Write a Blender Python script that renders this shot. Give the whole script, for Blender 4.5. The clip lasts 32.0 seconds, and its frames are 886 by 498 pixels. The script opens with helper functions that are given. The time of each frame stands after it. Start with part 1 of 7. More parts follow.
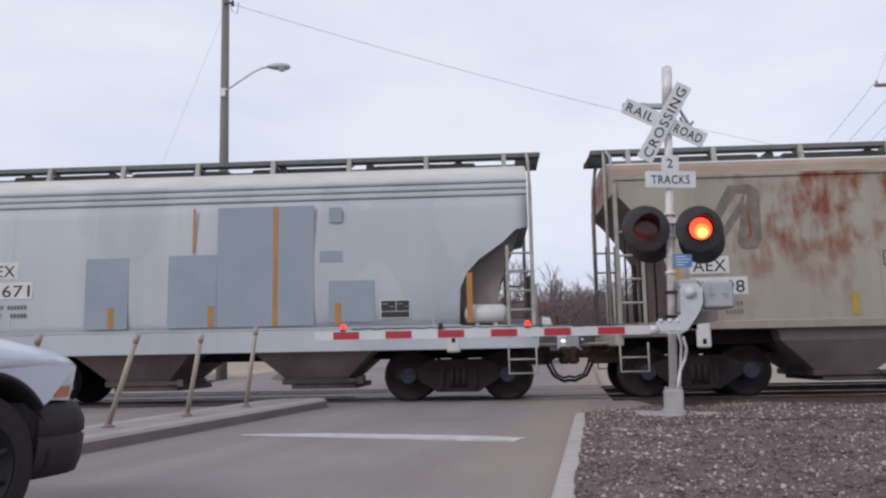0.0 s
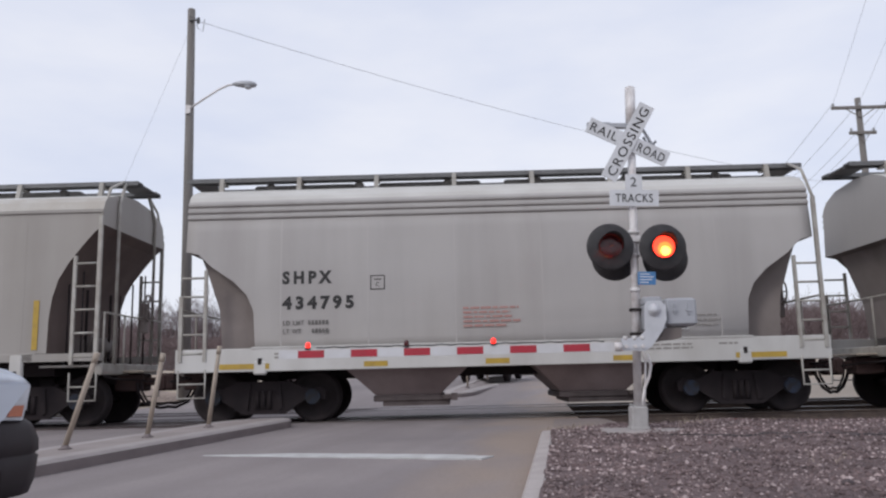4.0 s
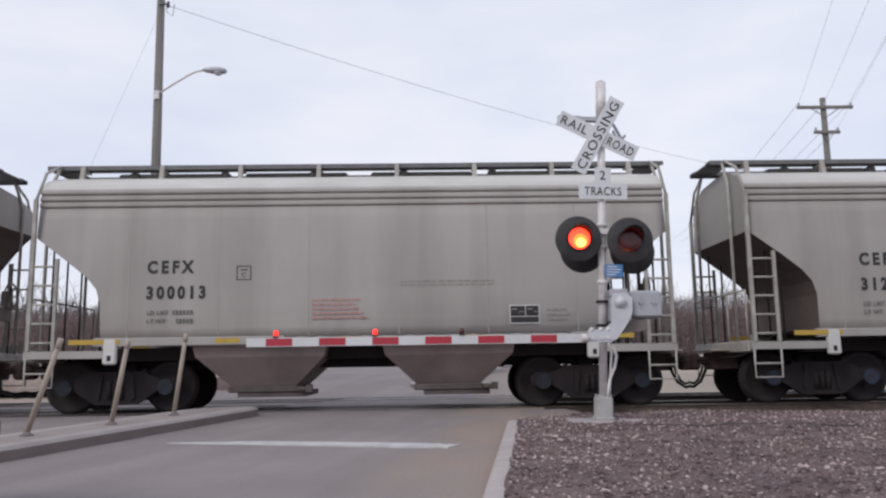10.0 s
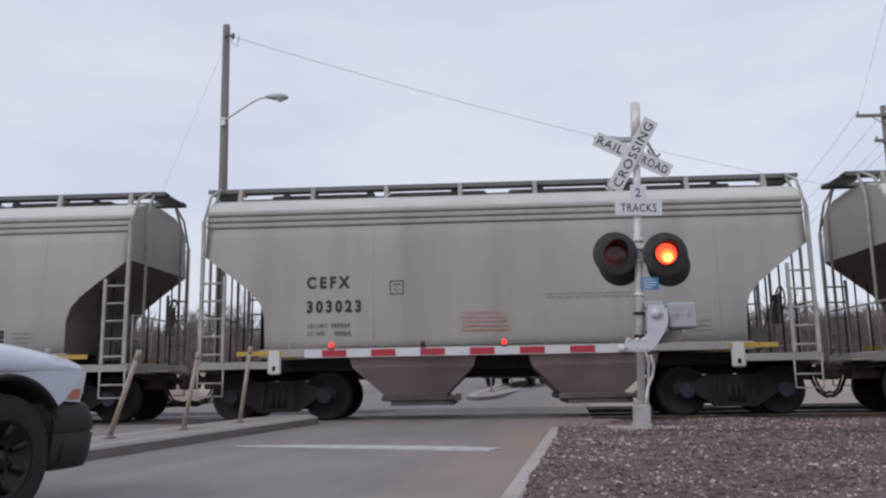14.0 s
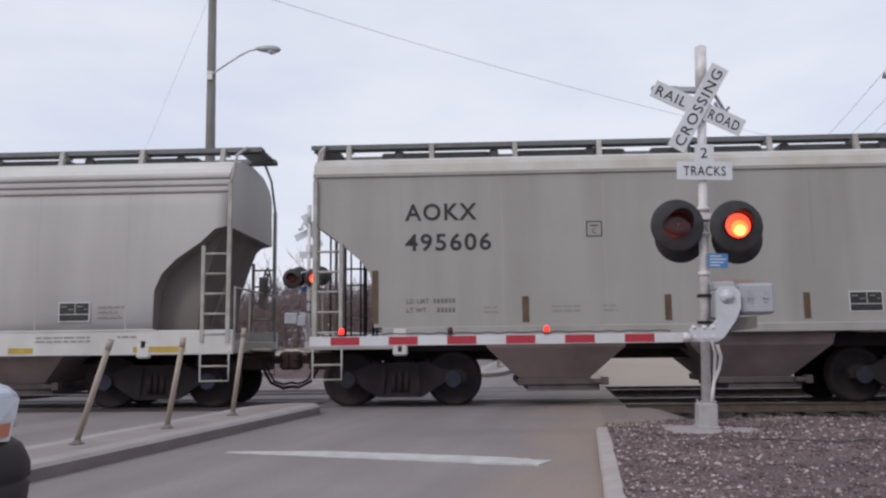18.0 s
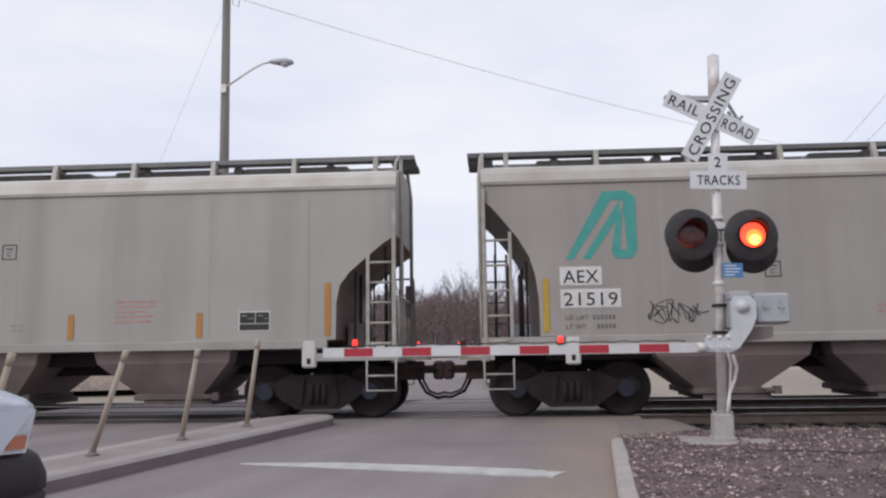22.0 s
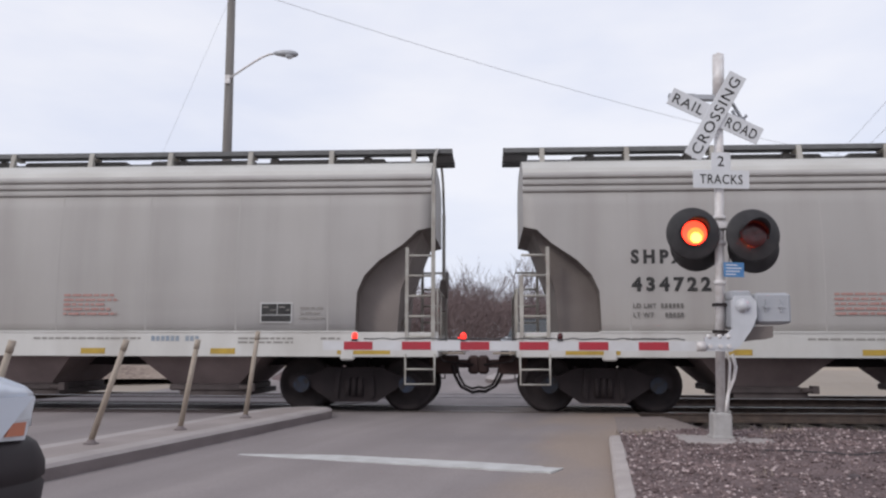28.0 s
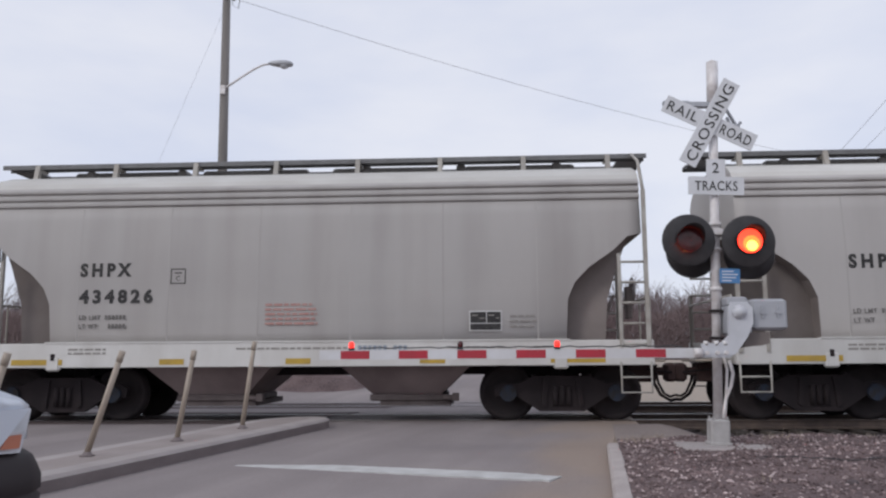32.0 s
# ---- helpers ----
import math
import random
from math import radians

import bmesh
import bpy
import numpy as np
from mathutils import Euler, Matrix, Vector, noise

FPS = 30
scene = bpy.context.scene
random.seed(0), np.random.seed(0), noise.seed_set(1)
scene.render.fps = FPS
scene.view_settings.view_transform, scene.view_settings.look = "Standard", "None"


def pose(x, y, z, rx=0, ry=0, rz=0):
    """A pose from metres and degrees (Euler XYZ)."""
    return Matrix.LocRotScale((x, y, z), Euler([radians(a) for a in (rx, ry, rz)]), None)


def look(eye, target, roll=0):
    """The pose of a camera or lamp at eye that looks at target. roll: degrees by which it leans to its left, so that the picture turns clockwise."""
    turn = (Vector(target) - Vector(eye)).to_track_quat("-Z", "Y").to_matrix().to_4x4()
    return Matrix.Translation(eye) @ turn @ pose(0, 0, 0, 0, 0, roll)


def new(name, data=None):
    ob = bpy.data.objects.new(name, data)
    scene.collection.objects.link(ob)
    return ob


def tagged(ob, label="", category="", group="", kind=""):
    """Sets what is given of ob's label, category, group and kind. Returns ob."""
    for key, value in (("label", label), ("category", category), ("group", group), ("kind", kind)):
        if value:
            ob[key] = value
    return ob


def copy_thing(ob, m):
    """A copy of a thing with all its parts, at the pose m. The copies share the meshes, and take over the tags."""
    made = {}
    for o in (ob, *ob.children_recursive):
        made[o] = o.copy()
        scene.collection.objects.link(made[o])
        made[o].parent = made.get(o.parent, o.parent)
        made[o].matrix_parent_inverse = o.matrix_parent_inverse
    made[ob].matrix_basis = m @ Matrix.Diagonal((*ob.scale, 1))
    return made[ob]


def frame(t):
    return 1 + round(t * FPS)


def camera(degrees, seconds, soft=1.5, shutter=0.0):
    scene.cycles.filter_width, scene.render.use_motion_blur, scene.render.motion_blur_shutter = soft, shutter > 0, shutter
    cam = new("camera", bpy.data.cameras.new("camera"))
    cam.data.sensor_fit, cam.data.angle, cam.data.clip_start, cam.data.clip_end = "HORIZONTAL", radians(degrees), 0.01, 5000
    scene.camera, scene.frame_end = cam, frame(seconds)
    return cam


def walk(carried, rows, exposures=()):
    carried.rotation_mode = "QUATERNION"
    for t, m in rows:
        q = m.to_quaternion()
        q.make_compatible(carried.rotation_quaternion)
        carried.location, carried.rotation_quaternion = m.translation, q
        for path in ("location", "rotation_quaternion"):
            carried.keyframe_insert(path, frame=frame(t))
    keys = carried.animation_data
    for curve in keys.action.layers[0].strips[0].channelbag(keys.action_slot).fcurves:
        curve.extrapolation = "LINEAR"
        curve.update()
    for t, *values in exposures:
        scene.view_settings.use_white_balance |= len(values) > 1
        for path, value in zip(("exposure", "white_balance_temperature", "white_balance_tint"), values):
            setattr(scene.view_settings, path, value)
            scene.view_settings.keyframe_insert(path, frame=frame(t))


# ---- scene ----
# ---- camera ----
cam = camera(58.5, 32.0, soft=2.3, shutter=0.0)
# seconds, place, then turn to the left, tilt up and lean to the left in degrees
PATH = [
    (0, 0.105, -0.414, 0.864, 3.313, 7.720, -1.041),
    (0.5, 0.128, -0.382, 0.842, 2.346, 8.320, -1.497),
    (1, 0.126, -0.383, 0.839, 2.130, 8.285, -1.560),
    (1.5, 0.150, -0.347, 0.834, 2.542, 7.901, -1.657),
    (2, 0.120, -0.384, 0.851, 2.534, 8.667, -1.752),
    (2.5, 0.126, -0.386, 0.848, 2.152, 9.017, -1.295),
    (3, 0.111, -0.409, 0.837, 1.001, 8.320, -1.450),
    (3.5, 0.086, -0.435, 0.842, 0.703, 8.906, -1.445),
    (4, 0.121, -0.400, 0.845, 0.891, 9.053, -1.352),
    (4.5, 0.108, -0.396, 0.833, 0.838, 8.570, -1.573),
    (6.5, 0.084, -0.411, 0.820, 1.878, 8.087, -0.848),
    (7, 0.095, -0.387, 0.815, 2.178, 7.787, -1.090),
    (7.5, 0.117, -0.373, 0.815, 0.798, 7.097, -1.158),
    (8, 0.141, -0.396, 0.812, -0.934, 7.864, -1.285),
    (8.5, 0.150, -0.391, 0.804, -1.260, 8.022, -1.119),
    (9, 0.129, -0.407, 0.816, -0.599, 7.731, -0.984),
    (9.5, 0.122, -0.420, 0.806, -2.048, 8.452, -0.519),
    (10, 0.123, -0.427, 0.813, -1.294, 8.435, -0.844),
    (10.5, 0.104, -0.405, 0.810, 0.077, 8.460, -0.699),
    (11, 0.084, -0.413, 0.810, 0.443, 8.817, -0.490),
    (11.5, 0.068, -0.436, 0.824, 1.247, 9.606, -1.010),
    (12, 0.238, -0.861, 0.720, 2.019, 9.300, -1.151),
    (12.5, 0.526, -2.094, 0.550, 2.861, 9.202, -0.511),
    (13, 0.526, -2.094, 0.550, 3.724, 9.249, -0.799),
    (13.5, 0.526, -2.094, 0.550, 3.944, 10.206, -1.561),
    (14, 0.389, -1.126, 0.720, 3.228, 9.599, -0.915),
    (14.5, -0.180, 0.415, 1.049, 1.071, 9.110, -0.204),
    (16.5, -0.232, 0.619, 1.091, 1.731, 7.939, -0.394),
    (17, -0.232, 0.619, 1.091, 0.268, 8.288, -1.391),
    (17.5, -0.232, 0.619, 1.091, 1.215, 9.702, -1.858),
    (18, -0.232, 0.619, 1.091, 2.408, 6.988, -0.679),
    (18.5, -0.232, 0.619, 1.091, 0.209, 7.089, -2.255),
    (19, -0.232, 0.619, 1.091, 4.178, 8.581, -2.277),
    (19.5, -0.232, 0.619, 1.091, 4.843, 5.748, -1.705),
    (20, -0.232, 0.619, 1.091, 2.892, 8.243, -2.108),
    (20.5, -0.232, 0.619, 1.091, 5.161, 7.456, -1.302),
    (21, -0.232, 0.619, 1.091, 3.204, 7.037, 0.550),
    (21.5, -0.232, 0.619, 1.091, 3.584, 8.589, 0.300),
    (22, -0.232, 0.619, 1.091, 3.346, 7.778, -0.828),
    (22.5, -0.232, 0.619, 1.091, 0.833, 7.075, -0.183),
    (23, -0.232, 0.619, 1.091, 0.167, 7.408, 0.034),
    (23.5, -0.232, 0.619, 1.091, 1.829, 7.249, -0.276),
    (24, -0.232, 0.619, 1.091, 2.735, 8.014, -0.035),
    (24.5, -0.232, 0.619, 1.091, 1.928, 8.255, -0.238),
    (26.5, -0.232, 0.619, 1.091, 3.939, 6.365, -0.276),
    (27, -0.232, 0.619, 1.091, 2.708, 6.778, -0.601),
    (27.5, -0.232, 0.619, 1.091, 1.779, 7.623, -0.197),
    (28, -0.232, 0.619, 1.091, 3.445, 7.388, 0.150),
    (28.5, -0.232, 0.619, 1.091, 1.581, 7.634, -0.057),
    (29, -0.232, 0.619, 1.091, 2.660, 8.103, -0.562),
    (29.5, -0.232, 0.619, 1.091, 2.746, 8.312, -0.639),
    (30, -0.232, 0.619, 1.091, 2.096, 8.332, -0.680),
    (30.5, -0.232, 0.619, 1.091, 1.580, 8.755, 0.073),
    (31, -0.232, 0.619, 1.091, 1.620, 7.805, 1.143),
    (31.5, -0.232, 0.619, 1.091, 3.405, 8.332, 0.146),
    (32, -0.232, 0.619, 1.091, 3.170, 8.007, -0.327),
]


def eye_pose(x, y, z, yaw, tilt, lean):
    return Matrix.Translation((x, y, z)) @ Euler((radians(90 + tilt), 0, radians(yaw))).to_matrix().to_4x4() @ pose(0, 0, 0, 0, 0, lean)


walk(cam, [(row[0], eye_pose(*row[1:])) for row in PATH],
     [(0.0, -0.03, 6340, 10), (9.0, -0.03, 6340, 10), (10.0, 0.01, 6400, 10), (11.2, 0.01, 6380, 10), (12.0, -0.11, 6300, 10), (13.0, -0.17, 6280, 10), (14.0, -0.20, 6250, 10),
      (14.5, -0.22, 6280, 10), (17.0, -0.07, 6350, 10), (19.0, -0.07, 6350, 10), (20.0, 0.06, 6500, 10), (30.0, 0.06, 6470, 10), (31.0, -0.06, 6390, 10), (32.0, -0.10, 6340, 10)])

# ---- sky and light: bright thin overcast ----
world = bpy.data.worlds.new("sky")
scene.world = world
world.use_nodes = True
wn, wl = world.node_tree.nodes, world.node_tree.links
wn.clear()
w_out = wn.new("ShaderNodeOutputWorld")
w_sky = wn.new("ShaderNodeTexSky")
w_sky.sky_type, w_sky.sun_disc = "NISHITA", False
w_sky.sun_elevation, w_sky.sun_rotation = radians(38), radians(-140)
w_sky.dust_density = 2.0
w_bg = wn.new("ShaderNodeBackground")
w_bg.inputs["Strength"].default_value = 0.11
w_cloud = wn.new("ShaderNodeBackground")
w_cloud.inputs["Strength"].default_value = 1.06
w_geo = wn.new("ShaderNodeTexCoord")
w_map = wn.new("ShaderNodeMapping")
w_map.inputs["Scale"].default_value = (1.0, 1.0, 3.0)
w_noise = wn.new("ShaderNodeTexNoise")
w_noise.inputs["Scale"].default_value, w_noise.inputs["Detail"].default_value = 2.3, 5
w_noise.inputs["Roughness"].default_value = 0.5
w_ramp = wn.new("ShaderNodeValToRGB")
w_ramp.color_ramp.elements[0].position, w_ramp.color_ramp.elements[0].color = 0.38, (0.72, 0.755, 0.885, 1)
w_ramp.color_ramp.elements[1].position, w_ramp.color_ramp.elements[1].color = 0.62, (0.87, 0.875, 0.94, 1)
w_mix = wn.new("ShaderNodeMixShader")
w_mix.inputs[0].default_value = 0.88
wl.new(w_geo.outputs["Generated"], w_map.inputs["Vector"])
wl.new(w_map.outputs["Vector"], w_noise.inputs["Vector"])
wl.new(w_noise.outputs["Fac"], w_ramp.inputs["Fac"])
wl.new(w_ramp.outputs["Color"], w_cloud.inputs["Color"])
wl.new(w_sky.outputs["Color"], w_bg.inputs["Color"])
wl.new(w_bg.outputs["Background"], w_mix.inputs[1])
wl.new(w_cloud.outputs["Background"], w_mix.inputs[2])
wl.new(w_mix.outputs["Shader"], w_out.inputs["Surface"])

sun_data = bpy.data.lights.new("sun", "SUN")
sun_data.energy, sun_data.angle, sun_data.color = 1.0, radians(14), (1.0, 0.96, 0.9)
sun = new("sun", sun_data)
sun.matrix_world = look((-30, -24, 34), (0, 10, 0))

# ---- materials ----
def material(name, color, rough=0.7, metal=0.0, second=None, scale=3.0, amount=0.5, bump=0.0, bump_scale=40.0,
             stretch=(1, 1, 1), spread=0.0, grain=0.0, grain_scale=60.0, coat=0.0, gloss=0.5):
    """A painted or natural surface: two colours mixed by large stains, a fine grain, a little relief, and a shade that differs from piece to piece."""
    m = bpy.data.materials.new(name)
    m.use_nodes = True
    n, l = m.node_tree.nodes, m.node_tree.links
    b = n["Principled BSDF"]
    b.inputs["Roughness"].default_value, b.inputs["Metallic"].default_value = rough, metal
    b.inputs["Coat Weight"].default_value, b.inputs["Specular IOR Level"].default_value = coat, gloss
    tc = n.new("ShaderNodeTexCoord")
    mp = n.new("ShaderNodeMapping")
    mp.inputs["Scale"].default_value = stretch
    l.new(tc.outputs["Object"], mp.inputs["Vector"])
    t1 = n.new("ShaderNodeTexNoise")
    t1.inputs["Scale"].default_value, t1.inputs["Detail"].default_value = scale, 6
    l.new(mp.outputs["Vector"], t1.inputs["Vector"])
    ramp = n.new("ShaderNodeValToRGB")
    ramp.color_ramp.elements[0].position, ramp.color_ramp.elements[1].position = 0.5 - 0.22 * amount, 0.5 + 0.35 * amount
    ramp.color_ramp.elements[0].color = (*color, 1)
    ramp.color_ramp.elements[1].color = (*(second or [c * 0.8 for c in color]), 1)
    l.new(t1.outputs["Fac"], ramp.inputs["Fac"])
    out = ramp.outputs["Color"]
    if grain:
        t2 = n.new("ShaderNodeTexNoise")
        t2.inputs["Scale"].default_value, t2.inputs["Detail"].default_value = grain_scale, 4
        l.new(tc.outputs["Object"], t2.inputs["Vector"])
        out = scaled(n, l, out, t2.outputs["Fac"], 1 - grain, 1 + grain)
    if spread:
        info = n.new("ShaderNodeObjectInfo")
        out = scaled(n, l, out, info.outputs["Random"], 1 - spread, 1 + spread)
    l.new(out, b.inputs["Base Color"])
    if bump:
        t3 = n.new("ShaderNodeTexNoise")
        t3.inputs["Scale"].default_value, t3.inputs["Detail"].default_value = bump_scale, 5
        l.new(tc.outputs["Object"], t3.inputs["Vector"])
        bp = n.new("ShaderNodeBump")
        bp.inputs["Strength"].default_value, bp.inputs["Distance"].default_value = bump, 0.02
        l.new(t3.outputs["Fac"], bp.inputs["Height"])
        l.new(bp.outputs["Normal"], b.inputs["Normal"])
    return m


def scaled(n, l, color, fac, low, high):
    """color times a factor that runs from low to high as fac runs from 0 to 1."""
    r = n.new("ShaderNodeMapRange")
    r.inputs["To Min"].default_value, r.inputs["To Max"].default_value = low, high
    l.new(fac, r.inputs["Value"])
    v = n.new("ShaderNodeVectorMath")
    v.operation = "SCALE"
    l.new(color, v.inputs[0])
    l.new(r.outputs["Result"], v.inputs["Scale"])
    return v.outputs["Vector"]


def mixed(n, l, fac, a, b):
    m = n.new("ShaderNodeMix")
    m.data_type = "RGBA"
    l.new(fac, m.inputs["Factor"])
    for s, v in (("A", a), ("B", b)):
        sock = [i for i in m.inputs if i.name == s and i.type == "RGBA"][0]
        if isinstance(v, tuple):
            sock.default_value = (*v, 1)
        else:
            l.new(v, sock)
    return [o for o in m.outputs if o.type == "RGBA"][0]


def noise_mask(n, l, coord, scale, stretch, low, high, detail=5, offset=(0, 0, 0), shift=None):
    mp = n.new("ShaderNodeMapping")
    mp.inputs["Scale"].default_value = stretch
    mp.inputs["Location"].default_value = offset
    l.new(coord, mp.inputs["Vector"])
    vec = mp.outputs["Vector"]
    if shift is not None:
        add = n.new("ShaderNodeVectorMath")
        add.operation = "ADD"
        l.new(vec, add.inputs[0])
        l.new(shift, add.inputs[1])
        vec = add.outputs["Vector"]
    t = n.new("ShaderNodeTexNoise")
    t.inputs["Scale"].default_value, t.inputs["Detail"].default_value = scale, detail
    l.new(vec, t.inputs["Vector"])
    r = n.new("ShaderNodeMapRange")
    r.inputs["From Min"].default_value, r.inputs["From Max"].default_value = low, high
    l.new(t.outputs["Fac"], r.inputs["Value"])
    return r.outputs["Result"]


def car_paint(name, base, grime=(0.16, 0.13, 0.105), rust=None, rust_low=0.56, patches=None, dirt=0.5, rust_from=2.0):
    """Weathered freight-car paint: soft vertical dirt streaks, faint weld seams, wear patches, and rust where there is any."""
    m = bpy.data.materials.new(name)
    m.use_nodes = True
    n, l = m.node_tree.nodes, m.node_tree.links
    b = n["Principled BSDF"]
    b.inputs["Roughness"].default_value = 0.62
    tc, info = n.new("ShaderNodeTexCoord"), n.new("ShaderNodeObjectInfo")
    big = n.new("ShaderNodeVectorMath")
    big.operation = "SCALE"
    big.inputs["Scale"].default_value = 60.0
    rnd = n.new("ShaderNodeCombineXYZ")
    l.new(info.outputs["Random"], rnd.inputs[0])
    l.new(info.outputs["Random"], rnd.inputs[2])
    l.new(rnd.outputs["Vector"], big.inputs[0])
    shift = big.outputs["Vector"]
    co = tc.outputs["Object"]
    streak = noise_mask(n, l, co, 1.0, (1.5, 0.4, 0.12), 0.42, 0.9, 3, shift=shift)
    cloud = noise_mask(n, l, co, 0.8, (0.5, 0.5, 0.9), 0.35, 0.9, 4, (3, 1, 7), shift=shift)
    fine = noise_mask(n, l, co, 5.0, (1, 1, 0.3), 0.45, 0.95, 5)
    col = mixed(n, l, scale_fac(n, l, streak, 0.75 * dirt), base, grime)
    col = mixed(n, l, scale_fac(n, l, cloud, 0.35 * dirt), col, grime)
    col = mixed(n, l, scale_fac(n, l, fine, 0.12 * dirt), col, grime)
    if patches:
        pm = noise_mask(n, l, co, 0.55, (1, 0.2, 0.55), 0.52, 0.54, 1, (9, 4, 2), shift=shift)
        col = mixed(n, l, scale_fac(n, l, pm, 0.25), col, patches)
    if rust:
        r1 = noise_mask(n, l, co, 0.95, (0.85, 0.3, 0.85), rust_low, rust_low + 0.11, 6, (5, 3, 0.4))
        r2 = noise_mask(n, l, co, 3.0, (1.6, 0.3, 0.7), 0.34, 0.60, 7, (1, 3, 2))
        mm = n.new("ShaderNodeMath")
        mm.operation = "MULTIPLY"
        l.new(r1, mm.inputs[0])
        l.new(r2, mm.inputs[1])
        # rust spreads down from the eaves
        sep, up, both = n.new("ShaderNodeSeparateXYZ"), n.new("ShaderNodeMapRange"), n.new("ShaderNodeMath")
        l.new(co, sep.inputs[0])
        l.new(sep.outputs["Z"], up.inputs["Value"])
        up.inputs["From Min"].default_value, up.inputs["From Max"].default_value = rust_from, rust_from + 1.2
        up.inputs["To Min"].default_value = 0.25
        both.operation = "MULTIPLY"
        l.new(mm.outputs["Value"], both.inputs[0])
        l.new(up.outputs["Result"], both.inputs[1])
        col = mixed(n, l, both.outputs["Value"], col, rust)
    col = scaled(n, l, col, info.outputs["Random"], 0.93, 1.05)
    l.new(col, b.inputs["Base Color"])
    seam = n.new("ShaderNodeTexWave")
    seam.wave_type, seam.bands_direction, seam.wave_profile = "BANDS", "X", "SIN"
    seam.inputs["Scale"].default_value, seam.inputs["Distortion"].default_value = 0.19, 0.4
    l.new(co, seam.inputs["Vector"])
    bp = n.new("ShaderNodeBump")
    bp.inputs["Strength"].default_value, bp.inputs["Distance"].default_value = 0.6, 0.05
    l.new(seam.outputs["Fac"], bp.inputs["Height"])
    bp2 = n.new("ShaderNodeBump")
    bp2.inputs["Strength"].default_value, bp2.inputs["Distance"].default_value = 0.12, 0.01
    l.new(fine, bp2.inputs["Height"])
    l.new(bp.outputs["Normal"], bp2.inputs["Normal"])
    l.new(bp2.outputs["Normal"], b.inputs["Normal"])
    return m


def scale_fac(n, l, fac, k):
    mm = n.new("ShaderNodeMath")
    mm.operation, mm.use_clamp = "MULTIPLY", True
    l.new(fac, mm.inputs[0])
    mm.inputs[1].default_value = k
    return mm.outputs["Value"]


def glow(name, color, strength):
    m = bpy.data.materials.new(name)
    m.use_nodes = True
    b = m.node_tree.nodes["Principled BSDF"]
    b.inputs["Base Color"].default_value = (*color, 1)
    b.inputs["Emission Color"].default_value = (*color, 1)
    b.inputs["Emission Strength"].default_value = strength
    return m


PAINT_TAN = car_paint("warm_grey_car_paint", (0.43, 0.411, 0.40), grime=(0.18, 0.153, 0.140))
PAINT_OPEN = car_paint("grimy_warm_grey_car_paint", (0.392, 0.369, 0.350), grime=(0.17, 0.143, 0.128), dirt=0.7)
PAINT_PLAIN = car_paint("dusty_grey_car_paint", (0.355, 0.342, 0.322), grime=(0.19, 0.165, 0.145), dirt=0.7)
PAINT_GREY = car_paint("blue_grey_car_paint", (0.47, 0.495, 0.525), grime=(0.24, 0.26, 0.28), patches=(0.30, 0.34, 0.39))
PAINT_RUST = car_paint("rusting_car_paint", (0.37, 0.335, 0.28), rust=(0.20, 0.062, 0.03), rust_low=0.47, dirt=0.75, rust_from=1.9)
PAINT_SPOT = car_paint("spotted_car_paint", (0.375, 0.352, 0.33), rust=(0.30, 0.13, 0.07), rust_low=0.68, dirt=0.6, rust_from=2.6)
# roof paint lightened: the sky's light on upward faces is in the colour
ROOF = material("pale_sky_lit_roof_paint", (0.60, 0.59, 0.565), 0.6, second=(0.46, 0.44, 0.41), scale=1.4, amount=0.9, stretch=(0.6, 1, 1), grain=0.1, spread=0.08)
EAVE_RUST = material("rust_stained_eave_paint", (0.34, 0.28, 0.22), 0.7, second=(0.19, 0.065, 0.035), scale=1.1, amount=0.7, stretch=(0.6, 1, 1), grain=0.15)
EAVE = material("pale_eave_paint", (0.50, 0.485, 0.455), 0.6, second=(0.38, 0.33, 0.28), scale=1.8, amount=0.9, stretch=(1, 1, 0.5), grain=0.1, spread=0.08)
SILL_WHITE = material("dirty_white_sill_paint", (0.62, 0.61, 0.59), 0.6, second=(0.46, 0.44, 0.415), scale=1.6, amount=0.9, stretch=(1, 1, 0.4), grain=0.1, spread=0.05)
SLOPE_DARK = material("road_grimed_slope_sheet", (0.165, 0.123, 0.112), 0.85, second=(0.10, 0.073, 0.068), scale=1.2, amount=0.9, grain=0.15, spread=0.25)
# grimed brown, with the deep shade of the car ends painted in
SHEAR = material("grimed_shaded_shear_plate_paint", (0.225, 0.195, 0.183), 0.8, second=(0.15, 0.125, 0.117), scale=1.3, amount=0.9, grain=0.1, spread=0.2)
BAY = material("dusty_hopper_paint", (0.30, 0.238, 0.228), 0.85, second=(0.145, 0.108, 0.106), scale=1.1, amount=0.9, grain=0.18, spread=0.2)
GATE_STEEL = material("grimy_outlet_gate_steel", (0.13, 0.105, 0.102), 0.8, second=(0.05, 0.038, 0.038), scale=2.5, amount=0.9, grain=0.15, spread=0.2)
COUPLER = material("rusty_black_coupler", (0.06, 0.032, 0.028), 0.85, second=(0.035, 0.02, 0.02), scale=4, amount=0.8)
UNDER = material("black_underframe_grime", (0.017, 0.0125, 0.0143), 0.9, second=(0.027, 0.0195, 0.021), scale=3, amount=0.8, grain=0.2, gloss=0.4)
WHEEL = material("brown_black_wheel_steel", (0.018, 0.0138, 0.015), 0.85, 0.0, second=(0.030, 0.022, 0.023), scale=4, amount=0.8, gloss=0.4)
TREAD = material("polished_wheel_tread", (0.20, 0.19, 0.19), 0.35, 0.9, second=(0.13, 0.12, 0.12), scale=6)
CAP_BLUE = material("blue_bearing_cap", (0.016, 0.024, 0.045), 0.8, second=(0.016, 0.013, 0.014), scale=8, spread=0.4)
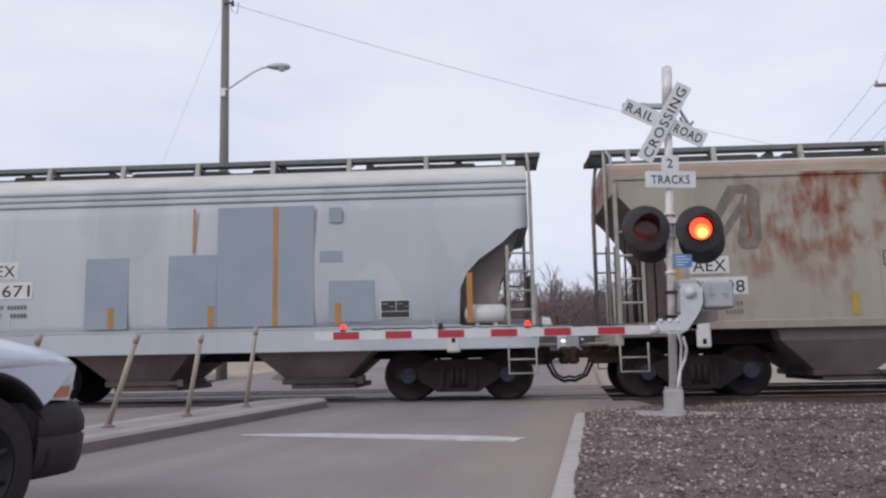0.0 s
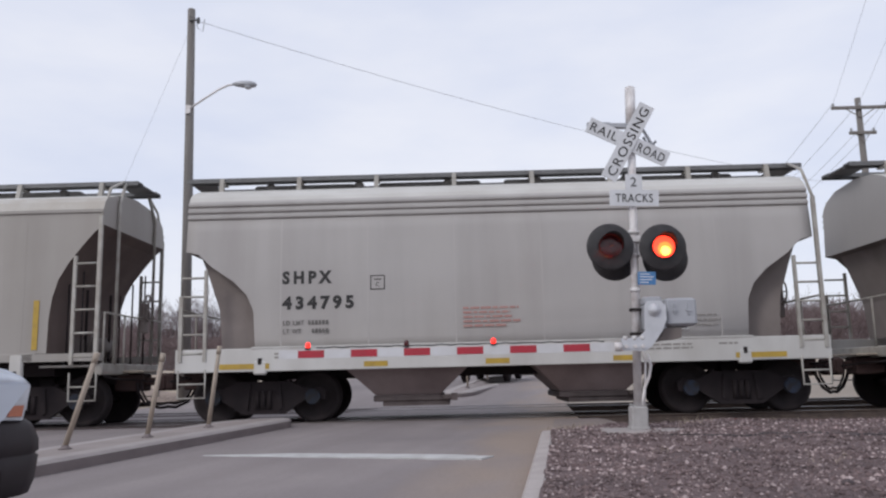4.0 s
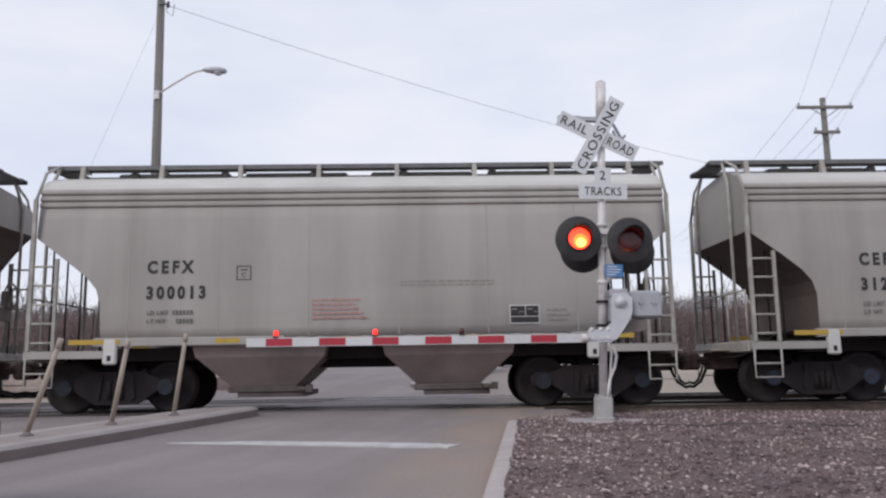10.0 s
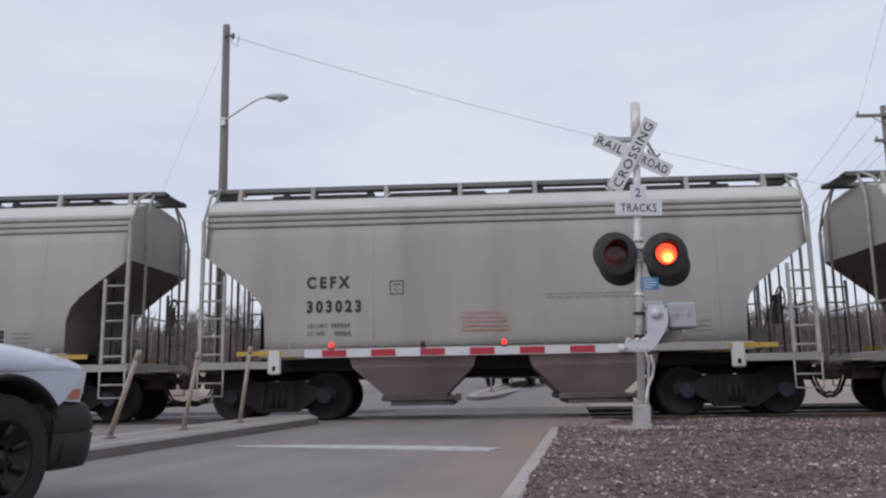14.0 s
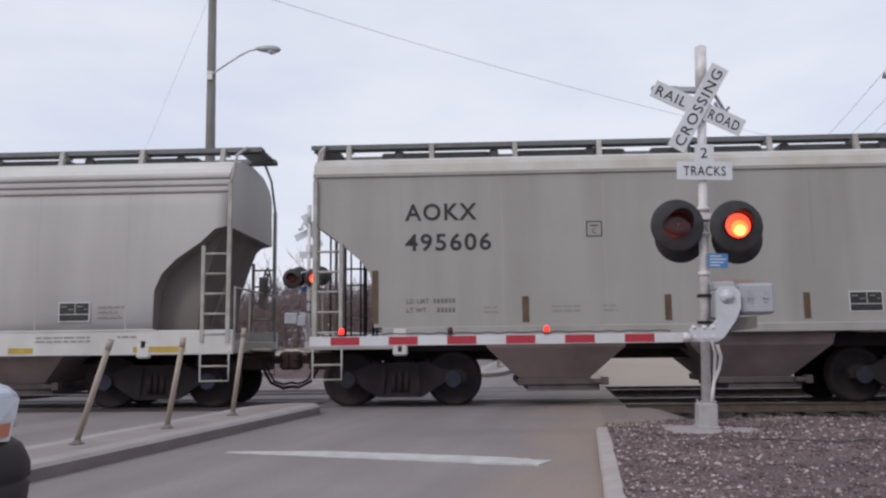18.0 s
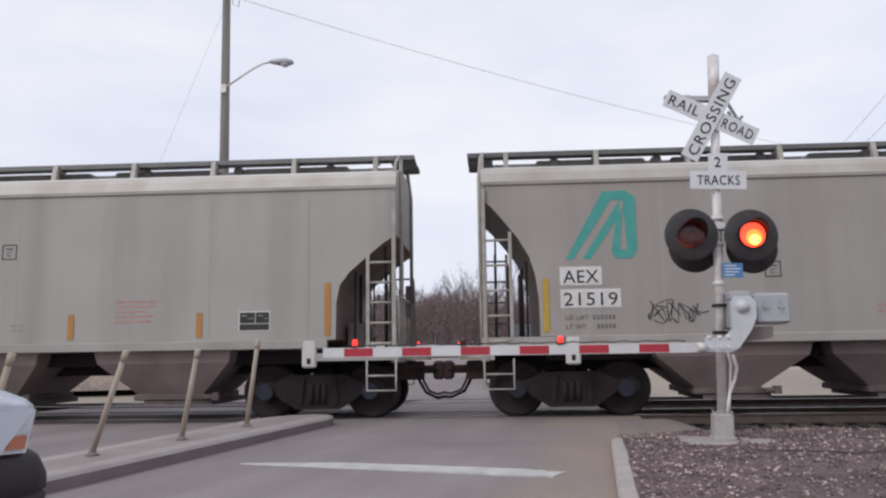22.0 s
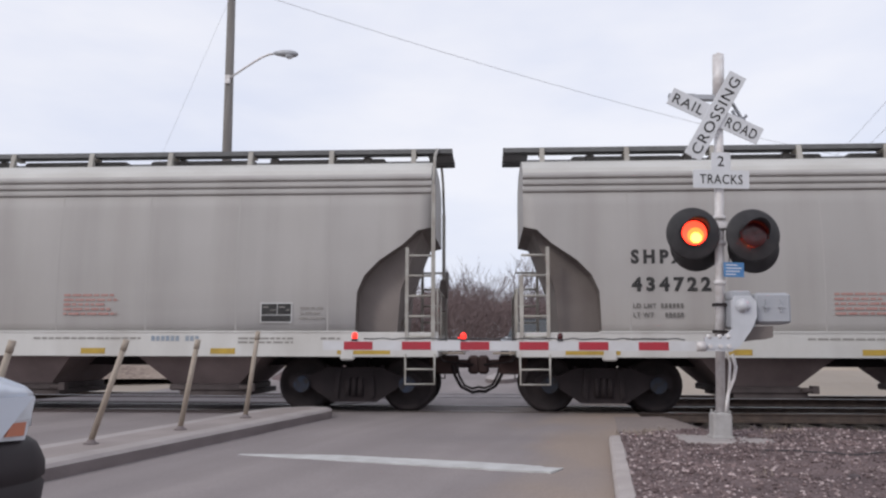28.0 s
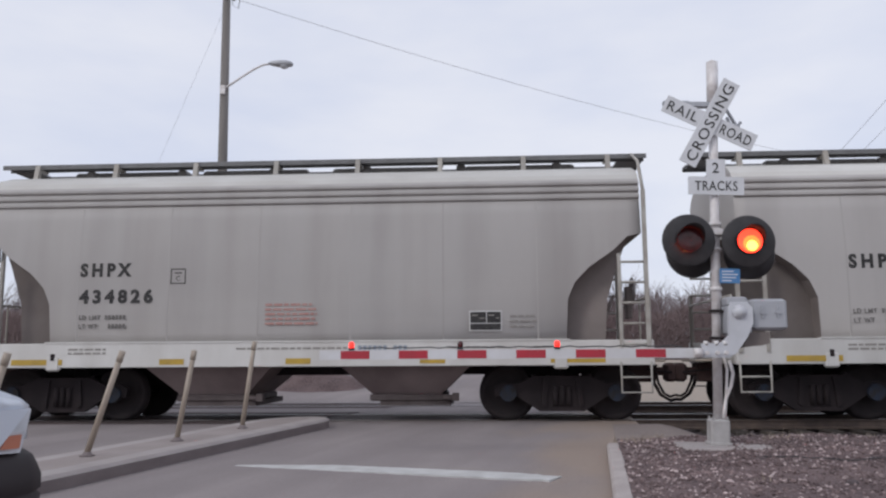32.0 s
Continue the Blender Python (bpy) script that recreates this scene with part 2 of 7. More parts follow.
RAILING = material("grey_ladder_paint", (0.42, 0.405, 0.375), 0.65, second=(0.26, 0.23, 0.2), scale=5, amount=0.9, spread=0.12)
HATCH = material("grimy_hatch_paint", (0.20, 0.195, 0.188), 0.75, second=(0.12, 0.112, 0.108), scale=2.0, amount=0.9, grain=0.12, spread=0.2)
WALKWAY = material("galvanised_running_board", (0.165, 0.167, 0.17), 0.65, 0.1, second=(0.105, 0.104, 0.106), scale=3, amount=0.9, spread=0.15)
INK = material("black_stencil_paint", (0.016, 0.015, 0.017), 0.7, second=(0.05, 0.048, 0.046), scale=12, amount=0.8)
INK_DIM = material("worn_dark_stencil_paint", (0.13, 0.122, 0.115), 0.75, second=(0.20, 0.19, 0.18), scale=9, amount=0.8)
INK_GREY = material("faded_stencil_paint", (0.24, 0.225, 0.21), 0.75, second=(0.32, 0.30, 0.28), scale=9, amount=0.8)
INK_RED = material("faded_red_stencil_paint", (0.38, 0.19, 0.17), 0.75, second=(0.45, 0.3, 0.27), scale=9, amount=0.8)
INK_BLUE = material("faded_blue_stencil_paint", (0.24, 0.29, 0.36), 0.75, second=(0.34, 0.36, 0.38), scale=9, amount=0.8)
PATCH_WHITE = material("white_lettering_patch", (0.66, 0.66, 0.66), 0.6, second=(0.55, 0.54, 0.52), scale=6, amount=0.8)
TEAL = material("teal_emblem_paint", (0.04, 0.30, 0.27), 0.6, second=(0.09, 0.33, 0.30), scale=5, amount=0.8)
DULL_EMBLEM = material("faded_brown_emblem_paint", (0.15, 0.13, 0.11), 0.7, second=(0.22, 0.19, 0.16), scale=5)
YELLOW = material("yellow_reflective_tape", (0.50, 0.33, 0.045), 0.45, second=(0.36, 0.24, 0.05), scale=6, amount=0.8)
ORANGE = material("orange_reflective_tape", (0.46, 0.21, 0.045), 0.45, second=(0.34, 0.16, 0.05), scale=6, amount=0.8)
BROWN_TAPE = material("grimy_brown_reflective_tape", (0.085, 0.05, 0.028), 0.6, second=(0.12, 0.075, 0.04), scale=6)
GALV_DULL = material("weathered_cast_base", (0.44, 0.425, 0.42), 0.6, 0.1, second=(0.33, 0.31, 0.30), scale=8, amount=0.9, grain=0.1)
GALV = material("galvanised_mast_metal", (0.74, 0.72, 0.72), 0.5, 0.1, second=(0.50, 0.455, 0.44), scale=9, amount=0.9, grain=0.06)
CRANK = material("pale_cast_aluminium", (0.60, 0.61, 0.645), 0.5, 0.15, second=(0.51, 0.52, 0.55), scale=5, amount=0.8, grain=0.05)
ALU = material("dull_aluminium_housing", (0.43, 0.44, 0.47), 0.5, 0.2, second=(0.36, 0.37, 0.40), scale=4, amount=0.8, grain=0.05)
SIGN_WHITE = material("white_sign_sheeting", (0.66, 0.67, 0.70), 0.5, second=(0.58, 0.59, 0.61), scale=5, amount=0.8)
SIGN_BLUE = material("blue_notice_sheeting", (0.06, 0.19, 0.42), 0.5, second=(0.08, 0.22, 0.44), scale=6)
SIGN_BACK = material("bare_aluminium_sign_back", (0.40, 0.41, 0.43), 0.5, 0.4, scale=6)
HOOD_BLACK = material("satin_black_signal_paint", (0.02, 0.018, 0.02), 0.5, second=(0.035, 0.032, 0.034), scale=6)
LENS_DARK = material("unlit_red_lens", (0.075, 0.009, 0.011), 0.25, second=(0.045, 0.007, 0.008), scale=14)
LENS_GLOW = glow("lit_red_lens", (1.0, 0.045, 0.02), 3.2)
BULB_GLOW = glow("lit_lamp_centre", (1.0, 0.15, 0.025), 3.0)
CORE_GLOW = glow("lit_lamp_core", (1.0, 0.46, 0.08), 4.0)
GATE_GLOW = glow("lit_gate_lamp", (1.0, 0.03, 0.02), 1.6)
GATE_RED = material("red_gate_sheeting", (0.42, 0.025, 0.045), 0.45, second=(0.36, 0.03, 0.045), scale=7)
GATE_WHITE = material("white_gate_sheeting", (0.62, 0.62, 0.64), 0.5, second=(0.52, 0.51, 0.51), scale=5, amount=0.8)
CONCRETE = material("weathered_concrete", (0.37, 0.335, 0.325), 0.9, second=(0.29, 0.258, 0.25), scale=2.0, amount=0.9, bump=0.3, bump_scale=60, grain=0.14)
CURB = material("pale_worn_concrete_curb", (0.44, 0.395, 0.38), 0.9, second=(0.32, 0.28, 0.265), scale=2.5, amount=0.9, bump=0.3, bump_scale=50, grain=0.16)
# upright curb face, darker than the median top
CURB_FACE = material("dark_curb_face", (0.20, 0.168, 0.166), 0.92, second=(0.145, 0.12, 0.12), scale=2.2, amount=0.9, stretch=(1, 1, 2.5), bump=0.3, bump_scale=40, grain=0.15)
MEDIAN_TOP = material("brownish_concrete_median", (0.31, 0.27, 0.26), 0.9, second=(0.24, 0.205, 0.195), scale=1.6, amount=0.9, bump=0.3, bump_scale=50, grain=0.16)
WOOD_POLE = material("grey_weathered_pole_wood", (0.20, 0.185, 0.175), 0.85, second=(0.13, 0.12, 0.112), scale=3, amount=0.9, stretch=(4, 4, 0.25), bump=0.4, bump_scale=25, spread=0.1)
POST_TAN = material("faded_tan_delineator_plastic", (0.40, 0.34, 0.28), 0.6, second=(0.31, 0.255, 0.205), scale=6, amount=0.9)
LINE_WHITE = material("worn_white_road_paint", (0.56, 0.56, 0.555), 0.8, second=(0.36, 0.35, 0.34), scale=5, amount=1.1, grain=0.15, grain_scale=90)
RAIL_SIDE = material("brown_rail_side", (0.075, 0.055, 0.048), 0.8, second=(0.11, 0.08, 0.065), scale=6)
RAIL_TOP = material("polished_rail_head", (0.42, 0.42, 0.43), 0.3, 0.9, second=(0.3, 0.3, 0.3), scale=4)
TIE = material("dark_creosoted_tie", (0.06, 0.05, 0.045), 0.9, second=(0.10, 0.085, 0.075), scale=3, stretch=(4, 0.4, 1), bump=0.5, spread=0.2)
WIRE = material("dull_black_cable", (0.05, 0.05, 0.055), 0.7)
WIRE_GREY = material("weathered_grey_cable", (0.30, 0.30, 0.32), 0.7)
GRASS_DRY = material("dry_tan_winter_grass", (0.42, 0.35, 0.28), 0.95, second=(0.31, 0.25, 0.2), scale=0.5, amount=0.9, bump=0.5, bump_scale=14, grain=0.2, grain_scale=8)
TWIG = material("grey_brown_bare_twigs", (0.18, 0.14, 0.143), 0.9, second=(0.13, 0.10, 0.103), scale=0.4, amount=0.9)
# distance haze is mixed into the colour of the far twigs
TWIG_FAR = material("haze_pale_bare_twigs", (0.27, 0.245, 0.25), 0.95, second=(0.21, 0.185, 0.19), scale=0.3, amount=0.9)
BRUSH = material("dull_brown_brush", (0.165, 0.122, 0.122), 0.95, second=(0.115, 0.083, 0.084), scale=0.6, amount=0.9)
TRUCK_WHITE = material("pale_white_truck_paint", (0.62, 0.66, 0.73), 0.3, second=(0.57, 0.61, 0.68), scale=1.5, coat=0.5)
TRUCK_BLACK = material("black_textured_bumper", (0.022, 0.0155, 0.0185), 0.65, second=(0.022, 0.017, 0.019), scale=8)
TYRE = material("black_tyre_rubber", (0.021, 0.015, 0.0175), 0.9, second=(0.028, 0.0205, 0.0235), scale=12, bump=0.3)
AMBER = material("amber_marker_lens", (0.50, 0.19, 0.12), 0.3, second=(0.42, 0.17, 0.11), scale=9)
CLEAR_LENS = material("clear_headlight_lens", (0.62, 0.64, 0.68), 0.15, scale=7, coat=0.5)
GLASS_DARK = material("dark_tinted_glass", (0.03, 0.035, 0.04), 0.08, scale=4, coat=0.6)
CHROME = material("dull_wheel_alloy", (0.022, 0.019, 0.021), 0.55, 0.3, scale=7)
CAR_DARK = material("dark_vehicle_paint", (0.035, 0.036, 0.042), 0.35, scale=3, coat=0.5)
HEAD_GLOW = glow("lit_headlight", (1.0, 0.97, 0.92), 1.4)
SPRAY_RED = material("dark_red_spray_paint", (0.26, 0.06, 0.04), 0.6, scale=9)
SPRAY_CREAM = material("cream_spray_paint", (0.50, 0.44, 0.36), 0.6, scale=6)
SPRAY_BLUE = material("blue_spray_paint", (0.10, 0.21, 0.34), 0.6, scale=9)
SPRAY_GREY = material("thin_grey_spray_paint", (0.30, 0.30, 0.295), 0.7, second=(0.38, 0.37, 0.35), scale=7, amount=0.8)
SPRAY_BLACK = material("black_spray_paint", (0.06, 0.055, 0.055), 0.7, scale=9)


def ground_material(name, a, b, c, big, fine, bump):
    """Loose ground: three tones by two scales of noise and a coarse relief."""
    m = bpy.data.materials.new(name)
    m.use_nodes = True
    n, l = m.node_tree.nodes, m.node_tree.links
    bs = n["Principled BSDF"]
    bs.inputs["Roughness"].default_value = 0.95
    co = n.new("ShaderNodeTexCoord").outputs["Object"]
    f1 = noise_mask(n, l, co, big, (1, 1, 1), 0.38, 0.66, 6)
    f2 = noise_mask(n, l, co, fine, (1, 1, 1), 0.40, 0.68, 4)
    col = mixed(n, l, f1, a, b)
    col = mixed(n, l, scale_fac(n, l, f2, 0.75), col, c)
    l.new(col, bs.inputs["Base Color"])
    bp = n.new("ShaderNodeBump")
    bp.inputs["Strength"].default_value, bp.inputs["Distance"].default_value = bump, 0.03
    l.new(f2, bp.inputs["Height"])
    l.new(bp.outputs["Normal"], bs.inputs["Normal"])
    return m



def road_material():
    """Pale worn asphalt: wheel tracks along the lane, fine chippings, and brown silt washed against the curb."""
    m = bpy.data.materials.new("pale_worn_asphalt")
    m.use_nodes = True
    n, l = m.node_tree.nodes, m.node_tree.links
    bs = n["Principled BSDF"]
    bs.inputs["Roughness"].default_value = 0.9
    co = n.new("ShaderNodeTexCoord").outputs["Object"]
    turn = n.new("ShaderNodeMapping")
    turn.inputs["Rotation"].default_value = (0, 0, radians(14))
    l.new(co, turn.inputs["Vector"])
    lane = turn.outputs["Vector"]
    tracks = noise_mask(n, l, lane, 1.0, (1.3, 0.10, 1), 0.36, 0.68, 4)
    cloud = noise_mask(n, l, co, 0.6, (1, 1, 1), 0.36, 0.68, 6)
    chips = noise_mask(n, l, co, 55.0, (1, 1, 1), 0.40, 0.68, 3)
    col = mixed(n, l, tracks, (0.232, 0.202, 0.202), (0.305, 0.267, 0.262))
    col = mixed(n, l, scale_fac(n, l, cloud, 0.55), col, (0.20, 0.174, 0.175))
    col = mixed(n, l, scale_fac(n, l, chips, 0.45), col, (0.17, 0.148, 0.148))
    # silt: by the distance from the curb line, broken up by noise
    sep = n.new("ShaderNodeSeparateXYZ")
    l.new(co, sep.inputs[0])
    away = n.new("ShaderNodeMath")
    away.operation = "MULTIPLY_ADD"
    l.new(sep.outputs["Y"], away.inputs[0])
    away.inputs[1].default_value, away.inputs[2].default_value = -0.132, 0.191
    dist = n.new("ShaderNodeMath")
    l.new(sep.outputs["X"], dist.inputs[0])
    l.new(away.outputs[0], dist.inputs[1])
    edge = n.new("ShaderNodeMath")
    edge.operation = "MULTIPLY_ADD"
    l.new(noise_mask(n, l, lane, 0.9, (1, 0.45, 1), 0.2, 0.8, 7, (3, 8, 0)), edge.inputs[0])
    edge.inputs[1].default_value = 2.2
    l.new(dist.outputs[0], edge.inputs[2])
    fac = n.new("ShaderNodeMapRange")
    fac.inputs["From Min"].default_value, fac.inputs["From Max"].default_value = -0.25, 1.1
    l.new(edge.outputs[0], fac.inputs["Value"])
    sand = mixed(n, l, chips, (0.315, 0.250, 0.208), (0.25, 0.195, 0.162))
    col = mixed(n, l, scale_fac(n, l, fac.outputs["Result"], 0.95), col, sand)
    l.new(col, bs.inputs["Base Color"])
    bp = n.new("ShaderNodeBump")
    bp.inputs["Strength"].default_value, bp.inputs["Distance"].default_value = 0.3, 0.012
    l.new(chips, bp.inputs["Height"])
    l.new(bp.outputs["Normal"], bs.inputs["Normal"])
    return m


ASPHALT = road_material()
GRAVEL_BED = ground_material("brown_gravel_ground", (0.168, 0.12, 0.119), (0.078, 0.054, 0.056), (0.23, 0.168, 0.166), 1.4, 22.0, 0.9)
BALLAST_BED = ground_material("dark_ballast_ground", (0.056, 0.043, 0.046), (0.075, 0.058, 0.061), (0.105, 0.085, 0.088), 1.5, 18.0, 0.9)
SILT = ground_material("grey_silt_ground", (0.235, 0.195, 0.183), (0.275, 0.23, 0.213), (0.185, 0.15, 0.14), 1.3, 26.0, 0.4)
DIRT = ground_material("rough_tan_dirt", (0.30, 0.235, 0.195), (0.19, 0.142, 0.122), (0.38, 0.31, 0.26), 1.1, 9.0, 1.0)
FAR_GROUND = ground_material("winter_field_ground", (0.36, 0.30, 0.245), (0.28, 0.235, 0.195), (0.31, 0.27, 0.23), 0.12, 3.0, 0.4)


def stone_material(name, dark, mid, pale):
    """Loose stones, each of its own shade."""
    m = bpy.data.materials.new(name)
    m.use_nodes = True
    n, l = m.node_tree.nodes, m.node_tree.links
    b = n["Principled BSDF"]
    b.inputs["Roughness"].default_value = 0.9
    geo = n.new("ShaderNodeNewGeometry")
    ramp = n.new("ShaderNodeValToRGB")
    e = ramp.color_ramp.elements
    e[0].position, e[0].color = 0.0, (*dark, 1)
    e[1].position, e[1].color = 1.0, (*pale, 1)
    k = e.new(0.70)
    k.color = (*mid, 1)
    l.new(geo.outputs["Random Per Island"], ramp.inputs["Fac"])
    co = n.new("ShaderNodeTexCoord").outputs["Object"]
    f = noise_mask(n, l, co, 0.9, (1, 1, 1), 0.35, 0.7, 4)
    l.new(scaled(n, l, ramp.outputs["Color"], f, 1.25, 0.68), b.inputs["Base Color"])
    return m


STONE = stone_material("mixed_gravel_stone", (0.07, 0.047, 0.048), (0.196, 0.142, 0.139), (0.46, 0.378, 0.37))
STONE_DARK = stone_material("dark_ballast_stone", (0.038, 0.029, 0.032), (0.098, 0.078, 0.081), (0.22, 0.185, 0.187))

# ---- mesh tools ----
class Shape:
    """Collects faces for one mesh; each face has a material slot and may be smooth."""

    def __init__(self):
        self.v, self.f, self.slot, self.soft = [], [], [], []

    def face(self, idx, slot=0, soft=False):
        self.f.append(idx)
        self.slot.append(slot)
        self.soft.append(soft)

    def add(self, pts):
        i = len(self.v)
        self.v.extend([tuple(p) for p in pts])
        return i

    def box(self, x0, x1, y0, y1, z0, z1, slot=0, cut=0.0):
        """A box; with cut, its edges along x and z are chamfered."""
        if cut:
            c = min(cut, (x1 - x0) / 3, (y1 - y0) / 3, (z1 - z0) / 3)
            rings = []
            for z, d in ((z0, c), (z0 + c, 0), (z1 - c, 0), (z1, c)):
                rings.append([(x0 + c + d, y0 + d, z), (x1 - c - d, y0 + d, z), (x1 - d, y0 + c + d, z), (x1 - d, y1 - c - d, z),
                              (x1 - c - d, y1 - d, z), (x0 + c + d, y1 - d, z), (x0 + d, y1 - c - d, z), (x0 + d, y0 + c + d, z)])
            self.loft(rings, slot, closed=True, caps=True)
            return self
        i = self.add([(x, y, z) for x in (x0, x1) for y in (y0, y1) for z in (z0, z1)])
        for q in ((0, 1, 3, 2), (4, 6, 7, 5), (0, 4, 5, 1), (2, 3, 7, 6), (0, 2, 6, 4), (1, 5, 7, 3)):
            self.face([i + k for k in q], slot)
        return self

    def loft(self, rings, slot=0, closed=True, caps=True, soft=False):
        n = len(rings[0])
        starts = [self.add(r) for r in rings]
        for a, b in zip(starts, starts[1:]):
            for k in range(n if closed else n - 1):
                self.face([a + k, a + (k + 1) % n, b + (k + 1) % n, b + k], slot, soft)
        if caps:
            self.face([starts[0] + k for k in reversed(range(n))], slot)
            self.face([starts[-1] + k for k in range(n)], slot)
        return self

    def rod(self, a, b, r, n=8, slot=0, r2=None, caps=True):
        a, b = Vector(a), Vector(b)
        d = (b - a).normalized()
        u = d.orthogonal().normalized()
        w = d.cross(u)
        rings = [[p + (u * math.cos(t) + w * math.sin(t)) * q for t in (2 * math.pi * k / n for k in range(n))]
                 for p, q in ((a, r), (b, r if r2 is None else r2))]
        return self.loft(rings, slot, True, caps, n > 5)

    def tube(self, pts, r, n=6, slot=0):
        pts = [Vector(p) for p in pts]
        rings, u = [], None
        for k, p in enumerate(pts):
            d = (pts[min(k + 1, len(pts) - 1)] - pts[max(k - 1, 0)]).normalized()
            u = (u - d * u.dot(d)) if u is not None else d.orthogonal()
            u = u.normalized() if u.length > 1e-5 else d.orthogonal().normalized()
            w = d.cross(u)
            rings.append([p + (u * math.cos(t) + w * math.sin(t)) * r for t in (2 * math.pi * j / n for j in range(n))])
        return self.loft(rings, slot, True, True, True)

    def turned(self, profile, origin, axis, n=20, slot=0, caps=False):
        """A turned body: profile rows (distance along the axis, radius)."""
        o, d = Vector(origin), Vector(axis).normalized()
        u = d.orthogonal().normalized()
        w = d.cross(u)
        rings = [[o + d * h + (u * math.cos(t) + w * math.sin(t)) * r for t in (2 * math.pi * k / n for k in range(n))] for h, r in profile]
        return self.loft(rings, slot, True, caps, True)

    def prism(self, poly, plane, a, b, slot=0):
        """A polygon in the plane 'xz', 'yz' or 'xy', extruded from a to b along the third axis."""
        def at(p, c):
            return {"xz": (p[0], c, p[1]), "yz": (c, p[0], p[1]), "xy": (p[0], p[1], c)}[plane]
        return self.loft([[at(p, a) for p in poly], [at(p, b) for p in poly]], slot)

    def moved(self, m):
        self.v = [tuple(m @ Vector(p)) for p in self.v]
        return self

    def mesh(self, name, mats):
        me = bpy.data.meshes.new(name)
        me.from_pydata(self.v, [], self.f)
        for mt in (mats if isinstance(mats, (list, tuple)) else [mats]):
            me.materials.append(mt)
        me.polygons.foreach_set("material_index", self.slot)
        me.polygons.foreach_set("use_smooth", self.soft)
        me.update()
        bm = bmesh.new()
        bm.from_mesh(me)
        bmesh.ops.recalc_face_normals(bm, faces=bm.faces)
        bm.to_mesh(me)
        bm.free()
        return me


def part(name, shape, mats, parent=None, label="", at=None):
    """One mesh object under a thing or a part. shape: a Shape or a finished mesh."""
    ob = new(name, shape.mesh(name, mats) if isinstance(shape, Shape) else shape)
    if parent:
        ob.parent = parent
    if at is not None:
        ob.matrix_basis = at
    if label:
        ob["label"] = label
    return ob


def thing(name, label, category, group="", kind=""):
    """An empty at the base of a thing, to carry its parts."""
    return tagged(new(name), label, category, group, kind)


TEXTS = {}


def lettering(text, height, mat, spacing=1.1, depth=0.003, width=None, bold=0.0):
    """A mesh of flat letters in the xz plane, facing -y, its lower left corner at the origin; capitals are of the given height."""
    key = (text, height, mat.name, spacing, width, bold)
    if key not in TEXTS:
        cu = bpy.data.curves.new("letters", "FONT")
        cu.offset = bold
        cu.body, cu.size, cu.extrude, cu.space_character, cu.resolution_u = text, height / 0.73, depth, spacing, 3
        ob = bpy.data.objects.new("letters", cu)
        scene.collection.objects.link(ob)
        me = bpy.data.meshes.new_from_object(ob.evaluated_get(bpy.context.evaluated_depsgraph_get()))
        bpy.data.objects.remove(ob)
        bpy.data.curves.remove(cu)
        me.transform(pose(0, 0, 0, 90, 0, 0))
        xs = [v.co.x for v in me.vertices]
        k = width / (max(xs) - min(xs)) if width else 1.0
        me.transform(Matrix.Translation((-min(xs) * k, 0, 0)) @ Matrix.Diagonal((k, 1, 1, 1)))
        me.materials.clear()
        me.materials.append(mat)
        TEXTS[key] = me
    return TEXTS[key]

# ---- the train: covered hopper cars ----
TRACK_Y, TRACK2_Y = 16.3, 20.9
HALF_W = 1.58


def cut_profile(kind):
    """The lower edge of the side sheet near an end: metres in from the end of the sill, height."""
    return {
        "curved": [(0.14, 3.32), (0.38, 3.27), (0.64, 3.02), (1.08, 2.72), (1.34, 2.45), (1.47, 2.15), (1.5, 1.43)],
        "open": [(0.12, 3.36), (0.30, 3.22), (0.75, 2.88), (1.12, 2.58), (1.30, 2.36), (1.38, 2.1), (1.40, 1.43)],
        "long": [(0.06, 3.92), (0.24, 3.76), (0.46, 3.5), (0.72, 3.16), (0.90, 2.84), (1.0, 2.5), (1.05, 2.1), (1.06, 1.43)],
        "plain": [(0.05, 3.3), (0.28, 3.16), (0.62, 2.88), (0.9, 2.64), (1.08, 2.40), (1.14, 2.1), (1.15, 1.43)],
    }[kind]


SIDE_ROWS = (1.43, 1.6, 1.9, 2.4, 2.9, 3.3, 3.7, 3.94)


def bulge(z):
    """How far the bowed side of a ridged car stands in from its widest line at the height z."""
    return float(np.interp(z, SIDE_ROWS, (-0.055, -0.03, -0.008, 0.0, 0.0, -0.02, -0.05, -0.08)))


def section(zb, ridges):
    """Half of a cross section, from the lower edge of the side to the ridge of the roof: (distance from the middle, height)."""
    w = HALF_W
    if ridges:
        pts = []
        for k, z in enumerate(SIDE_ROWS):
            z = max(z, zb + 0.002 * k)
            pts.append((w + bulge(z), z))
        e = w - 0.08
        for k in range(3):
            z, a = 3.955 + 0.13 * k, e - 0.012 * k
            pts += [(a - 0.016, z), (a + 0.032, z + 0.028), (a + 0.032, z + 0.068), (a - 0.014, z + 0.118)]
        pts += [(e - 0.045, 4.35), (e - 0.10, 4.43), (e - 0.24, 4.54), (0.8, 4.70), (0, 4.76)]
    else:
        pts = [(w, zb), (w, 4.16), (w + 0.035, 4.17), (w + 0.035, 4.23), (w + 0.0, 4.25), (w - 0.05, 4.40), (w - 0.16, 4.50), (0.8, 4.68), (0, 4.74)]
    return pts


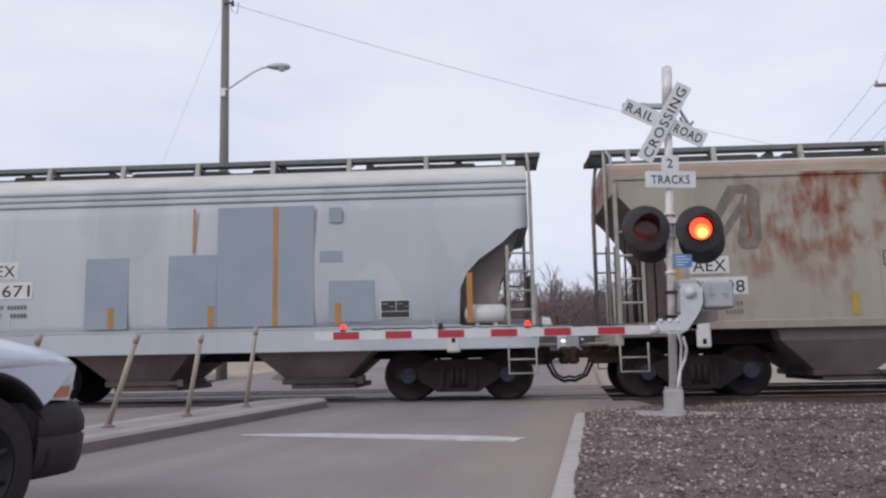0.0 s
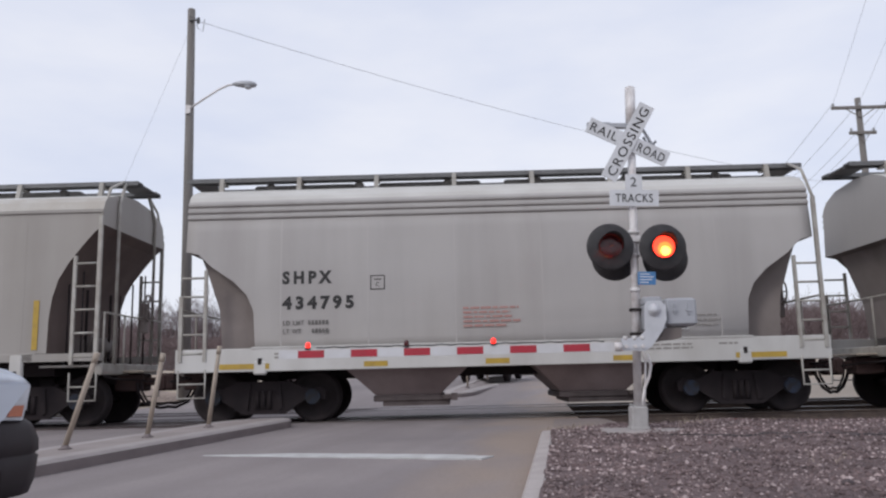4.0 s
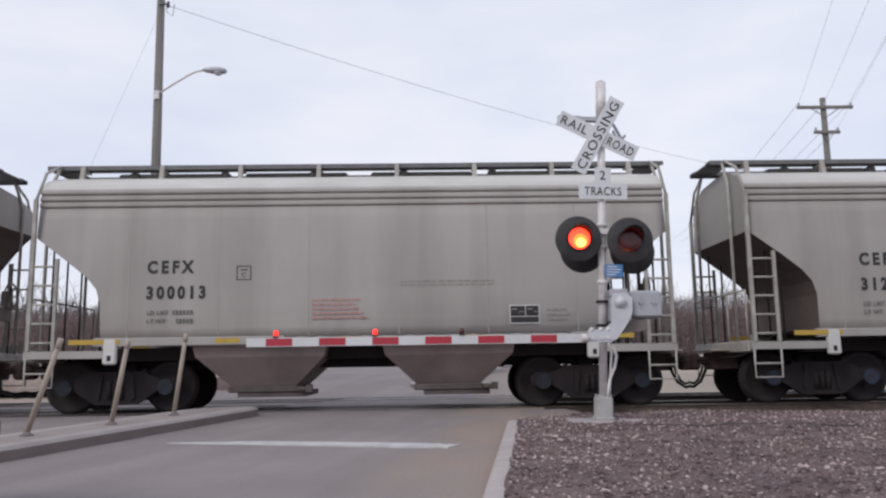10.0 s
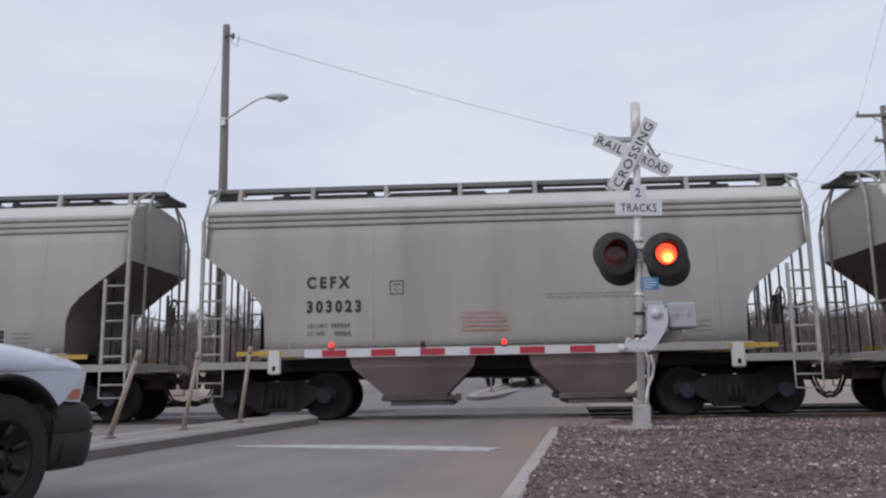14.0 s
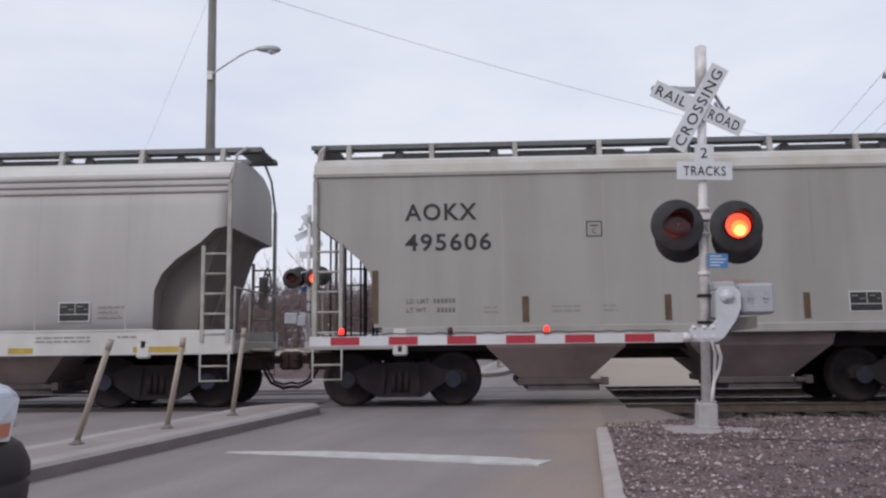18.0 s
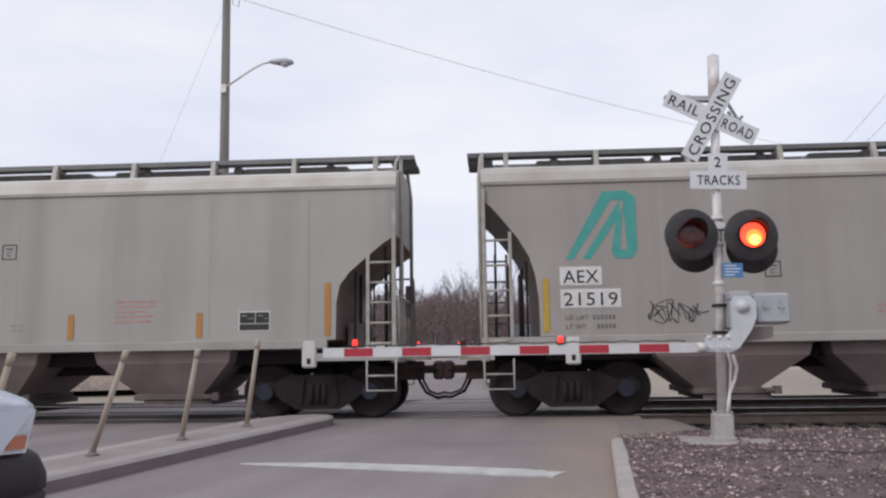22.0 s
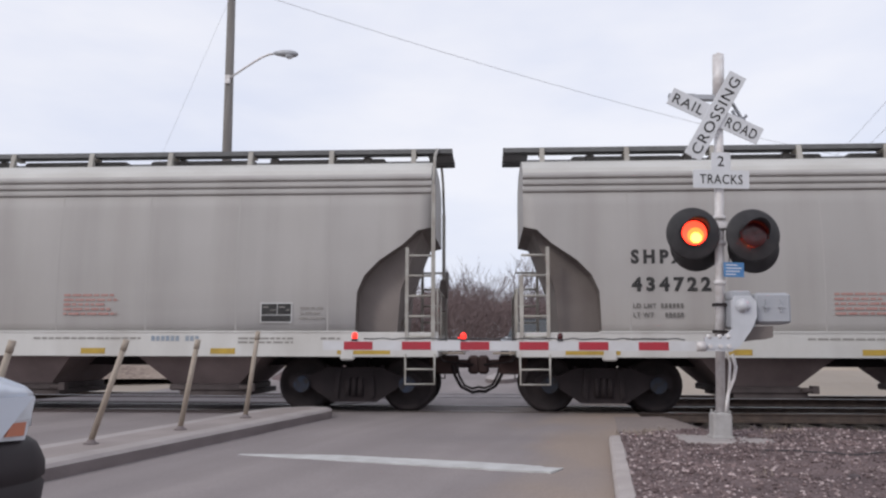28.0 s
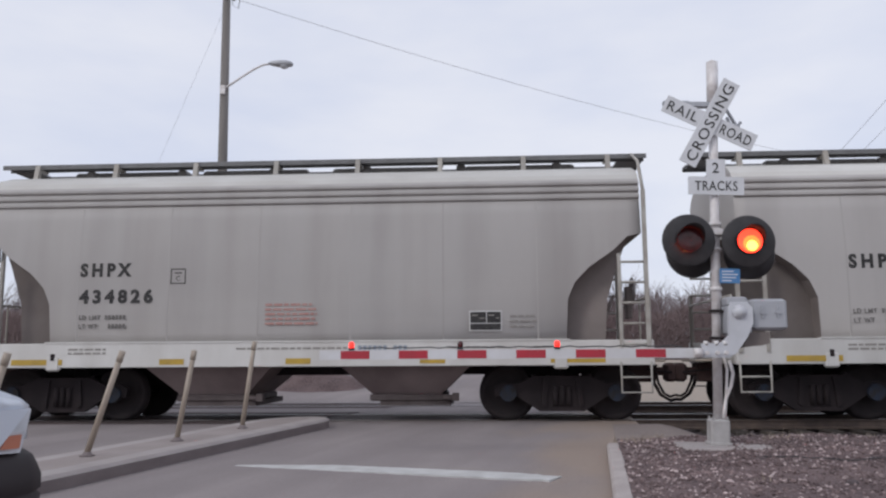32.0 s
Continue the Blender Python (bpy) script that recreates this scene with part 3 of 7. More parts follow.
def body_shape(half, kind, ridges):
    s = Shape()
    cut = cut_profile(kind)
    stations = [(-half + x, z) for x, z in cut] + [(half - x, z) for x, z in reversed(cut)]
    rings = []
    for x, z in stations:
        h = section(z, ridges)
        rings.append([(x, -a, b) for a, b in h] + [(x, a, b) for a, b in reversed(h[:-1])])
    n = len(rings[0])
    rows = len(SIDE_ROWS) - 1
    starts = [s.add(r) for r in rings]
    for a, b in zip(starts, starts[1:]):
        for k in range(n):
            low = min(s.v[a + k][2], s.v[a + (k + 1) % n][2])
            band = not ridges and (3 <= k <= 5 or n - 7 <= k <= n - 5)
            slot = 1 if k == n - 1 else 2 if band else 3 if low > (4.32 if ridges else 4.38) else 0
            s.face([a + k, a + (k + 1) % n, b + (k + 1) % n, b + k], slot, ridges and (k < rows or n - 1 - rows <= k < n - 1))
    for st, flip in ((starts[0], True), (starts[-1], False)):
        idx = [st + k for k in range(n)]
        s.face(idx[::-1] if flip else idx, 0)
    return s


def truck_parts(car, x, name="truck"):
    """A two-axle truck with its bolster, side frames and wheelsets."""
    s = Shape()
    s.box(-0.24, 0.24, -1.0, 1.0, 0.42, 0.68, cut=0.04)
    s.box(-0.16, 0.16, -0.45, 0.45, 0.66, 0.98, cut=0.03)
    truck = part(name, s, UNDER, car, "grimy black two-axle freight truck", pose(x, 0, 0))
    for side in (-1, 1):
        f = Shape()
        y0, y1 = side * 1.02 - 0.07, side * 1.02 + 0.07
        top = [(-1.22, 0.60), (-1.08, 0.68), (-0.80, 0.66), (-0.50, 0.80), (0.50, 0.80), (0.80, 0.66), (1.08, 0.68), (1.22, 0.60),
               (1.20, 0.44), (0.82, 0.44), (0.40, 0.17), (-0.40, 0.17), (-0.82, 0.44), (-1.20, 0.44)]
        f.prism(top, "xz", y0, y1)
        for sx in (-1, 1):
            f.rod((sx * 0.97, side * 1.02 - 0.02, 0.495), (sx * 0.97, side * 1.16, 0.495), 0.15, 12, 1)
            f.prism([(sx * 0.30, 0.24), (sx * 0.38, 0.30), (sx * 0.34, 0.76), (sx * 0.24, 0.76)], "xz", *sorted((side * 1.085, side * 1.13)))
            f.rod((sx * 0.60, side * 0.98, 0.30), (sx * 0.50, side * 0.98, 0.84), 0.04, 6)
        for k in (-0.12, 0.0, 0.12):
            f.rod((k, side * 1.10, 0.28), (k, side * 1.10, 0.62), 0.05, 8)
        part("side_frame", f, [UNDER, CAP_BLUE], truck)
    for sx in (-1, 1):
        w = Shape()
        w.rod((0, -1.05, 0), (0, 1.05, 0), 0.085, 10)
        for side in (-1, 1):
            yo = side * 0.755
            w.turned([(-0.07, 0.12), (-0.07, 0.40), (-0.09, 0.44), (-0.09, 0.523), (-0.06, 0.523), (-0.055, 0.50), (0.07, 0.49), (0.07, 0.41), (0.035, 0.38), (0.035, 0.17), (0.06, 0.14), (0.06, 0.085)],
                     (0, yo, 0), (0, side, 0), 28)
            for k in range(4):
                t = math.pi / 2 * k
                w.rod((0.26 * math.cos(t), yo + side * 0.03, 0.26 * math.sin(t)), (0.26 * math.cos(t), yo + side * 0.05, 0.26 * math.sin(t)), 0.03, 6)
        part("wheelset", w, [WHEEL, TREAD], truck, "", pose(sx * 0.97, 0, 0.495))


def ladder(x0, x1, y, z0, z1, tall=None):
    s = Shape()
    s.box(x0 - 0.035, x0 + 0.035, y - 0.035, y + 0.035, z0, tall or z1)
    s.box(x1 - 0.03, x1 + 0.03, y - 0.03, y + 0.03, z0, z1)
    return s


def rungs(parent, x0, x1, y, z0, z1, count, r=0.022):
    for k in range(count):
        s = Shape()
        z = z0 + 0.15 + (z1 - z0 - 0.3) * k / max(1, count - 1)
        s.rod((x0, y, z), (x1, y, z), r, 6)
        part("rung", s, RAILING, parent)


def hopper_car(kind, half, ridges, bays, paint, deep_sill, tapes, label):
    """One covered hopper car; the origin lies on the rail heads below its middle."""
    car = thing("hopper_car", label, "railcar", "cars of the freight train")
    cut = cut_profile(kind)
    seams = Shape()
    span = half - cut[-1][0] - 0.5
    count = 6 if bays == 2 else 8
    for k in range(count):
        x = -span + 2 * span * k / (count - 1)
        for sy in (-1, 1):
            rings = []
            for z in SIDE_ROWS if ridges else (1.46, 4.0):
                y0 = HALF_W + (bulge(z) if ridges else 0.0)
                rings.append([(x - 0.012, sy * (y0 - 0.01), z), (x + 0.012, sy * (y0 - 0.01), z), (x + 0.012, sy * (y0 + 0.0025), z), (x - 0.012, sy * (y0 + 0.0025), z)])
            seams.loft(rings)
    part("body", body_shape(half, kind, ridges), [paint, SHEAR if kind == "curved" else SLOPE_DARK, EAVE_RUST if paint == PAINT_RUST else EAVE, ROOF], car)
    tagged(part("weld_seam", seams, paint, car), kind="stuff")
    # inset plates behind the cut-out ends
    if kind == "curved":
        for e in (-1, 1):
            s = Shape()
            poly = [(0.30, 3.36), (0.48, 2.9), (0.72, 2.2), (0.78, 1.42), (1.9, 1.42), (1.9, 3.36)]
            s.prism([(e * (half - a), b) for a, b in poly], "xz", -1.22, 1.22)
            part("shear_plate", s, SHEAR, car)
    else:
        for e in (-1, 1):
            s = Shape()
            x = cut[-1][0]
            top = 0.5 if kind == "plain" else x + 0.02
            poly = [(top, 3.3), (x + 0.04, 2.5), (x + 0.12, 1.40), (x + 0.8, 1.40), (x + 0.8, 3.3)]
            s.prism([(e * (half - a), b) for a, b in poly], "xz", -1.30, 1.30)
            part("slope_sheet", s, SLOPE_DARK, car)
            for sy in (-1, 1):
                p = Shape()
                p.rod((e * (half - x * 0.75), sy * 0.55, 1.3), (e * (half - x * 0.75), sy * 0.55, 2.75), 0.03, 8)
                part("end_post", p, UNDER, car)
                for dx, zt in ((0.30, 3.25), (0.58, 3.05), (0.86, 2.8)):
                    p = Shape()
                    p.rod((e * (half - dx), sy * 1.2, 1.2), (e * (half - dx), sy * 1.2, zt), 0.02, 6)
                    part("end_post", p, UNDER, car)
                p = Shape()
                p.tube([(e * (half - 0.02), sy * 0.95, 1.2), (e * (half - 0.02), sy * 0.95, 4.45), (e * (half - 0.06), sy * 0.62, 4.97)], 0.035, 8)
                part("end_stile", p, RAILING, car)
    # side sills, end sills and the bolster lugs
    for sy in (-1, 1):
        s = Shape()
        a, b = sorted((sy * (HALF_W - 0.09), sy * (HALF_W + 0.035)))
        if deep_sill:
            s.box(-half, half, a, b, 0.99, 1.43, cut=0.012)
            s.box(-half + 1.45, half - 1.45, a - 0.012 if sy < 0 else a, b if sy < 0 else b + 0.012, 1.425, 1.455)
        else:
            s.box(-half + 1.3, half - 1.3, a, b, 1.27, 1.43, cut=0.012)
            for e in (-1, 1):
                x0, x1 = sorted((e * (half - 0.02), e * (half - 1.5)))
                s.box(x0, x1, a, b, 1.05 if kind != "long" else 1.27, 1.19 if kind != "long" else 1.42)
        part("side_sill", s, paint if not deep_sill or paint == PAINT_GREY else SILL_WHITE, car)
        for e in (-1, 1):
            l = Shape()
            x = e * (half - 1.62)
            l.box(x - 0.13, x + 0.13, *sorted((sy * (HALF_W - 0.05), sy * (HALF_W + 0.05))), 0.93, 1.42 if not deep_sill else 1.2, cut=0.03)
            l.box(x - 0.035, x + 0.035, *sorted((sy * (HALF_W + 0.03), sy * (HALF_W + 0.056))), 1.0 if not deep_sill else 1.12, 1.10 if not deep_sill else 1.24, 1)
            part("jacking_lug", l, [SILL_WHITE, UNDER], car)
    for e in (-1, 1):
        s = Shape()
        s.box(*sorted((e * (half - 0.16), e * half)), -1.5, 1.5, 1.0, 1.22, cut=0.02)
        s.box(*sorted((e * (half - 1.25), e * (half - 0.1))), -1.45, 1.45, 1.16, 1.2)
        part("end_sill", s, RAILING, car)
    c = Shape()
    c.box(-half + 0.25, half - 0.25, -0.28, 0.28, 0.82, 1.22)
    c.box(-half + 1.2, half - 1.2, -0.95, 0.95, 1.0, 1.25)
    part("center_sill", c, UNDER, car)
    # discharge bays
    pitch = {2: 3.62, 3: 3.05}[bays]
    for k in range(bays):
        x = (k - (bays - 1) / 2) * pitch
        s = Shape()
        wt, wb = (1.42, 0.56) if bays == 3 else (1.32, 0.62)
        s.loft([[(x - wt, -1.45, 1.42), (x + wt, -1.45, 1.42), (x + wt, 1.45, 1.42), (x - wt, 1.45, 1.42)],
                [(x - wt * 0.93, -1.38, 1.05), (x + wt * 0.93, -1.38, 1.05), (x + wt * 0.93, 1.38, 1.05), (x - wt * 0.93, 1.38, 1.05)],
                [(x - wb, -0.95, 0.47), (x + wb, -0.95, 0.47), (x + wb, 0.95, 0.47), (x - wb, 0.95, 0.47)]])
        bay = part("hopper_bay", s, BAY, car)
        g = Shape()
        g.box(x - wb - 0.06, x + wb + 0.06, -1.02, 1.02, 0.36, 0.48, cut=0.02)
        g.box(x - wb * 0.8, x + wb * 0.9 + 0.25, -0.98, 0.98, 0.27, 0.37)
        g.rod((x + wb + 0.05, -1.05, 0.42), (x + wb + 0.3, -1.05, 0.42), 0.05, 8)
        g.box(x + wb + 0.22, x + wb + 0.34, -1.1, -0.95, 0.36, 0.5)
        part("outlet_gate", g, GATE_STEEL, bay)
    # trucks
    tx = half - (1.57 if bays == 2 else 1.62)
    for e in (-1, 1):
        truck_parts(car, e * tx)
    # roof: hatch trough, running boards, brackets
    lengths = 4 if bays == 2 else 5
    for k in range(lengths):
        a = -half + 0.9 + k * (2 * half - 1.8) / lengths
        s = Shape()
        s.box(a + 0.25, a + (2 * half - 1.8) / lengths - 0.25, -0.34, 0.34, 4.72, 4.915, cut=0.03)
        part("hatch_cover", s, HATCH, car)
    for k in range(int(half)):
        x = -half + 1.5 + k * (2 * half - 3) / (int(half) - 1)
        s = Shape()
        s.box(x - 0.09, x + 0.09, -0.4, 0.4, 4.70, 4.925, cut=0.02)
        part("hatch_clamp", s, HATCH, car)
    for sy in (-1, 1):
        s = Shape()
        a, b = sorted((sy * 0.36, sy * 0.64))
        s.prism([(a, 4.93), (a + 0.02, 4.93), (a + 0.02, 4.985), (b - 0.02, 4.985), (b - 0.02, 4.93), (b, 4.93), (b, 5.02), (a, 5.02)], "yz", -half - 0.20, half + 0.20)
        part("running_board", s, WALKWAY, car)
        n = 8 if bays == 2 else 9
        for k in range(n):
            x = -half + 0.55 + k * (2 * half - 1.1) / (n - 1)
            br = Shape()
            br.box(x - 0.05, x + 0.05, *sorted((sy * 0.36, sy * 0.68)), 4.89, 4.928)
            br.prism([(sy * 0.65, 5.0), (sy * 0.68, 5.0), (sy * 0.76, 4.67), (sy * 0.62, 4.67)], "yz", x - 0.045, x + 0.045)
            part("board_bracket", br, RAILING, car)
    for e in (-1, 1):
        s = Shape()
        s.box(*sorted((e * (half - 0.3), e * (half + 0.20))), -0.34, 0.34, 4.965, 4.995)
        part("end_board", s, WALKWAY, car)
    # ladders and grab irons at the corners, end posts
    for e in (-1, 1):
        for sy in (-1, 1):
            y = sy * (HALF_W + 0.03)
            s = ladder(e * (half - 0.09), e * (half - 0.56), y, 1.2, 2.95 if kind != "long" else 3.3, tall=4.1 if (e > 0 or kind != "curved") else 2.45)
            if e > 0 or kind != "curved":
                s.tube([(e * (half - 0.09), y, 4.1), (e * (half - 0.09), sy * 1.25, 4.72), (e * (half - 0.09), sy * 0.66, 5.0)], 0.03, 6)
            rungs(part("ladder", s, RAILING, car), e * (half - 0.09), e * (half - 0.56), y, 1.2, 2.95 if kind != "long" else 3.3, 5)
            st = Shape()
            st.tube([(e * (half - 0.06), y, 1.05), (e * (half - 0.06), y, 0.52), (e * (half - 0.58), y, 0.52), (e * (half - 0.58), y, 1.05)], 0.02)
            st.rod((e * (half - 0.06), y, 0.78), (e * (half - 0.58), y, 0.78), 0.018, 6)
            part("sill_step", st, RAILING, car)
        g = Shape()
        g.tube([(e * (half - 0.02), -1.45, 1.2), (e * (half - 0.02), -1.45, 2.2), (e * (half - 0.02), 1.45, 2.2), (e * (half - 0.02), 1.45, 1.2)], 0.022)
        g.rod((e * (half - 0.02), -0.5, 1.2), (e * (half - 0.02), -0.5, 2.2), 0.02, 6)
        part("end_railing", g, RAILING, car)
        # coupler with its knuckle, and the looped air hose
        c = Shape()
        c.box(*sorted((e * (half - 0.3), e * (half + 0.30))), -0.24, 0.24, 0.66, 1.02, cut=0.03)
        end = 0.69 if bays == 2 else 0.745
        c.box(*sorted((e * half, e * (half + end - 0.12))), -0.08, 0.08, 0.78, 0.94, cut=0.02)
        c.box(*sorted((e * (half + end - 0.2), e * (half + end + 0.02))), -0.19, 0.17, 0.66, 1.02, cut=0.05)
        part("coupler", c, COUPLER, car)
        pl = Shape()
        pl.box(*sorted((e * half, e * (half + 0.42))), -0.55, 0.55, 1.04, 1.085, cut=0.01)
        part("crossover_step", pl, POST_TAN, car, "dusty tan crossover step above the coupler")
        lev = Shape()
        lev.tube([(e * (half + 0.05), -1.5, 0.98), (e * (half + 0.06), -1.1, 0.92), (e * (half + 0.1), -0.4, 0.90), (e * (half + end - 0.1), -0.22, 0.84)], 0.018)
        part("uncoupling_lever", lev, UNDER, car)
        for q in (0, 1):
            h = Shape()
            h.tube([(e * (half + 0.20 + 0.08 * q), e * -0.3, 0.84), (e * (half + 0.24 + 0.08 * q), e * -0.3, 0.64), (e * (half + 0.36 + 0.06 * q), e * -0.27, 0.42 + 0.03 * q), (e * (half + end - 0.12), e * -0.12, 0.31 + 0.07 * q), (e * (half + end + 0.01), 0, 0.33 + 0.08 * q)], 0.032 - 0.008 * q)
            part("air_hose", h, UNDER, car)
    # brake gear on the far-running end
    s = Shape()
    s.rod((half - 0.95, -0.2, 1.62), (half - 0.95, 0.75, 1.62), 0.2, 14)
    s.box(half - 1.1, half - 0.8, -0.7, -0.3, 1.3, 1.75, cut=0.03)
    s.rod((half - 0.9, -0.5, 1.2), (half - 0.5, -0.5, 2.3), 0.03, 6)
    part("brake_cylinder", s, SHEAR, car)
    s = Shape()
    s.turned([(0, 0.27), (0.02, 0.30), (0.04, 0.27), (0.02, 0.25), (0, 0.27)], (half + 0.02, 0.55, 2.45), (1, 0, 0), 18)
    s.box(half - 0.1, half + 0.02, 0.4, 0.7, 1.9, 2.55, cut=0.02)
    for k in range(3):
        t = math.pi / 3 * k
        s.rod((half + 0.04, 0.55 + 0.28 * math.cos(t), 2.45 + 0.28 * math.sin(t)), (half + 0.04, 0.55 - 0.28 * math.cos(t), 2.45 - 0.28 * math.sin(t)), 0.015, 5)
    part("hand_brake", s, SHEAR, car)
    # reflective tape
    for x, z, w, h, mat in tapes:
        for sy in (-1, 1):
            t = Shape()
            on_sill = z < 1.4
            y = HALF_W + (0.037 if on_sill else 0.008)
            t.box(x, x + w, *sorted((sy * y, sy * (y + 0.006))), z, z + h)
            part("reflector", t, mat, car)
    return car


def plate(car, name, x, z, w, h, mat, label="", lift=0.002):
    s = Shape()
    s.box(x, x + w, -HALF_W - lift - 0.004, -HALF_W - lift, z, z + h)
    return part(name, s, mat, car, label)


def stripes(car, name, x, z, w, rows, step, h, mat, rng, label=""):
    """Rows of small stencilled writing, as short bars."""
    s = Shape()
    for r in range(rows):
        at, end = 0.0, w * (1.0 if rows < 3 else rng.uniform(0.72, 1.0))
        while at < end:
            ln = min(end - at, rng.uniform(0.06, 0.2))
            s.box(x + at, x + at + ln, -HALF_W - 0.005, -HALF_W - 0.001, z - r * step, z - r * step + h)
            at += ln + 0.03
    return tagged(part(name, s, mat, car, label), kind="stuff")


def bars(name, x, z, w, h):
    """A word too worn to read, as a row of upright bars."""
    s = Shape()
    for k in range(10):
        if k != 6:
            s.box(x + w * k / 10, x + w * (k + 0.72) / 10, -HALF_W - 0.005, -HALF_W - 0.001, z, z + h)
    return s


def data_box(car, x, z):
    """The black maintenance stencil with its white rules."""
    p = plate(car, "service_stencil", x - 0.02, z - 0.02, 0.58, 0.36, PATCH_WHITE)
    for k, (a, b, c, d) in enumerate(((0.0, 0.28, 0.125, 0.32), (0.295, 0.54, 0.125, 0.32), (0.0, 0.54, 0.0, 0.11))):
        s = Shape()
        s.box(x + a, x + b, -HALF_W - 0.012, -HALF_W - 0.007, z + c, z + d)
        field = part("stencil_field", s, INK, p)
        if k < 2:
            r = Shape()
            r.box(x + a + 0.03, x + a + 0.13, -HALF_W - 0.0145, -HALF_W - 0.0125, z + d - 0.07, z + d - 0.05)
            r.box(x + a + 0.16, x + b - 0.02, -HALF_W - 0.0145, -HALF_W - 0.0125, z + d - 0.12, z + d - 0.105)
            tagged(part("stencil_writing", r, INK_GREY, field), kind="stuff")


def small_square(car, x, z, text="C"):
    s = Shape()
    for a, b, c, d in ((0, 0.28, 0, 0.018), (0, 0.28, 0.262, 0.28), (0, 0.018, 0.018, 0.262), (0.262, 0.28, 0.018, 0.262), (0.07, 0.21, 0.19, 0.21)):
        s.box(x + a, x + b, -HALF_W - 0.005, -HALF_W - 0.001, z + c, z + d)
    frame_ob = part("letter_box", s, INK, car)
    part("letter", lettering(text, 0.09, INK), None, frame_ob, "", pose(x + 0.1, -HALF_W - 0.003, z + 0.06))


def emblem(car, x, z, mat):
    """A slanting double-stroke arch emblem."""
    s = Shape()
    w, h = 1.28, 1.24
    band = [[(0.0, 0), (0.14, 0), (0.84, h - 0.18), (0.70, h - 0.02)], [(0.30, 0), (0.44, 0), (0.98, h * 0.62), (1.0, h * 0.86)],
            [(0.70, h - 0.02), (0.84, h - 0.18), (1.05, h - 0.18), (1.10, h - 0.01)], [(1.10, h - 0.01), (1.05, h - 0.18), (1.10, 0.10), (1.27, 0.16), (1.27, h - 0.14)],
            [(0.82, 0.14), (0.90, 0.0), (1.18, 0.0), (1.27, 0.16), (1.10, 0.16), (0.96, 0.16)], [(0.82, 0.14), (0.97, 0.14), (1.05, h - 0.3), (0.92, h * 0.55)]]
    for k, poly in enumerate(band):
        s.prism([(x + a, z + b) for a, b in poly], "xz", -HALF_W - 0.006 - 0.0006 * k, -HALF_W - 0.002)
    part("emblem", s, mat, car, "slanted double-stroke arch emblem")


def stroke(car, name, pts, r, mat, lift, label):
    """A thick sprayed stroke: a band along a bent line with round joints and ends."""
    s = Shape()
    y0, y1 = -HALF_W - lift - 0.002, -HALF_W - 0.001
    fine = []
    for k in range(len(pts) - 1):
        p0, p1, p2, p3 = pts[max(k - 1, 0)], pts[k], pts[k + 1], pts[min(k + 2, len(pts) - 1)]
        for j in range(5):
            t = j / 5
            fine.append(tuple(0.5 * (2 * b + (c - a) * t + (2 * a - 5 * b + 4 * c - d) * t * t + (3 * b - a - 3 * c + d) * t ** 3) for a, b, c, d in zip(p0, p1, p2, p3)))
    fine.append(pts[-1])
    left, right = [], []
    for k, p in enumerate(fine):
        q, o = fine[max(k - 1, 0)], fine[min(k + 1, len(fine) - 1)]
        d = Vector((o[0] - q[0], o[1] - q[1])).normalized()
        w = r * (0.85 + 0.25 * math.sin(k * 0.7))
        left.append((p[0] - d.y * w, p[1] + d.x * w))
        right.append((p[0] + d.y * w, p[1] - d.x * w))
    rings = [[(u[0], y1, u[1]), (u[0], y0, u[1]), (v[0], y0, v[1]), (v[0], y1, v[1])] for u, v in zip(left, right)]
    s.loft(rings)
    return part(name, s, mat, car, label)


def scribble(car, x, z, w, h, mat, seed, count, r):
    """Sprayed lines: a tangle of short bent strokes on the side sheet."""
    rng = random.Random(seed)
    for k in range(count):
        cx = x + w * (k + 0.5) / count
        pts = [(cx + rng.uniform(-0.16, 0.16) * w, z + rng.uniform(0.0, 1.0) * h) for _ in range(5)]
        stroke(car, "sprayed_tag", pts, r, mat, 0.002 + 0.0006 * k, "black sprayed graffiti line")


def tape_row(half, xs, mat, tall=0.42, first=0.95):
    rows = [(x, 1.5, 0.11, tall, mat) for x in xs]
    rows += [(-half + 1.12, 1.5, 0.11, first, mat), (half - 1.35, 1.5, 0.11, first, mat)]
    return rows


def sill_tapes(half, z):
    return [(-half + 0.85, z, 0.95, 0.10, YELLOW), (half - 1.8, z, 0.95, 0.10, YELLOW)] + [(x, z, 0.45, 0.10, YELLOW) for x in (-2.6, -0.3, 2.1)]


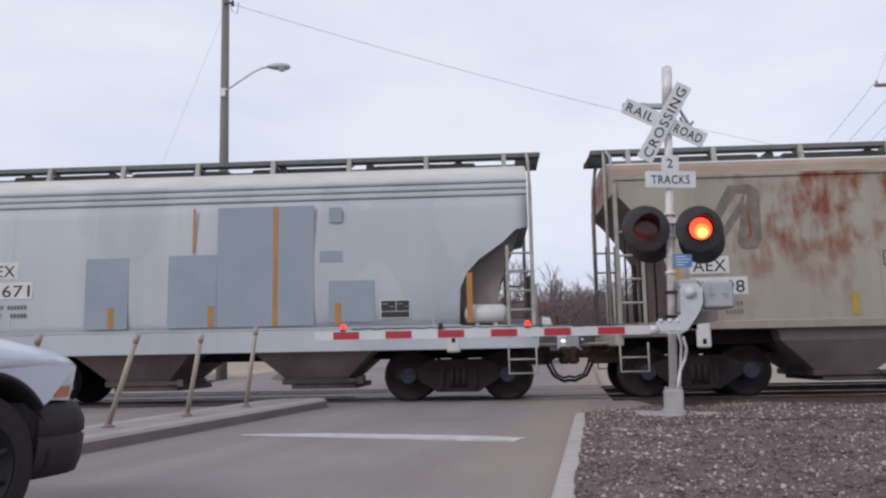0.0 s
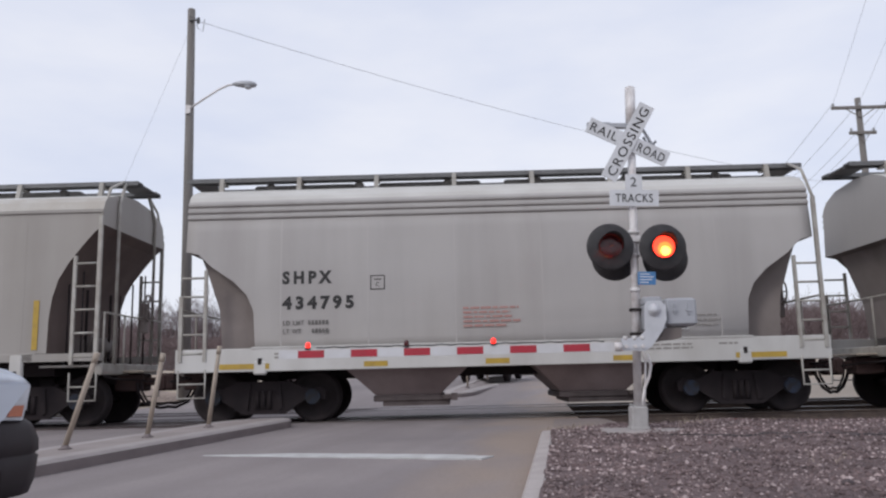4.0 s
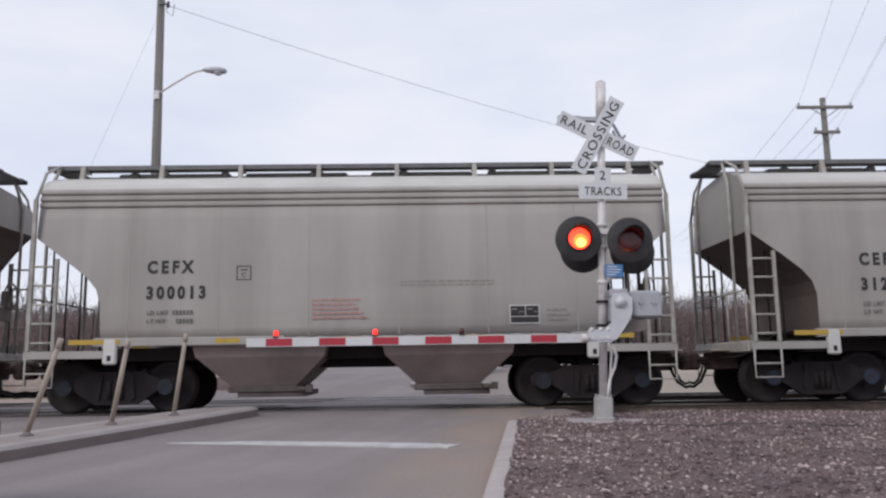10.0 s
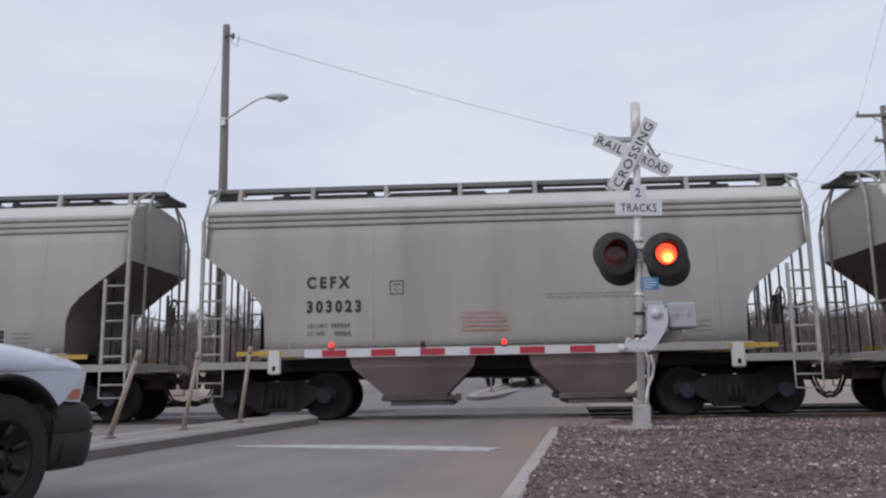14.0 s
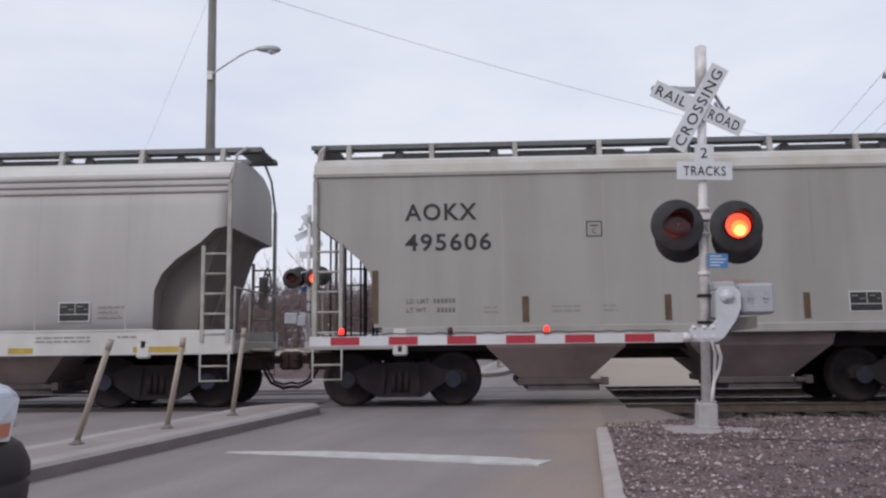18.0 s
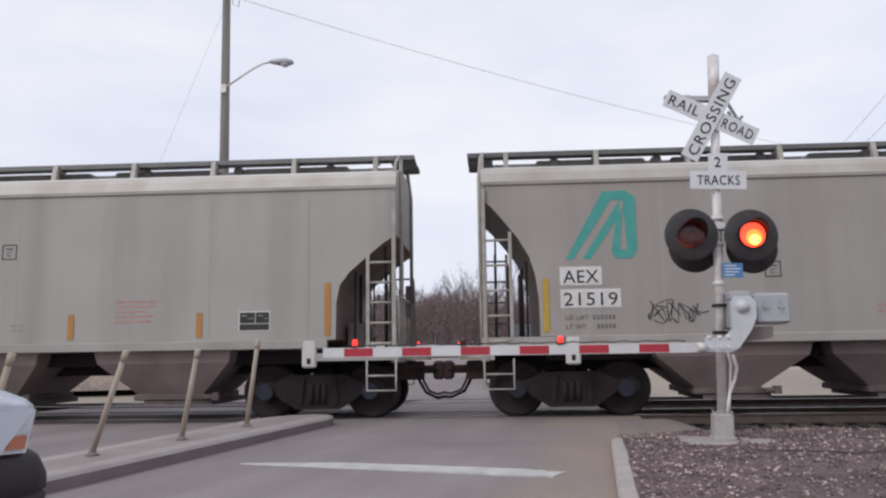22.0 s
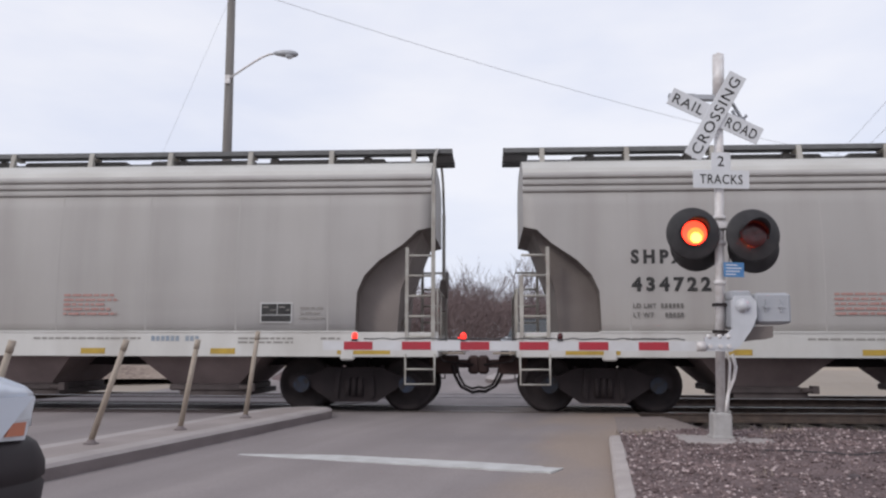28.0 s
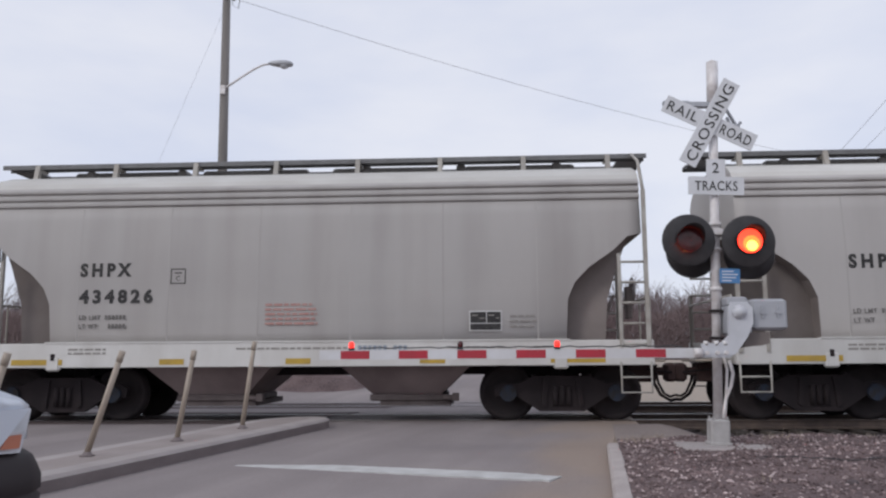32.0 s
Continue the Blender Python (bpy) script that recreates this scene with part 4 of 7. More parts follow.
SHORT, LONG = 6.2, 7.47
LABELS = {
    "curved": "light warm-grey two-bay covered hopper car with black stencilled numbers",
    "open": "light grey two-bay covered hopper car with open sloped ends",
    "grey": "patched blue-grey two-bay covered hopper car",
    "long": "warm-grey three-bay covered hopper car with a teal emblem",
    "rusty": "badly rusted tan three-bay covered hopper car",
    "plain": "light grey smooth-sided two-bay covered hopper car with large black letters",
}
PROTOTYPES = {
    "curved": lambda: hopper_car("curved", SHORT, True, 2, PAINT_TAN, True, sill_tapes(SHORT, 1.04), LABELS["curved"]),
    "open": lambda: hopper_car("open", SHORT, True, 2, PAINT_OPEN, False, [(x, z + 0.27, w, h * 0.9, m) for x, z, w, h, m in sill_tapes(SHORT, 1.04)], LABELS["open"]),
    "grey": lambda: hopper_car("curved", SHORT, True, 2, PAINT_GREY, True, tape_row(SHORT, (-2.2, -0.2, 2.3), ORANGE), LABELS["grey"]),
    "long": lambda: hopper_car("long", LONG, False, 3, PAINT_SPOT, False, tape_row(LONG, (-3.1, 0.0, 3.1), YELLOW), LABELS["long"]),
    "rusty": lambda: hopper_car("long", LONG, False, 3, PAINT_RUST, False, tape_row(LONG, (-3.1, 0.0, 3.1), YELLOW), LABELS["rusty"]),
    "plain": lambda: hopper_car("plain", SHORT, False, 2, PAINT_PLAIN, False, tape_row(SHORT, (-2.4, 0.1, 2.5), BROWN_TAPE, 0.45), LABELS["plain"]),
}

# kind, reporting letters, number
CARS = [
    ("grey", "AEX", "15671"), ("rusty", "AEX", "21698"), ("curved", "SHPX", "434672"), ("open", "CEFX", "312431"), ("long", "AEX", "21582"),
    ("curved", "SHPX", "434795"), ("curved", "SHPX", "43437"), ("curved", "SHPX", ""), ("curved", "SHPX", "434735"), ("curved", "SHPX", "434445"),
    ("grey", "AEX", "15644"), ("long", "AEX", "21610"), ("open", "CEFX", "300013"), ("open", "CEFX", "312443"), ("curved", "SHPX", "434804"),
    ("curved", "SHPX", "434446"), ("open", "CEFX", "303105"), ("open", "CEFX", "303023"), ("open", "CEFX", "31243"), ("open", "CEFX", ""),
    ("curved", "SHPX", "434388"), ("curved", "SHPX", "434739"), ("plain", "AOKX", "495606"), ("open", "CEFX", "312420"), ("curved", "SHPX", "434510"),
    ("curved", "SHPX", "434363"), ("plain", "AOKX", "493014"), ("long", "AEX", "21519"), ("plain", "AOKX", "493090"), ("curved", "SHPX", "434469"),
    ("open", "CRDX", "20784"), ("open", "CEFX", ""), ("open", "CEFX", "312454"), ("curved", "SHPX", "434435"), ("curved", "SHPX", "434722"),
    ("open", "CEFX", "312462"), ("curved", "SHPX", "434474"), ("open", "CEFX", "31245"), ("curved", "SHPX", "434826"), ("curved", "SHPX", ""),
]


def run(t):
    """How far the train has gone to the left at t seconds."""
    return 0.1 + 17.081 * t - 0.01339 * t * t


def weight_lines(car, x, z, rng):
    """The load limit and light weight lines; their figures are too worn to read."""
    for k, word in enumerate(("LD LMT", "LT WT")):
        part("weight_stencil", lettering(word, 0.085, INK_DIM, 1.15, width=0.40 - 0.05 * k, bold=0.002), None, car, "", pose(x + 0.02, -HALF_W - 0.004, z - 0.16 * k))
        s = Shape()
        for j in range(6 - k):
            at = x + 0.50 + 0.068 * (j + k)
            s.box(at, at + 0.045, -HALF_W - 0.005, -HALF_W - 0.001, z - 0.16 * k, z - 0.16 * k + 0.08)
        tagged(part("weight_line", s, INK_DIM, car), kind="stuff")


def letter_car(car, n, kind, mark, number):
    """What is written and taped on one car's side."""
    rng = random.Random(100 + n)
    half = LONG if kind in ("long", "rusty") else SHORT
    y = -HALF_W - 0.004
    if kind in ("curved", "open"):
        x = -half + (2.03 if kind == "curved" else 2.26)
        ink = INK if mark != "CRDX" else INK_GREY
        part("reporting_mark", lettering(mark, 0.235, ink, 1.5, width=0.96 if kind == "curved" else 0.89, bold=0.015), None, car, "", pose(x, y, 2.66))
        if number:
            part("car_number", lettering(number, 0.235, ink, 1.45, width=len(number) * (0.230 if kind == "curved" else 0.186), bold=0.015), None, car, "", pose(x, y, 2.17))
        weight_lines(car, x, 1.86, rng)
        small_square(car, x + 1.7, 2.5)
        stripes(car, "warning_stencil", 5.4 - half + (0.1 if kind == "curved" else 0.0), 2.08, 1.1, 5, 0.085, 0.042, INK_RED, rng)
        if kind == "open":
            stripes(car, "notice_stencil", 0.9, 2.42, 1.8, 2, 0.07, 0.035, INK_GREY, rng)
        else:
            for sx, sw, sr in ((-1.2, 2.0, 1), (-4.3, 0.7, 2), (2.6, 1.0, 2), (4.1, 0.35, 1)):
                q = stripes(car, "sill_stencil", sx, 1.30, sw, sr, 0.07, 0.035, INK_GREY, rng)
                q.location.y = -0.036
            tagged(part("sill_lettering", bars("sill_lettering", 1.0, 1.27, 0.9, 0.09), INK_BLUE, car, "", pose(0, -0.036, 0)), kind="stuff")
        data_box(car, half - 3.2, 1.62)
        stripes(car, "test_stencil", half - 2.5, 1.85, 0.5, 3, 0.09, 0.03, INK_GREY, rng)
    elif kind == "plain":
        x = -half + 1.72
        part("reporting_mark", lettering(mark, 0.31, INK, 1.15, width=1.3, bold=0.008), None, car, "", pose(x, y, 3.35))
        part("car_number", lettering(number, 0.31, INK, 1.15, width=1.55, bold=0.008), None, car, "", pose(x, y, 2.8))
        weight_lines(car, x, 1.85, rng)
        small_square(car, x + 3.25, 3.0)
        for a, w in ((1.4, 0.25), (2.6, 0.5), (3.5, 0.25)):
            stripes(car, "notice_stencil", x + a, 1.75, w, 2, 0.08, 0.03, INK_GREY, rng)
        stripes(car, "warning_stencil", 1.0, 2.15, 0.8, 5, 0.09, 0.04, INK_RED, rng)
        data_box(car, half - 2.9, 1.62)
    else:
        x = -half + (1.49 if kind != "grey" else 2.0)
        if number == "15671":
            x -= 0.55
        z = 2.36 if kind != "grey" else 2.58
        a = plate(car, "lettering_patch", x - 0.06, z - 0.04, 0.74, 0.33, PATCH_WHITE, "white patch with black letters", 0.003)
        b = plate(car, "lettering_patch", x - 0.06, z - 0.44, 1.06, 0.33, PATCH_WHITE, "white patch with black numbers", 0.003)
        part("letters", lettering(mark, 0.24, INK, 1.05, width=0.62), None, a, "", pose(x, -HALF_W - 0.011, z))
        if number:
            part("car_number", lettering(number, 0.24, INK, 1.05, width=0.94), None, b, "", pose(x, -HALF_W - 0.011, z - 0.4))
        weight_lines(car, x, z - 0.65, rng)
        data_box(car, half - 3.0, 1.62)
        if kind != "grey":
            emblem(car, x + 0.05, 2.78, TEAL if kind == "long" else DULL_EMBLEM)
            small_square(car, -half + 5.0, 2.4, "C")
            stripes(car, "warning_stencil", -0.6, 1.85, 0.5, 2, 0.1, 0.05, INK_RED, rng)
    if number == "31245":
        part("car_number", lettering("0", 0.15, INK, 1.0, bold=0.012), None, car, "smaller replacement digit", pose(-half + 2.26 + 1.06, y, 2.17))
    if number in ("434510", "434363"):
        s = Shape()
        e0 = half - 1.3
        s.tube([(e0 + 0.10, -1.26, 2.42), (e0 + 0.24, -1.27, 2.34), (e0 + 0.14, -1.27, 2.1), (e0 + 0.05, -1.27, 1.95), (e0 + 0.12, -1.27, 1.7), (e0 + 0.16, -1.27, 1.48)], 0.022)
        s.tube([(e0 + 0.14, -1.27, 2.15), (e0 + 0.36, -1.27, 1.98), (e0 + 0.50, -1.27, 1.9)], 0.02)
        s.box(e0 + 0.10, e0 + 0.20, -1.3, -1.23, 2.25, 2.36)
        part("brake_pipe", s, UNDER, car, "dark brake pipe on the end plate")
    if kind == "grey":
        s = Shape()
        s.turned([(0, 0.05), (0.03, 0.14), (0.10, 0.19), (0.75, 0.19), (0.82, 0.14), (0.85, 0.05)], (half - 1.42, -1.32, 1.66), (1, 0, 0), 18)
        s.box(half - 1.2, half - 1.12, -1.4, -1.24, 1.38, 1.5)
        s.box(half - 0.85, half - 0.77, -1.4, -1.24, 1.38, 1.5)
        part("air_reservoir", s, PATCH_WHITE, car, "dusty white air reservoir on the end platform")
    if number == "21698":
        p = plate(car, "notice_panel", -0.85, 2.08, 1.85, 0.45, PATCH_WHITE, "white notice panel with faded red writing", 0.003)
        q = stripes(car, "panel_writing", -0.8, 2.4, 1.75, 4, 0.1, 0.05, INK_RED, rng)
        q.parent = p
        q.location.y = -0.006
    if number == "21582":
        forms = ([(0.62, 0.62), (0.42, 0.66), (0.20, 0.52), (0.08, 0.30), (0.14, 0.12), (0.34, 0.08), (0.55, 0.16)],
                 [(0.78, 0.10), (0.98, 0.08), (1.05, 0.26), (0.80, 0.36), (0.90, 0.54), (1.12, 0.56), (1.30, 0.36), (1.30, 0.10)],
                 [(1.42, 0.62), (1.70, 0.70), (1.86, 0.60), (1.88, 0.34), (1.98, 0.12)],
                 [(2.12, 0.08), (2.14, 0.34), (2.34, 0.58), (2.66, 0.58), (2.90, 0.34), (3.0, 0.10)])
        for k, pts in enumerate(forms):
            pts = [(-4.75 + u, 1.52 + v * 0.98) for u, v in pts]
            stroke(car, "sprayed_outline", pts, 0.155, SPRAY_RED, 0.002 + 0.0015 * k, "dark red sprayed outline")
            stroke(car, "sprayed_letter", pts, 0.115, SPRAY_CREAM, 0.0095 + 0.0015 * k, "cream sprayed graffiti letter")
        def tag(lines, x0, z0, k, r, mat, lift, label):
            for pts in lines:
                stroke(car, "sprayed_tag", [(x0 + (u + rng.uniform(-0.07, 0.07)) * k, z0 + (v + rng.uniform(-0.07, 0.07)) * k) for u, v in pts], r, mat, lift, label)
        tag(([(0.0, 0.0), (0.1, 0.5), (0.2, 0.1), (0.3, 0.55)], [(0.05, 0.3), (0.2, 0.45), (0.38, 0.3)], [(0.3, 0.7), (0.42, 0.5), (0.36, 0.1)]),
            -5.45, 1.72, 0.8, 0.016, SPRAY_RED, 0.002, "dark red sprayed tag")
        tag(([(0.0, 0.36), (0.06, 0.12), (0.16, 0.28), (0.24, 0.1), (0.3, 0.4)], [(0.36, 0.24), (0.5, 0.3), (0.44, 0.1), (0.36, 0.18), (0.5, 0.08)],
             [(0.6, 0.38), (0.58, 0.06), (0.7, 0.2), (0.6, 0.26)], [(0.84, 0.36), (0.72, 0.28), (0.86, 0.14), (0.74, 0.04)], [(0.0, 0.0), (0.4, -0.1), (0.9, 0.02)]),
            -1.78, 1.72, 0.95, 0.026, SPRAY_BLUE, 0.002, "blue sprayed tag")
        tag(([(0.0, 0.62), (0.46, 0.66), (0.44, 0.48), (0.30, 0.46), (0.34, 0.0), (0.18, 0.0), (0.16, 0.46), (0.0, 0.48), (0.0, 0.62)],
             [(0.56, 0.64), (0.98, 0.66), (0.96, 0.52), (0.74, 0.20), (1.0, 0.18), (1.0, 0.02), (0.54, 0.0), (0.54, 0.14), (0.78, 0.48), (0.56, 0.50), (0.56, 0.64)],
             [(1.10, 0.0), (1.26, 0.62), (1.44, 0.62), (1.56, 0.0), (1.42, 0.0), (1.38, 0.18), (1.26, 0.18), (1.22, 0.0), (1.10, 0.0)],
             [(1.66, 0.0), (1.66, 0.64), (1.98, 0.62), (2.04, 0.42), (1.88, 0.30), (2.06, 0.0), (1.92, 0.0), (1.78, 0.24), (1.78, 0.0)]),
            -0.45, 1.58, 1.0, 0.018, SPRAY_BLACK, 0.002, "black sprayed outline letters")
        for u in (0.24, 0.76, 1.32, 1.76):
            stroke(car, "sprayed_fill", [(-0.45 + u - 0.05, 1.62), (-0.45 + u, 1.86), (-0.45 + u + 0.03, 2.16)], 0.10, SPRAY_GREY, 0.0006, "thin grey sprayed fill")
        tag(([(0.0, 0.62), (0.24, 0.66)], [(0.12, 0.64), (0.10, 0.40)], [(0.30, 0.44), (0.28, 0.62), (0.42, 0.60), (0.34, 0.52), (0.44, 0.42)], [(0.52, 0.42), (0.56, 0.62), (0.66, 0.42)],
             [(0.02, 0.30), (0.0, 0.06), (0.18, 0.12), (0.08, 0.30)], [(0.26, 0.30), (0.24, 0.06), (0.42, 0.06)], [(0.50, 0.28), (0.62, 0.30), (0.54, 0.16), (0.66, 0.08), (0.5, 0.06)]),
            1.80, 1.62, 0.95, 0.014, SPRAY_BLACK, 0.002, "small black sprayed tags")
        stripes(car, "warning_stencil", -0.7, 2.35, 1.6, 3, 0.1, 0.05, INK_RED, rng)
    if number == "21519":
        scribble(car, -4.6, 1.62, 1.1, 0.42, SPRAY_BLACK, 10, 8, 0.011)
    if number == "31243":
        scribble(car, -5.55, 3.0, 1.1, 0.5, SPRAY_BLACK, 11, 9, 0.018)
    if number == "15671":
        for xx, zz, w, h in ((-2.68, 1.5, 0.87, 1.4), (-1.01, 1.5, 0.97, 1.42), (-0.03, 1.5, 1.92, 2.35), (2.18, 1.55, 0.89, 0.8), (2.0, 2.72, 0.45, 0.22), (2.19, 3.5, 0.24, 0.3)):
            plate(car, "repaint_patch", xx, zz, w, h, PATCH_BLUE, "darker blue-grey repainted patch")
        for xx, zz, w, h in ((-0.53, 2.95, 0.05, 0.9), (1.08, 1.5, 0.09, 2.35)):
            plate(car, "rust_streak", xx, zz, w, h, ORANGE, "orange-brown vertical streak", 0.008)
    if number == "15644":
        plate(car, "repaint_patch", x - 0.1, 1.5, 1.75, 0.44, PATCH_GREY, "slightly darker grey repainted patch", 0.0005)
        plate(car, "rust_streak", x + 3.55, 2.35, 0.02, 1.0, PATCH_BLUE, "thin dark vertical scratch", 0.003)


PATCH_GREY = material("repainted_grey_patch", (0.36, 0.375, 0.395), 0.6, second=(0.40, 0.415, 0.43), scale=1.3, amount=0.9, grain=0.05)
PATCH_BLUE = material("repainted_blue_grey_patch", (0.25, 0.295, 0.355), 0.6, second=(0.30, 0.34, 0.39), scale=1.3, amount=0.9, grain=0.05)

TRAIN = []
built = {}
place = 1.813 - 13.788
for n_car, (kind, mark, number) in enumerate(CARS):
    length = 16.434 if kind in ("long", "rusty") else 13.788
    middle = place + length / 2
    place += length
    if kind not in built:
        car = built[kind] = PROTOTYPES[kind]()
        car.matrix_basis = pose(middle, TRACK_Y, 0)
        bare = [o for o in car.children_recursive]
    else:
        car = None
    TRAIN.append([car, kind, mark, number, middle])
for row in TRAIN:
    if row[0] is None:
        row[0] = copy_thing(built[row[1]], pose(row[4], TRACK_Y, 0))
for n_car, (car, kind, mark, number, middle) in enumerate(TRAIN):
    letter_car(car, n_car, kind, mark, number)

for car, kind, mark, number, middle in TRAIN:
    if number in ("493014", "493090"):
        for ob in car.children:
            if ob.name.startswith("reflector"):
                ob.material_slots[0].link = "OBJECT"
                ob.material_slots[0].material = ORANGE

# ---- ground, road, tracks ----
ROAD = Vector((0.2425, 0.970, 0)).normalized()


def road_x(y, at=0.0):
    """The x of a line along the road that passes x = at beside the near stop line (y = 9)."""
    return at + (y - 9.0) * ROAD.x / ROAD.y


def road_z(y):
    """The road climbs gently to the crossing and falls gently beyond."""
    if y < 13.5:
        return -0.015 - 0.018 * (13.5 - y)
    if y < 22.5:
        return -0.015
    return -0.015 + 0.07 * (y - 22.5) if y < 30 else 0.51 + 0.025 * (min(y, 62) - 30)


def curb_x(y):
    """The road-side edge of the curb, which spreads a little from the lane."""
    return 1.244 + (y - 10.87) * 0.132


def grid(name, xs, ys, height, mat, label, kind="structure"):
    s = Shape()
    nx = len(xs)
    s.add([(x, y, height(x, y)) for y in ys for x in xs])
    for j in range(len(ys) - 1):
        for i in range(nx - 1):
            a = j * nx + i
            s.face([a, a + 1, a + nx + 1, a + nx], 0, True)
    return tagged(part(name, s, mat), label, "ground", kind=kind)


def steps(a, b, d):
    n = max(1, int(round((b - a) / d)))
    return [a + (b - a) * k / n for k in range(n + 1)]


def base_z(x, y):
    z = road_z(y) - 0.16
    return min(z, -0.62) if 12.5 < y < 23.0 else z


gx = [-3000, -800, -300, -120, -60] + steps(-40, 60, 4) + [90, 150, 300, 800, 3000]
gy = [-300, -60, -20] + steps(-10, 12, 2) + steps(13, 23, 2.5) + steps(24, 60, 3) + [80, 120, 200, 400, 900, 3500]
grid("ground", gx, gy, lambda x, y: base_z(min(max(x, -60), 60), min(max(y, -10), 70)) - (0.0 if y < 60 else 0.3), FAR_GROUND, "flat winter field ground with dry tan grass")

# road surface, with the flat crossing panel over both tracks; it is cut for the rails
LANE_L, LANE_R = -3.25, 0.62


def strip(name, y0, y1, left, right, mat, label, lift=0.0, d=0.5, cols=6, cat="road"):
    s = Shape()
    ys = steps(y0, y1, d)
    rows = []
    for y in ys:
        a, b = road_x(y, left(y) if callable(left) else left), road_x(y, right(y) if callable(right) else right)
        rows.append(s.add([(a + (b - a) * k / cols, y, road_z(y) + lift) for k in range(cols + 1)]))
    for r0, r1 in zip(rows, rows[1:]):
        for k in range(cols):
            s.face([r0 + k, r0 + k + 1, r1 + k + 1, r1 + k], 0, True)
    return tagged(part(name, s, mat), label, cat, kind="structure")


RAILS = [TRACK_Y - 0.7535, TRACK_Y + 0.7535, TRACK2_Y - 0.7535, TRACK2_Y + 0.7535]
edges = [-14.0] + [v for r in RAILS for v in (r - 0.06, r + 0.12)] + [70.0]
for k in range(0, len(edges), 2):
    strip("road", edges[k], edges[k + 1], -13.0, lambda y: (curb_x(y) + 0.08 if y < 11.2 else 2.0 + 0.1 * (y - 11.2)) - (y - 9) * ROAD.x / ROAD.y, ASPHALT, "pale worn asphalt road over the level crossing")

# dark timber panels between and beside the near rails, over the oncoming lane; the train's shade is in their colour
PANEL = material("shaded_worn_timber_panel", (0.055, 0.039, 0.039), 0.9, second=(0.095, 0.07, 0.068), scale=2.2, amount=0.9, stretch=(0.4, 3, 1), bump=0.4, bump_scale=30, grain=0.2, spread=0.15)
for y0, y1 in ((14.78, 15.46), (15.70, 16.30), (16.34, 16.96), (17.20, 17.85), (19.45, 20.06), (20.30, 20.88), (20.92, 21.56)):
    for k in range(4):
        a, b = -13.0 + 1.95 * k, -13.0 + 1.95 * (k + 1) - 0.03
        s = Shape()
        s.loft([[(road_x(y, q), y, z) for y, q in ((y0, a), (y0, b), (y1, b), (y1, a))] for z in (-0.05, -0.012 + 0.010)])
        tagged(part("crossing_panel", s, PANEL), "worn timber panel beside the rails, darkened with the train's shade", "crossing panel", "panels of the crossing", kind="structure")

# stop line with worn ends
s = Shape()
A, B = Vector((-3.12, 9.70)), Vector((0.41, 8.65))
n_seg = 60
rng = random.Random(5)
rings = []
for k in range(n_seg + 1):
    t = k / n_seg
    p = A.lerp(B, t)
    wear = max(0.0, (t - 0.88) / 0.12)
    near = p.y + rng.uniform(-0.012, 0.012) + wear * rng.uniform(0.0, 0.13)
    far = p.y + 0.42 + rng.uniform(-0.015, 0.015) - wear * rng.uniform(0.05, 0.22)
    z = road_z(9.3)
    rings.append([(p.x, near, z - 0.012), (p.x, near, z + 0.009), (p.x + 0.09, max(far, near + 0.03), z + 0.009), (p.x + 0.09, max(far, near + 0.03), z - 0.012)])
s.loft(rings)
tagged(part("stop_line", s, LINE_WHITE), "worn white painted stop line across the lane", "road marking", kind="structure")

# gravel verge beside the mast, dark ballast towards the track
def verge_z(x, y):
    d = x - (curb_x(y) + 0.14)
    fade = min(1, max(0, (12.2 - y) / 1.2))
    z = road_z(y) + 0.008 + 0.092 * fade + 0.10 * math.exp(-((y - 10.2) / 2.2) ** 2) * min(1, max(0, d)) * (0.3 + 0.7 * fade) - 0.02 * max(0, d - 3)
    z -= 0.36 * min(1, max(0, (y - 11.7) / 1.3)) * min(1, max(0, (d - 0.9) / 1.1))
    z -= 0.085 * math.exp(-(((x - 2.58) / 0.75) ** 2 + ((y - 10.35) / 0.75) ** 2) ** 2)
    rough = 0.25 + 0.75 * min(1, max(0, (12.2 - y) / 1.2)) if d < 3 else 1.0
    z += rough * (0.035 * noise.noise((x * 1.3, y * 1.3, 0)) + 0.02 * noise.noise((x * 4, y * 4, 3)))
    return z


def verge(name, y0, y1, d0, d1, step, mat, label):
    s = Shape()
    ys, ds = steps(y0, y1, step), steps(d0, d1, step)
    rows = []
    for y in ys:
        rows.append(s.add([((curb_x(y) + 0.14) + d, y, verge_z((curb_x(y) + 0.14) + d, y)) for d in ds]))
    for r0, r1 in zip(rows, rows[1:]):
        for k in range(len(ds) - 1):
            s.face([r0 + k, r0 + k + 1, r1 + k + 1, r1 + k], 0, True)
    return tagged(part(name, s, mat), label, "ground", kind="structure")


verge("gravel_verge", -4.0, 11.6, 0.0, 14.0, 0.2, GRAVEL_BED, "brown gravel verge beside the road")
verge("silt_strip", 11.6, 14.6, 0.0, 1.8, 0.2, SILT, "smooth grey silt between the gravel and the track")
# dark ballast tone here also stands for the shadow beside the train
verge("ballast_shoulder", 11.6, 14.6, 1.8, 14.0, 0.2, BALLAST_BED, "dark ballast shoulder below the track, its tone including the train's shade")


